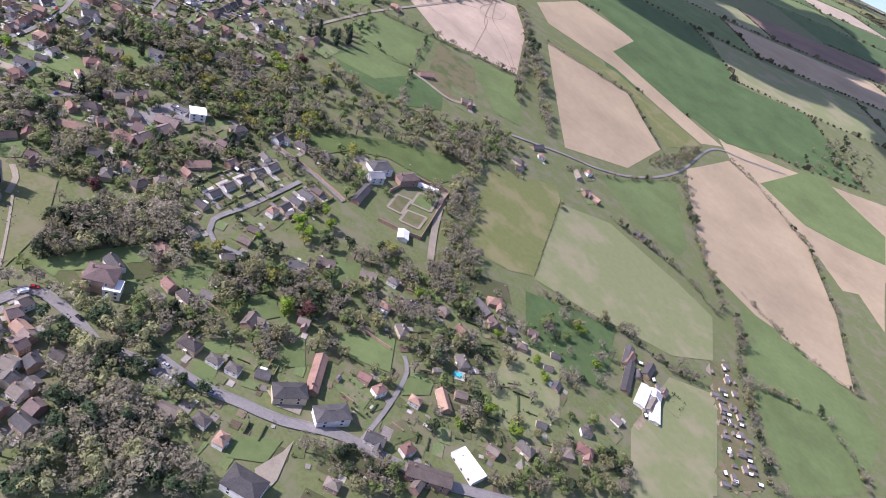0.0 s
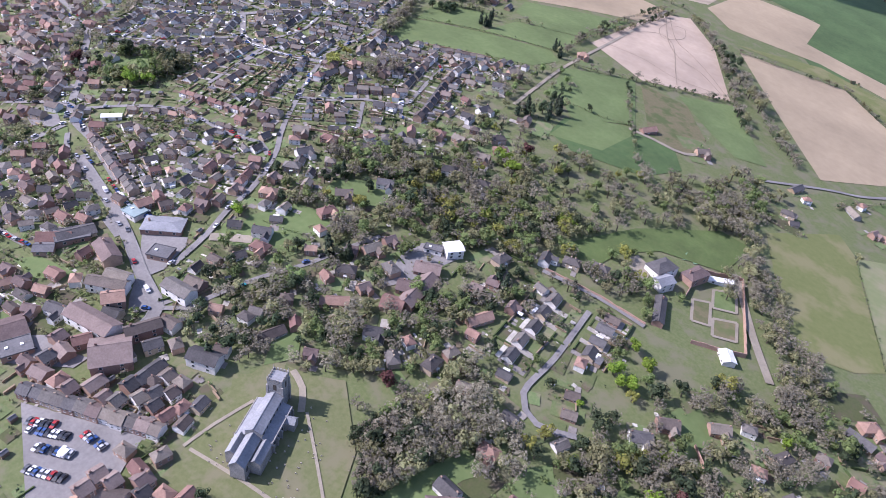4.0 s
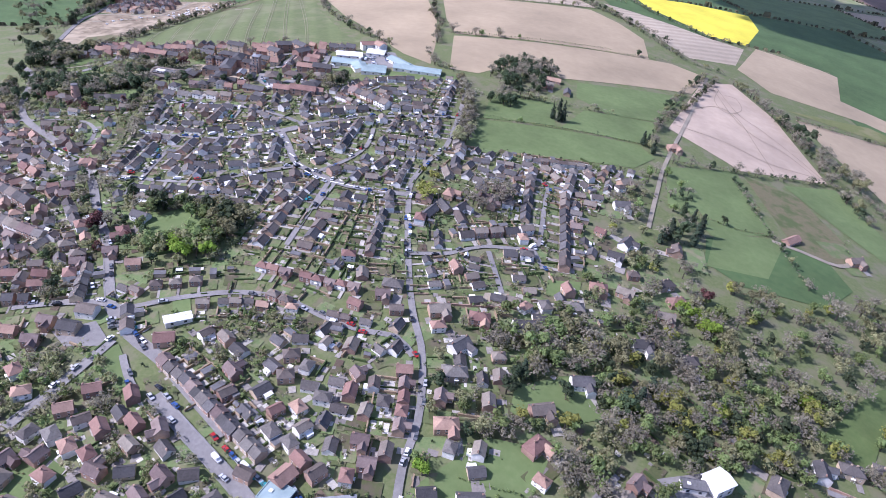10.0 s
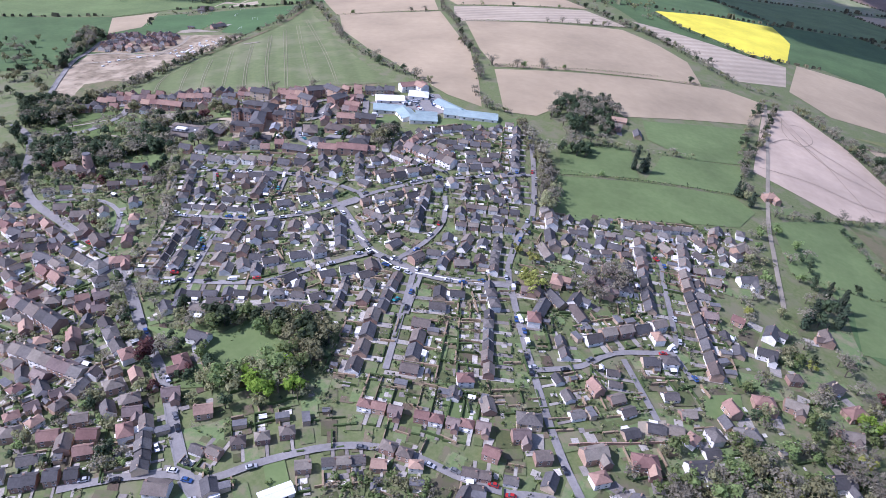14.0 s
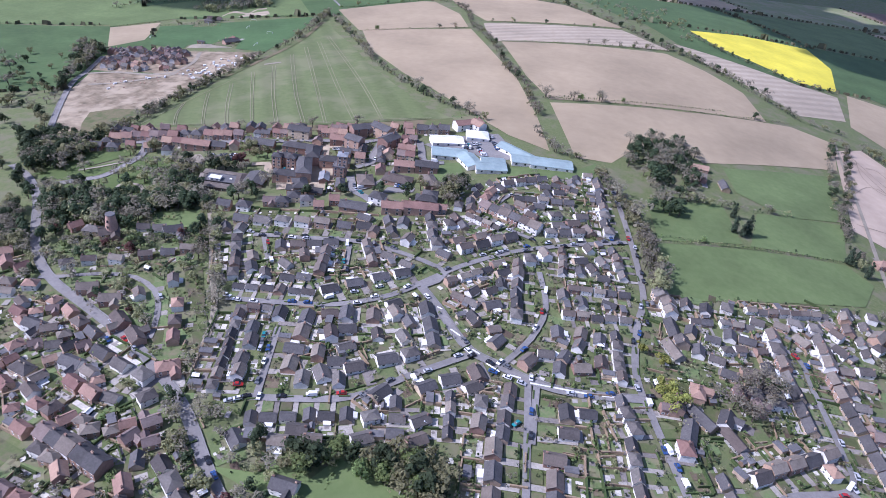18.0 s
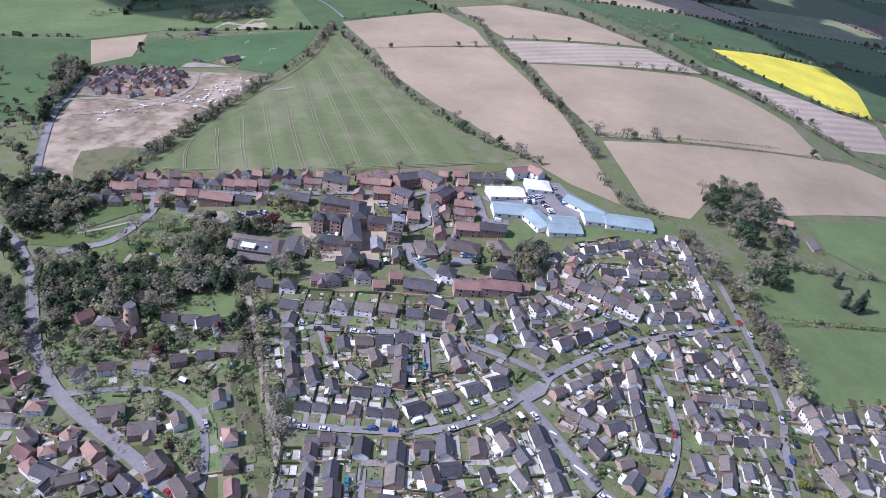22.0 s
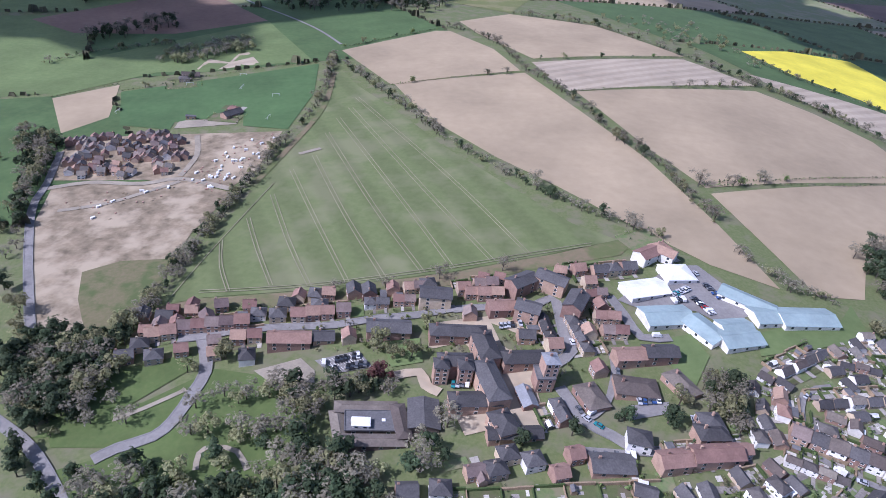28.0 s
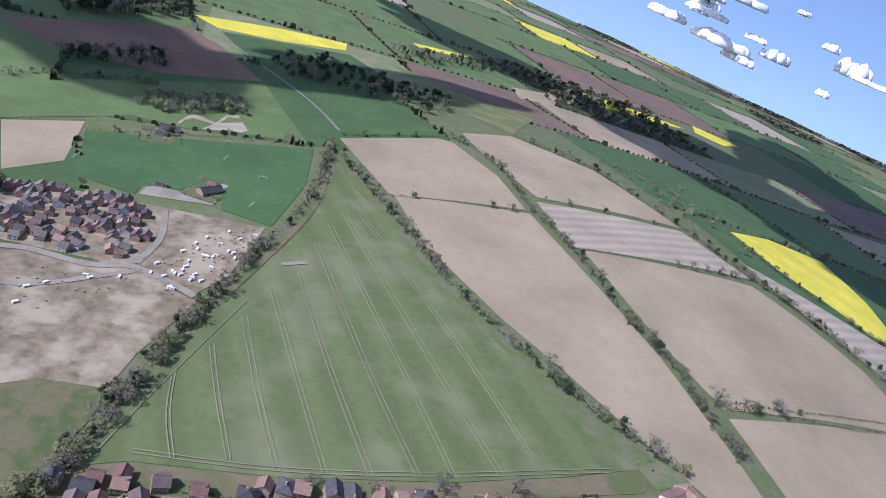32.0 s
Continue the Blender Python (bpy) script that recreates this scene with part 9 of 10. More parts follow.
wood("bare olive", 60, ((-957, 1063), (-959, 1101), (-894, 1155), (-877, 1120), (-899, 1106), (-928, 1075)), 1.0)
wood("dark dark olive", 90, ((-853, 657), (-811, 662), (-796, 674), (-793, 649), (-798, 633), (-803, 615), (-820, 599)), 1.1)
wood("dark dark bare", 55, ((-861, 646), (-802, 652), (-800, 607), (-830, 623), (-806, 575), (-845, 631)), 1.1)
wood("dark olive dark", 60, ((-783, 563), (-761, 576), (-712, 581), (-692, 594), (-685, 581), (-712, 567), (-769, 548)), 1.0)
wood("dark dark bare", 60, ((-808, 582), (-784, 580), (-751, 547), (-730, 565), (-685, 583), (-679, 571), (-746, 531)), 1.0)
wood("bare olive dark", 50, ((-780, 568), (-743, 596), (-655, 609), (-653, 566), (-693, 540), (-752, 541)), 1.0)
wood("bare bare olive", 70, ((-134, 510), (-94, 542), (-80, 480), (-78, 414), (-95, 408)), 1.0)
wood("bare olive bare green", 120, ((-244, 449), (-207, 486), (-157, 514), (-93, 589), (-62, 575), (-90, 497), (-146, 458), (-187, 403), (-228, 381), (-275, 366)), 1.0)
wood("bare dark", 40, ((-419, 714), (-395, 747), (-373, 744), (-386, 658), (-415, 655)), 1.0)
wood("bare dark olive", 60, ((-228, 209), (-218, 239), (-198, 237), (-202, 198), (-212, 188)), 1.0)
wood("dark bare", 40, ((-794, 602), (-703, 638), (-652, 625), (-653, 567), (-755, 545)), 1.0)
wood("dark green olive", 45, ((-574, 422), (-539, 426), (-518, 447), (-498, 416), (-504, 391), (-534, 423), (-552, 401)), 1.1)
wood("bare olive bare", 70, ((-72, 464), (-54, 398), (-39, 389), (-39, 337), (-62, 342), (-76, 378), (-82, 452)), 0.9)
wood("dark bare bare", 80, ((-160, 132), (-156, 174), (-121, 157), (-88, 150), (-73, 143), (-127, 103)), 1.0)
wood("bare olive", 60, ((-223, 222), (-201, 277), (-159, 233), (-190, 216), (-201, 205)), 1.0)
wood("bare olive green", 30, ((-341, 366), (-346, 383), (-313, 408), (-292, 404), (-301, 380)), 1.0)
wood("bare olive", 14, ((-394, 497), (-384, 519), (-370, 508), (-380, 487)), 1.0)
wood("bare olive bare dark green bare olive bare dark green bare yellow", 150, ((-386, 355), (-286, 492), (-190, 494), (-111, 561), (-97, 487), (-162, 414), (-144, 362), (-193, 355), (-254, 353), (-272, 297), (-273, 233), (-329, 231), (-345, 263)), 0.9)
wood("bare olive bare dark green bare olive bare dark green bare yellow", 92, ((-247, 226), (-235, 244), (-197, 255), (-169, 251), (-140, 266), (-126, 312), (-100, 334), (-53, 345), (-44, 285), (-96, 268), (-122, 225), (-151, 205), (-177, 223), (-198, 208), (-196, 175), (-219, 168)), 0.95)
wood("bare olive bare dark green bare olive bare dark green bare yellow", 45, ((-118, 285), (-107, 320), (-61, 347), (-17, 371), (7, 369), (11, 319), (11, 276), (16, 256), (-12, 245), (-38, 269), (-51, 278), (-92, 258)), 0.85)
wood("bare olive bare dark green bare olive bare dark green bare yellow", 50, ((-159, 233), (-130, 291), (-92, 258), (-84, 224), (-120, 208), (-144, 186), (-167, 202)), 0.9)
wood("green olive bare dark", 70, ((-41, 199), (-13, 207), (39, 241), (60, 290), (98, 306), (99, 280), (-36, 172)), 0.8)
wood("green olive bare green", 110, ((-482, 320), (-465, 370), (-430, 354), (-412, 306), (-415, 291), (-443, 302)), 0.45)
wood("green olive bare", 70, ((-558, 289), (-506, 297), (-449, 271), (-418, 260), (-427, 239), (-470, 238), (-507, 249)), 0.5)
wood("bare olive bare dark green bare olive bare dark green bare yellow", 75, ((-367, 344), (-343, 379), (-297, 414), (-244, 416), (-198, 421), (-203, 364), (-233, 353), (-276, 331), (-303, 347), (-326, 311), (-353, 304)), 0.85)
wood("bare olive bare dark green bare olive bare dark green bare yellow", 90, ((-316, 582), (-262, 632), (-245, 575), (-247, 501), (-208, 502), (-235, 409), (-346, 367), (-328, 409), (-310, 453), (-318, 528)), 0.8)
wood("bare olive green dark", 90, ((-638, 379), (-602, 415), (-555, 349), (-548, 333), (-587, 323)), 0.6)
wood("bare olive dark copper", 40, ((-753, 541), (-673, 560), (-637, 487), (-635, 452), (-691, 474)), 0.65)
wood("bare olive bare", 20, ((-822, 626), (-799, 645), (-769, 646), (-736, 629), (-705, 619), (-706, 598), (-805, 595)), 1.0)
wood("dark bare olive", 16, ((-731, 629), (-681, 631), (-676, 623), (-701, 622), (-707, 606)), 1.0)
wood("bare olive dark", 30, ((-555, 648), (-536, 647), (-537, 610), (-544, 620), (-567, 632)), 0.9)
wood("green olive bare dark", 420, ((-661, 569), (-539, 594), (-446, 676), (-428, 554), (-424, 489), (-593, 434)), 0.3)
wood("green olive bare dark", 200, ((-530, 459), (-426, 495), (-401, 395), (-498, 378)), 0.3)
wood("green olive bare dark", 160, ((-420, 535), (-320, 587), (-322, 429), (-396, 397)), 0.3)
wood("green olive bare", 90, ((-759, 512), (-664, 536), (-591, 448), (-649, 440), (-622, 383), (-638, 379)), 0.4)
wood("bare olive dark green", 70, ((-754, 563), (-680, 571), (-649, 525), (-728, 515)), 0.55)
wood("green olive bare", 130, ((-548, 284), (-520, 314), (-411, 262), (-431, 229), (-460, 215)), 0.5)
wood("green olive bare", 60, ((-397, 245), (-427, 216), (-439, 197), (-350, 171), (-317, 186), (-331, 229)), 0.4)
wood("green olive bare", 70, ((-801, 666), (-686, 690), (-605, 708), (-593, 625), (-628, 602), (-664, 650), (-731, 654)), 0.4)
wood("dark bare", 60, ((-426, 772), (-384, 794), (-374, 763), (-404, 725), (-433, 717)), 1.0)
wood("bare bare olive", 50, ((-451, 696), (-421, 625), (-412, 571), (-419, 563), (-434, 631)), 0.9)
wood("bare olive", 70, ((-605, 1326), (-459, 1386), (-328, 1418), (-328, 1261), (-335, 1173), (-408, 1206), (-489, 1318)), 0.7)
wood("dark dark bare", 120, ((-914, 1341), (-881, 1449), (-684, 1422), (-703, 1321), (-794, 1311), (-874, 1296)), 1.3)
wood("dark bare", 90, ((-808, 1719), (-623, 1996), (-573, 1931), (-733, 1698)), 1.3)
wood("bare dark", 40, ((-1071, 1134), (-1003, 1238), (-983, 1192), (-1044, 1124)), 1.2)
wood("dark dark bare", 80, ((-1147, 1285), (-1076, 1479), (-1052, 1420), (-1124, 1266)), 1.6)
wood("dark bare olive", 120, ((-993, 898), (-963, 889), (-941, 870), (-934, 831), (-915, 781), (-889, 724), (-857, 664)), 1.1)
wood("bare olive dark", 50, ((228, 1009), (322, 1279), (400, 1231), (349, 1102), (274, 1048)), 1.0)
wood("bare olive", 40, ((37, 738), (76, 842), (117, 924), (82, 797)), 0.8)
wood("bare olive dark", 40, ((-798, 555), (-786, 556), (-752, 511), (-766, 509)), 0.9)
wood("bare dark olive", 40, ((-766, 532), (-759, 540), (-731, 508), (-721, 483), (-726, 482)), 0.9)
wood("bare dark olive", 50, ((-1062, 839), (-990, 862), (-914, 776), (-841, 638), (-827, 585)), 0.9)
wood("bare olive dark olive", 75, ((-207, 170), (-184, 186), (-102, 187), (-99, 159), (-149, 121)), 0.95)
wood("bare olive green bare dark bright", 85, ((-248, 233), (-90, 304), (63, 417), (76, 300), (-63, 193), (-144, 185)), 1.0)
wood("green olive bare bare", 90, ((-555, 272), (-471, 304), (-351, 288), (-347, 262), (-341, 197), (-429, 160)), 0.42)
wood("bare olive green dark bare", 110, ((-376, 336), (-133, 440), (-125, 301), (-310, 211)), 0.75)
wood("green olive bare", 110, ((-657, 558), (-429, 641), (-432, 486), (-472, 446), (-584, 416)), 0.32)
wood("bare olive bare dark", 60, ((-810, 664), (-808, 727), (-803, 793), (-796, 855), (-791, 900), (-784, 893), (-790, 830), (-795, 770), (-799, 715), (-800, 674), (-801, 661)), 0.7)
wood("bare olive green", 40, ((-799, 478), (-771, 483), (-531, 271), (-544, 262)), 0.6)
wood("dark bare olive bare", 36, ((-762, 519), (-688, 517), (-655, 489), (-631, 445), (-694, 432)), 0.4)
wood("olive green bare olive", 24, ((-352, 394), (-208, 502), (-237, 402), (-354, 359)), 1.0)
wood("dark olive bare green", 70, ((-899, 579), (-832, 579), (-623, 361), (-547, 312), (-516, 247), (-467, 219), (-445, 190), (-469, 182)), 0.6)
wood("dark olive bare", 50, ((-647, 437), (-580, 432), (-493, 387), (-553, 353), (-591, 382)), 0.7)

wood("bare olive green dark bare", 70, ((-358.9, 282.4), (-330.7, 319.8), (-265.5, 329.0), (-251.6, 286.7), (-251.2, 236.8), (-309.2, 210.1), (-339.6, 238.7)), 0.8)
wood("olive green bare yellow green", 70, ((-273.6, 358.8), (-194.5, 427.3), (-115.1, 418.9), (-118.7, 381.9), (-203.5, 363.8), (-265.5, 329.0)), 0.9)
wood("bare olive green dark", 60, ((-252.3, 280.2), (-217.0, 325.0), (-197.9, 335.6), (-222.4, 250.6), (-249.3, 237.7)), 0.8)
wood("dark green bare olive", 50, ((-399.9, 331.9), (-343.9, 380.9), (-280.4, 384.2), (-270.3, 326.4), (-330.7, 319.8), (-365.7, 294.6)), 0.85)
wood("bare olive dark bare", 60, ((-328.2, 211.1), (-287.4, 229.4), (-282.7, 208.5), (-249.2, 238.6), (-256.6, 268.7), (-300.6, 272.1), (-332.2, 245.1)), 0.75)
wood("green olive bare dark", 60, ((-120.7, 225.7), (-86.3, 343.3), (-14.2, 387.0), (19.7, 292.0), (-14.6, 249.6), (-95.7, 230.3)), 0.8)
wood("bare dark olive", 35, ((-166.3, 131.8), (-125.8, 159.0), (-76.9, 137.6), (-128.4, 99.4)), 1.1)
wood("dark dark olive green", 34, ((-580.8, 423.8), (-548.5, 425.1), (-521.6, 416.0), (-525.8, 405.7), (-553.0, 416.5), (-586.6, 414.8)), 0.9)
wood("dark dark dark", 22, ((-554.5, 401.9), (-521.6, 404.4), (-520.6, 396.0), (-548.3, 392.1)), 0.8)
wood("green bright olive", 12, ((-538.5, 381.8), (-517.5, 403.1), (-501.5, 386.0), (-509.5, 378.5)), 1.1)
wood("bare dark olive copper", 16, ((-604.1, 399.1), (-569.3, 396.6), (-555.4, 368.7), (-571.2, 365.5)), 0.9)

tree_at("yellow", -414.4, 484.2, 1.0)
tree_at("yellow", -417.9, 509.0, 0.8)
tree_at("bare", -374.5, 507.1, 1.8)
tree_at("bare", -383.7, 500.7, 1.6)
tree_at("bare", -369.6, 500.4, 1.4)
tree_at("bright", -244.4, 435.3, 1.25)
tree_at("bright", -200.6, 407.6, 0.8)
tree_at("bright", -240.6, 380.9, 0.8)
tree_at("bright", -356.7, 299.4, 0.9)
tree_at("bright", -257.2, 367.4, 0.7)
tree_at("yellow", -418.8, 489.6, 0.95)
tree_at("yellow", -428.0, 515.4, 0.7)
tree_at("copper", -571.7, 387.3, 1.35)
tree_at("copper", -245.3, 466.3, 1.1)
tree_at("copper", -551.1, 384.8, 0.6)
tree_at("green", -534.1, 380.1, 1.0)
tree_at("green", -526.5, 391.6, 0.9)
tree_at("green", -507.7, 393.1, 1.1)
tree_at("green", -512.5, 386.1, 0.9)
tree_at("green", -508.6, 412.8, 1.0)
tree_at("conifer", -266.5, 523.8, 1.5)
tree_at("conifer", -250.0, 527.4, 1.5)
tree_at("conifer", -271.5, 515.8, 1.2)
tree_at("conifer", -250.9, 552.8, 1.1)
tree_at("conifer", -363.1, 658.3, 1.3)
tree_at("conifer", -354.6, 658.5, 1.3)
tree_at("conifer", -360.4, 679.5, 1.2)
tree_at("conifer", -280.2, 650.1, 1.1)
tree_at("conifer", -285.4, 660.6, 1.0)
tree_at("conifer", -296.7, 298.9, 1.3)
tree_at("conifer", -357.7, 656.2, 1.2)
tree_at("conifer", -246.2, 542.9, 1.4)
tree_at("conifer", -288.5, 304.9, 1.1)
tree_at("conifer", -329.9, 365.1, 1.1)
tree_at("conifer", -277.3, 369.9, 1.2)
tree_at("conifer", -272.9, 379.9, 1.2)
tree_at("conifer", -288.7, 661.4, 1.2)
tree_at("conifer", -212.9, 336.4, 1.2)
tree_at("conifer", -300.5, 303.0, 1.2)
tree_at("conifer", -286.9, 302.4, 1.1)
tree_at("conifer", -206.8, 329.3, 1.2)
tree_at("conifer", -303.9, 213.3, 1.0)
tree_at("bare", -497.6, 837.6, 1.1)
tree_at("bare", -476.3, 843.7, 0.9)
tree_at("bare", -451.4, 852.8, 1.0)
tree_at("bare", -636.5, 1048.5, 0.8)
tree_at("bare", -618.5, 1052.3, 0.8)
tree_at("bare", -465.2, 1046.8, 0.8)
tree_at("bare", -447.7, 1054.6, 0.9)
tree_at("bare", -429.9, 1065.1, 0.8)
tree_at("bare", -412.2, 1073.4, 0.8)
tree_at("bare", -392.3, 1081.3, 0.8)
tree_at("bare", -374.0, 1092.8, 0.8)
tree_at("bare", -498.1, 835.4, 1.0)
tree_at("bare", -473.8, 839.7, 0.9)
tree_at("bare", -449.3, 849.7, 0.9)
tree_at("olive", -687.7, 655.8, 1.3)
tree_at("olive", -671.9, 649.9, 1.0)
tree_at("olive", -666.9, 671.0, 0.9)
tree_at("olive", -753.5, 646.8, 1.1)
tree_at("olive", -680.0, 649.5, 0.9)
tree_at("copper", -684.5, 635.2, 1.0)
tree_at("bare", -557.2, 772.5, 1.1)
tree_at("bare", -689.7, 701.3, 0.8)
tree_at("bare", -662.9, 710.3, 0.9)
tree_at("bare", -630.7, 719.3, 1.0)
tree_at("bare", -714.7, 696.9, 0.8)
tree_at("bare", -542.7, 637.9, 1.2)
tree_at("bare", -537.6, 632.7, 1.2)
tree_at("dark", -584.6, 618.8, 0.9)
tree_at("dark", -567.4, 618.9, 1.0)
tree_at("dark", -606.3, 609.6, 0.9)
tree_at("dark", -625.5, 603.5, 1.0)
tree_at("bright", -194.1, 408.6, 0.9)
tree_at("bright", -245.8, 440.5, 1.0)
tree_at("bright", -135.8, 303.9, 0.9)
tree_at("bright", -149.4, 281.1, 0.5)
tree_at("bright", -125.4, 323.1, 1.0)
tree_at("yellow", -240.5, 380.2, 0.9)
tree_at("yellow", -260.0, 370.0, 0.9)
tree_at("yellow", -283.0, 352.8, 0.8)
tree_at("yellow", -214.6, 364.2, 1.0)
tree_at("yellow", -169.2, 502.6, 0.8)
tree_at("dark", -309.2, 360.4, 1.0)
tree_at("dark", -332.9, 360.0, 1.1)
tree_at("dark", -286.9, 302.4, 1.0)
tree_at("dark", -297.2, 269.9, 1.2)
tree_at("dark", -326.7, 234.3, 0.8)
tree_at("dark", -284.4, 365.0, 1.0)
tree_at("bright", -252.7, 445.4, 1.1)
tree_at("bright", -197.0, 411.4, 0.8)
tree_at("bright", -208.8, 244.0, 0.8)
tree_at("bright", -130.6, 305.9, 1.1)
tree_at("bright", -104.2, 244.5, 1.1)
tree_at("green", -298.9, 272.1, 1.2)
tree_at("green", -549.4, 392.5, 1.0)
tree_at("green", -531.4, 413.9, 1.2)
tree_at("green", -245.7, 301.3, 1.0)
tree_at("green", -123.7, 314.1, 0.9)
tree_at("dark", -263.5, 160.2, 0.6)
tree_at("dark", -294.1, 226.9, 1.0)
tree_at("dark", -301.4, 221.5, 1.0)
tree_at("dark", -227.5, 212.4, 0.9)
tree_at("dark", -236.2, 297.8, 0.9)
tree_at("dark", -144.2, 168.5, 1.3)
tree_at("dark", -144.1, 160.5, 1.2)
tree_at("dark", -25.5, 281.9, 1.2)
tree_at("dark", -156.5, 377.3, 1.1)
tree_at("dark", -212.6, 337.7, 1.0)
tree_at("dark", -204.5, 344.9, 1.0)
tree_at("dark", -128.9, 176.0, 0.9)
tree_at("dark", -114.9, 178.3, 0.9)
tree_at("dark", -257.1, 560.4, 1.2)
tree_at("dark", -257.2, 535.4, 1.1)
tree_at("dark", -37.4, 194.1, 1.0)
tree_at("bright", -106.8, 249.2, 1.1)
tree_at("bright", -201.5, 411.7, 0.8)
tree_at("bright", -139.2, 310.1, 1.0)
tree_at("bright", -134.7, 332.5, 1.0)
tree_at("bright", -259.1, 448.3, 1.0)
tree_at("copper", -96.5, 253.3, 1.2)
tree_at("copper", -229.4, 241.6, 1.1)
tree_at("bare", 49.0, 262.8, 1.3)
tree_at("bare", -51.3, 186.3, 1.2)
tree_at("bare", 7.5, 262.5, 1.2)
tree_at("bare", 50.1, 341.6, 1.0)
tree_at("bare", 5.5, 291.0, 1.2)
tree_at("bare", -49.2, 298.1, 1.3)
tree_at("bare", 98.8, 291.9, 1.0)
tree_at("bare", 121.7, 430.3, 0.9)
tree_at("bare", 69.1, 384.5, 0.8)


def garden_fill(outline, cell, seed):
    """Lawns, dug beds, paving, bushes, hedges and sheds on the ground left between the houses."""
    rng = random.Random(seed)
    xs, ys = [p[0] for p in outline], [p[1] for p in outline]
    count = 0
    y = min(ys)
    while y < max(ys):
        y += cell
        x = min(xs)
        while x < max(xs):
            x += cell
            px, py = x + rng.uniform(-0.4, 0.4) * cell, y + rng.uniform(-0.4, 0.4) * cell
            if not inside(px, py, outline) or not open_ground(px, py):
                continue
            if any((px - a) ** 2 + (py - b) ** 2 < 30 for a, b, r in PLACED.near(px, py)):
                continue
            if any(a < px < b and c < py < d and inside(px, py, o) for a, b, c, d, o in KEEP_CLEAR):
                continue
            near = sorted(ROADWAY.near(px, py), key=lambda r: (px - r[0]) ** 2 + (py - r[1]) ** 2)
            yaw = radians(near[0][2] if near else 20.0)
            ux, uy = Vector((math.cos(yaw), math.sin(yaw))), Vector((-math.sin(yaw), math.cos(yaw)))
            count += 1
            lift = 0.27 + 0.0012 * (count % 50)
            pick = rng.random()
            if pick < 0.36:
                patch("lawn", (px, py), ux, uy, -rng.uniform(2, 4), rng.uniform(2, 4), -rng.uniform(2, 5), rng.uniform(2, 5), lift)
            elif pick < 0.60:
                patch("soil", (px, py), ux, uy, -rng.uniform(1, 3), rng.uniform(1, 3), -rng.uniform(1, 4), rng.uniform(1, 4), lift)
            elif pick < 0.76:
                patch("patio", (px, py), ux, uy, -rng.uniform(0.5, 1.6), rng.uniform(0.5, 1.6), -rng.uniform(0.5, 1.8), rng.uniform(0.5, 1.8), lift + 0.1)
            for _ in range(rng.choice((0, 1, 1, 2, 2))):
                SHRUBS.append((rng.choice(("green", "dark", "olive", "dark", "bare")), px + rng.uniform(-3, 3), py + rng.uniform(-3, 3), rng.uniform(0.13, 0.34)))
            if rng.random() < 0.28:
                e = ux if rng.random() < 0.4 else uy
                c = Vector((px, py))
                wall_line(HEDGE_LINES if rng.random() < 0.6 else FENCES, c - e * rng.uniform(2, 6), c + e * rng.uniform(2, 6), rng.uniform(1.0, 1.7), rng.uniform(0.3, 1.0))
            if rng.random() < 0.03:
                shed_at(px, py, math.degrees(yaw))


garden_fill(((-560, 262), (-470, 196), (-420, 120), (-190, 100), (-215, 165), (-300, 215), (-345, 300), (-290, 400), (-320, 470), (-300, 600), (-420, 560), (-480, 380), (-600, 440), (-650, 380)), 6.5, 41)
garden_fill(((-345, 300), (-280, 240), (-150, 270), (-130, 350), (-200, 360), (-290, 470), (-320, 470), (-290, 400)), 9.0, 42)
garden_fill(((-190, 150), (-60, 170), (60, 215), (60, 280), (10, 345), (-60, 340), (-140, 260)), 8.0, 43)
garden_fill(((-770, 500), (-720, 545), (-670, 560), (-625, 460), (-560, 340), (-640, 370)), 8.0, 44)
garden_fill(((-640, 560), (-440, 680), (-430, 480), (-600, 430)), 6.0, 45)
garden_fill(((-430, 560), (-320, 600), (-320, 430), (-400, 395), (-500, 380), (-540, 450), (-430, 490)), 6.5, 46)


def gardens_done():
    for name, mat, label, cat in (("lawn", "lawn_grass", "small mown garden lawns", "lawn"), ("drive", "driveway", "pale paved house drives", "driveway"), ("patio", "patio", "paved back patios", "patio"), ("soil", "garden_soil", "dug brown garden beds", "garden bed")):
        if GARDEN[name].v:
            tagged(GARDEN[name].make({"lawn": "garden_lawn", "drive": "driveway", "patio": "patio", "soil": "planted_bed"}[name], mat), label, cat, kind="stuff")
    if HEDGE_LINES.v:
        tagged(HEDGE_LINES.make("garden_hedge", "hedge_leaf"), "clipped green garden hedges between plots", "hedge", kind="stuff")
    for k in range(0, len(SHRUBS), 400):
        clump("garden_shrubs", SHRUBS[k : k + 400], "small green and bare garden bushes", "shrubs")
    if FENCES.v:
        tagged(FENCES.make("garden_fence", "timber"), "weathered timber garden fences between plots", "fence", kind="stuff")


gardens_done()

# ---- cars ----
PAINTS = {"white": (0.78, 0.78, 0.78), "silver": (0.45, 0.46, 0.48), "black": (0.02, 0.02, 0.024), "blue": (0.04, 0.09, 0.24), "red": (0.38, 0.03, 0.03), "grey": (0.14, 0.145, 0.155), "teal": (0.03, 0.22, 0.24)}


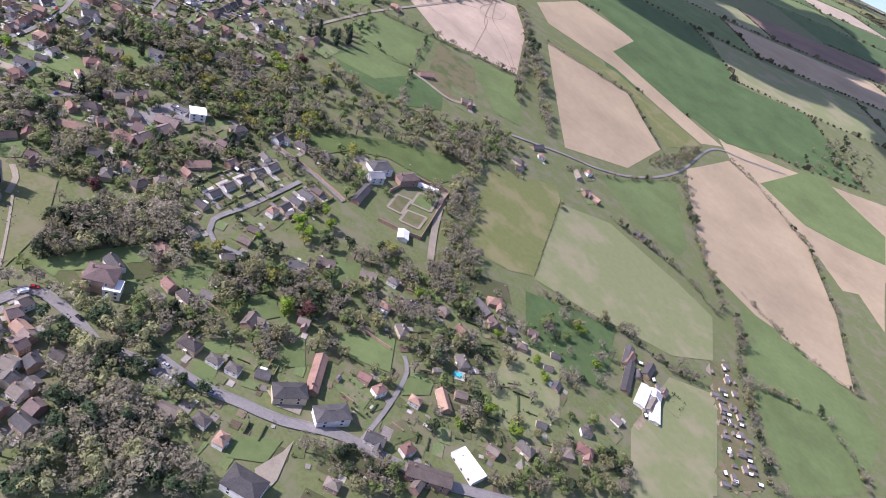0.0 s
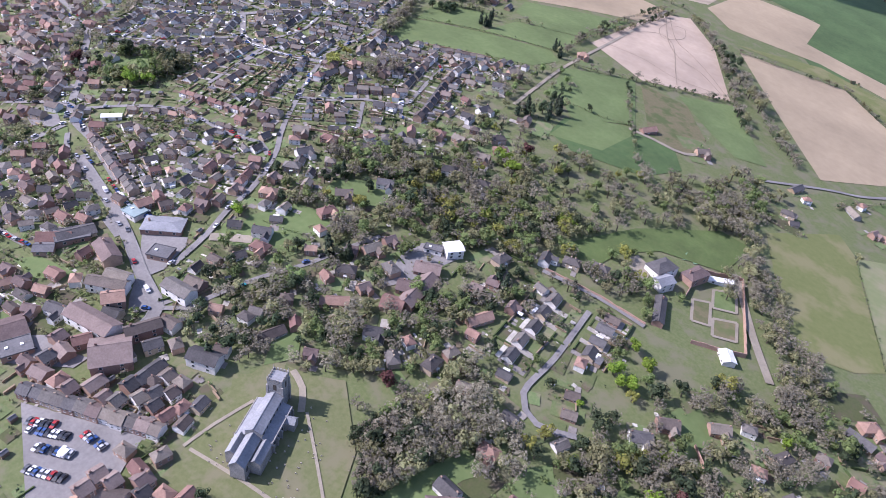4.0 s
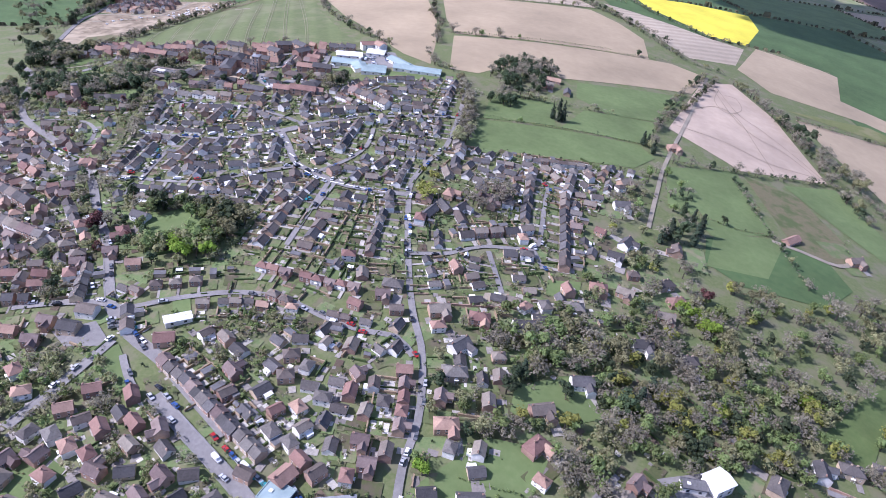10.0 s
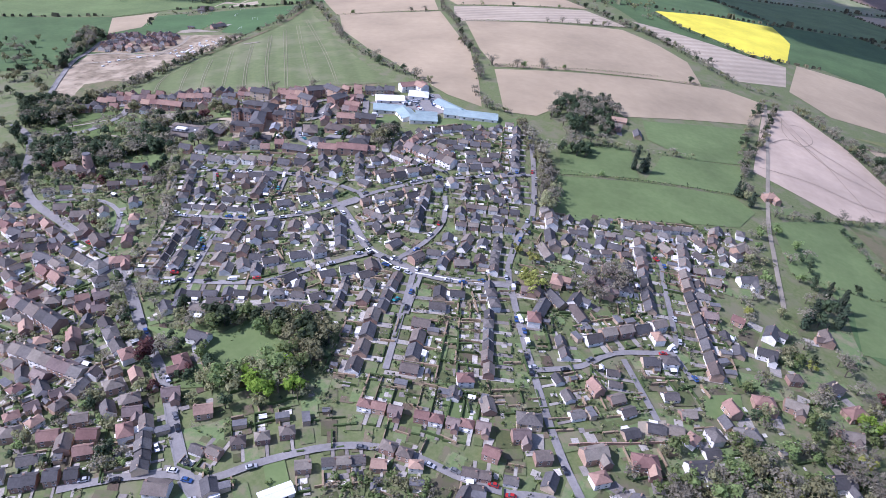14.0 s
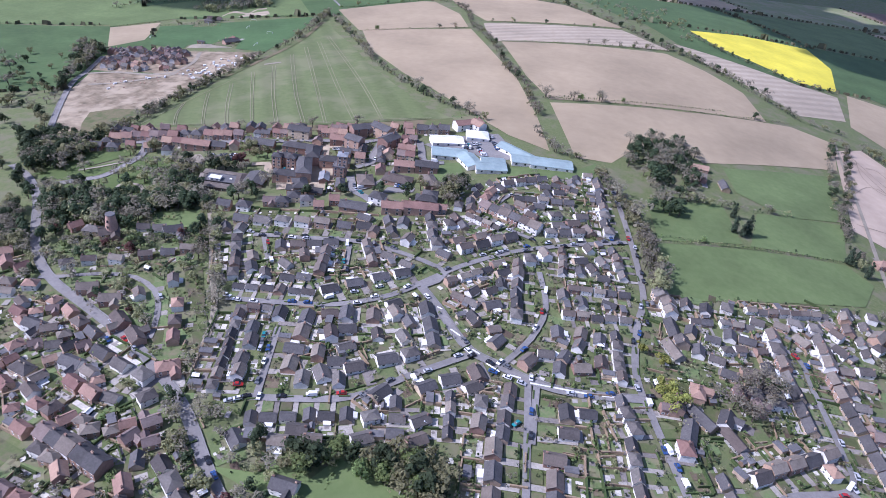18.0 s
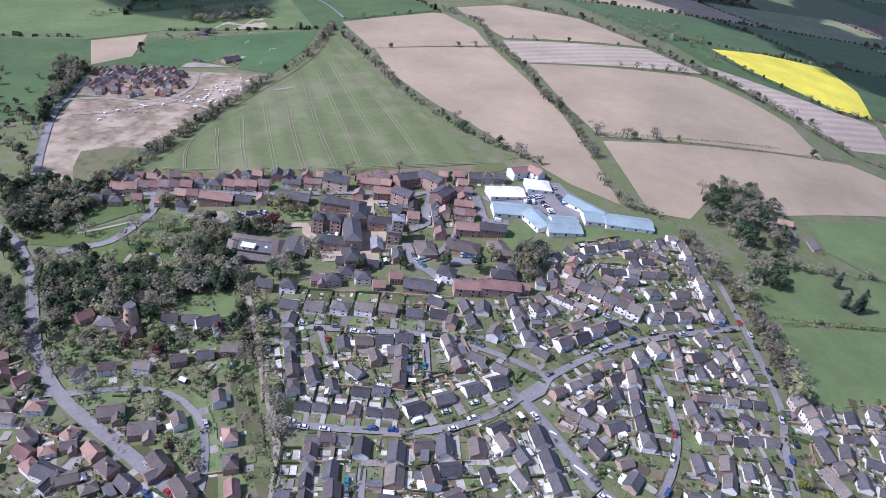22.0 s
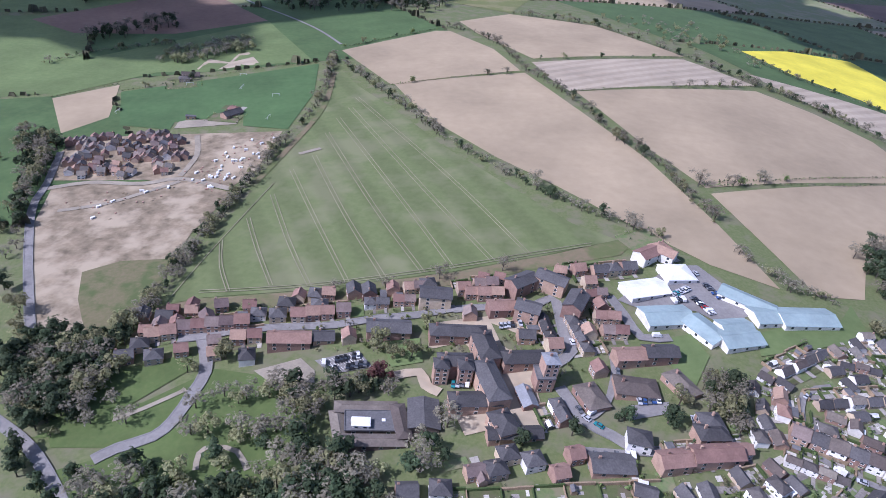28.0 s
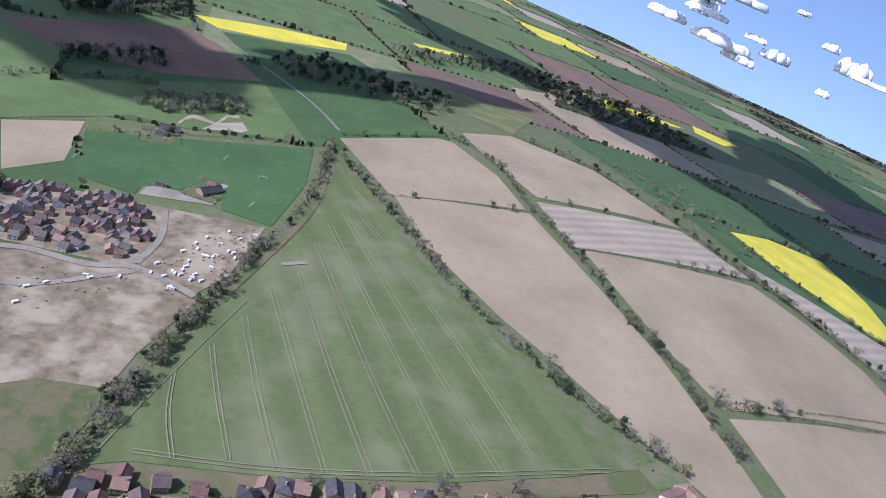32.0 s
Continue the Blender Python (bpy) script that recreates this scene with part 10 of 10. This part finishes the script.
def car_proto(colour, van=False):
    r, g, b = PAINTS[colour]
    material("paint_" + colour, (r, g, b), (r * 0.92, g * 0.92, b * 0.92), 0.25, 3, 0.5, spec=0.6)
    root = new("van" if van else "car")
    tagged(root, f"{colour} panel van parked on the asphalt" if van else f"{colour} hatchback car parked on the asphalt", "van" if van else "car", "parked cars")
    body, cabin = Geo(), Geo()
    if van:
        prof = [(-2.3, 0.35), (2.3, 0.35), (2.35, 0.9), (1.7, 1.1), (1.2, 1.95), (-2.3, 2.0)]
        top = [(0.75, 1.3), (1.62, 1.15), (1.25, 1.8), (0.75, 1.85)]
    else:
        prof = [(-2.05, 0.3), (2.05, 0.3), (2.1, 0.65), (1.1, 0.88), (-1.75, 0.95), (-2.1, 0.75)]
        top = [(-1.7, 0.93), (1.05, 0.88), (0.35, 1.4), (-1.2, 1.45)]
    for geo, shape, half, taper in ((body, prof, 0.88, 0.96), (cabin, top, 0.80 if not van else 0.9, 0.82)):
        n = len(shape)
        zs = [z for _, z in shape]
        v = [(x, s * half * (1 if z < max(zs) - 0.2 else taper), z) for s in (-1, 1) for x, z in shape]
        geo.add(v, [tuple(range(n)), tuple(range(2 * n - 1, n - 1, -1))] + [(i, n + i, n + (i + 1) % n, (i + 1) % n) for i in range(n)])
    for sx in (-1.3, 1.3):
        for sy in (-0.82, 0.82):
            body.tube((sx, sy - 0.1, 0.31), (sx, sy + 0.1, 0.31), 0.31, 0.31, 8, 1)
    if not van:
        body.box(-1.15, -0.66, 1.42, 0.3, 0.66, 1.5)
    body.make("body", ["paint_" + colour, "tyre"], root)
    cabin.make("glazing", "glass", root)
    return root


material("tyre", (0.02, 0.02, 0.02), (0.03, 0.03, 0.03), 0.9, 1, 0.2)
CAR_PROTOS = [[car_proto(c), False] for c in ("white", "silver", "black", "blue", "red", "grey", "teal")] + [[car_proto("white", True), False]]
CAR_WEIGHTS = (6, 6, 5, 4, 2, 5, 1, 2)
CAR_RNG = random.Random(8)


def car_line(a, b, n, turn):
    d = Vector((b[0] - a[0], b[1] - a[1]))
    yaw = math.degrees(math.atan2(d.y, d.x)) + turn
    for k in range(n):
        if n > 3 and CAR_RNG.random() < 0.15:
            continue
        c = Vector(a) + d * (k + 0.5) / n
        p = CAR_RNG.choices(CAR_PROTOS, CAR_WEIGHTS)[0]
        m = pose(c.x, c.y, ground_z(c.x, c.y) + 0.72, 0, 0, yaw + CAR_RNG.choice((0, 180)) + CAR_RNG.uniform(-4, 4))
        if not p[1]:
            p[1] = True
            p[0].matrix_basis = m
        else:
            copy_thing(p[0], m)


car_line((-710.4, 644.0), (-694.5, 650.0), 9, 80)
car_line((-706.6, 639.9), (-690.7, 644.7), 9, 80)
car_line((-546.3, 704.4), (-536.3, 712.2), 6, 80)
car_line((-536.5, 704.1), (-529.5, 691.3), 9, 80)
car_line((-526.8, 716.9), (-521.0, 703.2), 8, 80)
car_line((-538.6, 718.6), (-528.1, 727.1), 5, 80)
car_line((-654.1, 633.3), (-644.4, 634.5), 5, 80)
car_line((-633.5, 672.6), (-622.5, 675.5), 6, 80)
car_line((-621.4, 665.3), (-617.7, 666.9), 3, 80)
car_line((-577.8, 628.9), (-566.1, 631.0), 6, 80)
car_line((-599.7, 599.6), (-583.6, 600.8), 8, 80)
car_line((-559.4, 620.5), (-552.7, 622.1), 4, 80)
car_line((-547.5, 699.5), (-541.0, 701.9), 4, 80)
car_line((-341.2, 150.7), (-324.7, 155.7), 9, 80)
car_line((-332.4, 146.3), (-317.2, 150.7), 9, 80)
car_line((-328.3, 138.1), (-311.6, 142.1), 8, 80)
car_line((-321.1, 159.4), (-309.2, 158.6), 6, 80)
car_line((-346.6, 152.4), (-333.0, 157.2), 7, 80)
car_line((-242.2, 149.5), (-243.1, 161.8), 6, 80)
car_line((-248.0, 152.6), (-247.4, 159.7), 4, 80)
car_line((-421.9, 279.4), (-408.3, 273.6), 4, 0)
car_line((-507.6, 328.6), (-487.3, 313.9), 5, 0)
car_line((-440.3, 287.5), (-414.4, 275.3), 7, 0)
car_line((-400.7, 276.2), (-392.8, 270.4), 6, 90)
car_line((-498.5, 227.9), (-473.3, 226.8), 9, 0)
car_line((-454.3, 225.5), (-430.4, 226.2), 9, 0)
car_line((-475.9, 302.1), (-458.2, 293.4), 3, 0)
car_line((-365.5, 299.3), (-365.3, 308.9), 2, 0)
car_line((-516.6, 337.2), (-503.6, 325.5), 5, 90)
car_line((-484.3, 447.6), (-473.6, 461.1), 1, 0)
car_line((-561.0, 367.5), (-537.8, 341.3), 3, 0)
car_line((-418.9, 461.1), (-416.4, 457.3), 1, 0)
car_line((-520.4, 331.8), (-512.7, 323.4), 4, 90)
car_line((-595.7, 435.6), (-587.0, 441.1), 3, 0)
car_line((-597.5, 478.7), (-594.4, 465.8), 3, 0)
car_line((-596.9, 452.6), (-594.2, 444.4), 4, 90)
car_line((-580.4, 441.7), (-545.8, 452.9), 3, 0)
car_line((-525.4, 467.5), (-520.2, 460.1), 3, 0)
car_line((-472.1, 590.7), (-453.4, 599.8), 1, 0)
car_line((-490.1, 562.6), (-489.1, 568.0), 1, 0)
car_line((-474.9, 553.8), (-475.6, 519.5), 2, 0)
car_line((-597.8, 501.4), (-582.4, 503.2), 2, 0)
car_line((-665.4, 459.8), (-660.6, 456.5), 1, 0)
car_line((-543.3, 452.2), (-539.4, 450.5), 2, 0)
car_line((-422.9, 560.7), (-423.7, 530.8), 2, 0)
car_line((-647.9, 555.0), (-555.9, 562.8), 6, 0)
car_line((-516.7, 562.8), (-471.9, 595.4), 4, 0)
car_line((-452.0, 641.7), (-439.7, 603.9), 3, 0)
car_line((-551.5, 527.6), (-583.2, 505.4), 3, 0)
car_line((-495.8, 481.1), (-476.3, 476.3), 3, 0)


def roadside_cars(n, outline):
    """Single cars standing at the kerb of the village streets."""
    spots = [s for s in STREETS if inside(s[0], s[1], outline)]
    for x, y, yaw in CAR_RNG.sample(spots, min(n, len(spots))):
        a = radians(yaw)
        side = CAR_RNG.choice((-1.3, 1.3))
        c = Vector((x - math.sin(a) * side, y + math.cos(a) * side))
        e = Vector((math.cos(a), math.sin(a))) * 2
        car_line(c - e, c + e, 1, 0)


roadside_cars(150, ((-690, 460), (-660, 570), (-560, 735), (-430, 690), (-310, 600), (-330, 440), (-200, 270), (-60, 200), (-260, 120), (-420, 200), (-580, 330)))

# ---- distant hedges and woods ----
BOXES = [(min(p[0] for p in o), max(p[0] for p in o), min(p[1] for p in o), max(p[1] for p in o), o) for o in OUTLINES]


def in_fields(x, y):
    return any(a < x < b and c < y < d and inside(x, y, o) for a, b, c, d, o in BOXES)


def far_hedges():
    rng = random.Random(31)
    arr = []
    for corners in FAR_EDGES:
        for (x0, y0), (x1, y1) in zip(corners, corners[1:]):
            length = math.hypot(x1 - x0, y1 - y0)
            k = 0.0
            while k < length:
                t = k / length
                k += rng.uniform(8, 16)
                x, y = x0 + (x1 - x0) * t, y0 + (y1 - y0) * t
                if in_fields(x, y):
                    continue
                r = rng.uniform(1.8, 3.2) if rng.random() < 0.88 else rng.uniform(4, 7)
                z = ground_z(x, y)
                for _ in range(3):
                    a, e = rng.uniform(0, 3.14), rng.uniform(0.4, 0.9)
                    cx, cy = x + rng.uniform(-2, 2), y + rng.uniform(-2, 2)
                    ux, uy = r * math.cos(a), r * math.sin(a)
                    arr += [(cx - ux, cy - uy, z), (cx + ux, cy + uy, z), (cx + ux * e, cy + uy * e, z + r * 1.2), (cx - ux * e, cy - uy * e, z + r * 1.3)]
    if arr:
        tagged(new("distant_hedge", quads("distant_hedge", arr, ["far_leaf"])), "dark hedges and tree lines between distant fields", "hedge", kind="stuff")


def far_woods():
    rng = random.Random(17)
    arr = []
    for corners in FAR_WOODS:
        xs, ys = [p[0] for p in corners], [p[1] for p in corners]
        n = int((max(xs) - min(xs)) * (max(ys) - min(ys)) / 260)
        for _ in range(min(n, 420)):
            x, y = rng.uniform(min(xs), max(xs)), rng.uniform(min(ys), max(ys))
            if not inside(x, y, corners):
                continue
            r, z = rng.uniform(5, 8), ground_z(x, y)
            for _ in range(4):
                q = Vector((rng.gauss(0, 1), rng.gauss(0, 1), 1.2)).normalized().to_track_quat("Z", "Y")
                o = Vector((x + rng.uniform(-3, 3), y + rng.uniform(-3, 3), z + rng.uniform(5, 13)))
                for px, py in ((-1, -1), (1, -1), (1, 1), (-1, 1)):
                    arr.append(tuple(o + q @ Vector((px * r * 0.7, py * r * 0.7, 0))))
    if arr:
        tagged(new("distant_woodland", quads("distant_woodland", arr, ["far_leaf"])), "dark distant woodland between the fields", "woodland", kind="stuff")


material("far_leaf", (0.090, 0.092, 0.052), (0.135, 0.125, 0.075), 0.95, 120, 12, island=0.4)
far_hedges()
far_woods()


# ---- clouds ----
def cloud(x, y, z, wide, deep, high, seed):
    rng = random.Random(seed)
    bm = bmesh.new()
    for _ in range(22):
        r = rng.uniform(0.16, 0.36)
        a, d = rng.uniform(0, 6.28), math.sqrt(rng.random()) * 0.75
        made = bmesh.ops.create_icosphere(bm, subdivisions=2, radius=1.0)
        for v in made["verts"]:
            k = 1 + 0.22 * noise.noise(v.co * 2.2 + Vector((seed, _, 0)))
            p = v.co * r * k
            v.co = Vector(((p.x + d * math.cos(a)) * wide, (p.y + d * math.sin(a)) * deep, max(p.z, -0.10) * high))
    me = bpy.data.meshes.new("cloud")
    bm.to_mesh(me)
    bm.free()
    me.polygons.foreach_set("use_smooth", [True] * len(me.polygons))
    me.materials.append(MATS["cloud"])
    ob = new("cloud", me)
    ob.matrix_basis = pose(x, y, z, 0, 0, seed * 37)
    return tagged(ob, "white fair-weather cumulus cloud in the sky", "cloud", "clouds of the sky", "structure")


# An added, unseen cloud set up the sun's ray to shade x, y.
def cloud_over(x, y, wide, deep, seed, height=1000.0):
    k = (height - ground_z(x, y)) / SUN_FROM.z
    cloud(x + SUN_FROM.x * k, y + SUN_FROM.y * k, height, wide, deep, 260, seed)


# Clouds out of view, added so that their shadows darken the far fields.
cloud_over(-120, 1800, 430, 250, 3)
cloud_over(260, 1680, 430, 250, 5)
cloud_over(560, 1500, 430, 260, 8)
cloud_over(-790, 1420, 270, 110, 11)
cloud_over(-1150, 1260, 330, 150, 14)
cloud_over(300, 2300, 520, 240, 17)
cloud_over(-650, 2100, 360, 150, 19)
cloud_over(900, 1300, 330, 210, 21)
cloud_over(200, 1530, 420, 200, 25)
cloud_over(-60, 1570, 260, 150, 27)
cloud(1330, 4230, 235, 110, 90, 200, 23)
cloud(700, 4480, 110, 220, 120, 150, 29)
cloud(980, 4380, 150, 150, 100, 130, 31)
cloud(1260, 4250, 85, 45, 50, 80, 37)
cloud(560, 4550, 235, 110, 100, 170, 41)
cloud(420, 4600, 130, 140, 100, 120, 43)
cloud(830, 4430, 70, 130, 90, 110, 47)
CLOUD_RNG = random.Random(12)
for _i in range(18):
    cloud(CLOUD_RNG.uniform(250, 1750), CLOUD_RNG.uniform(3950, 4500), CLOUD_RNG.uniform(160, 520), CLOUD_RNG.uniform(50, 150), CLOUD_RNG.uniform(40, 80), CLOUD_RNG.uniform(35, 90), 60 + _i)
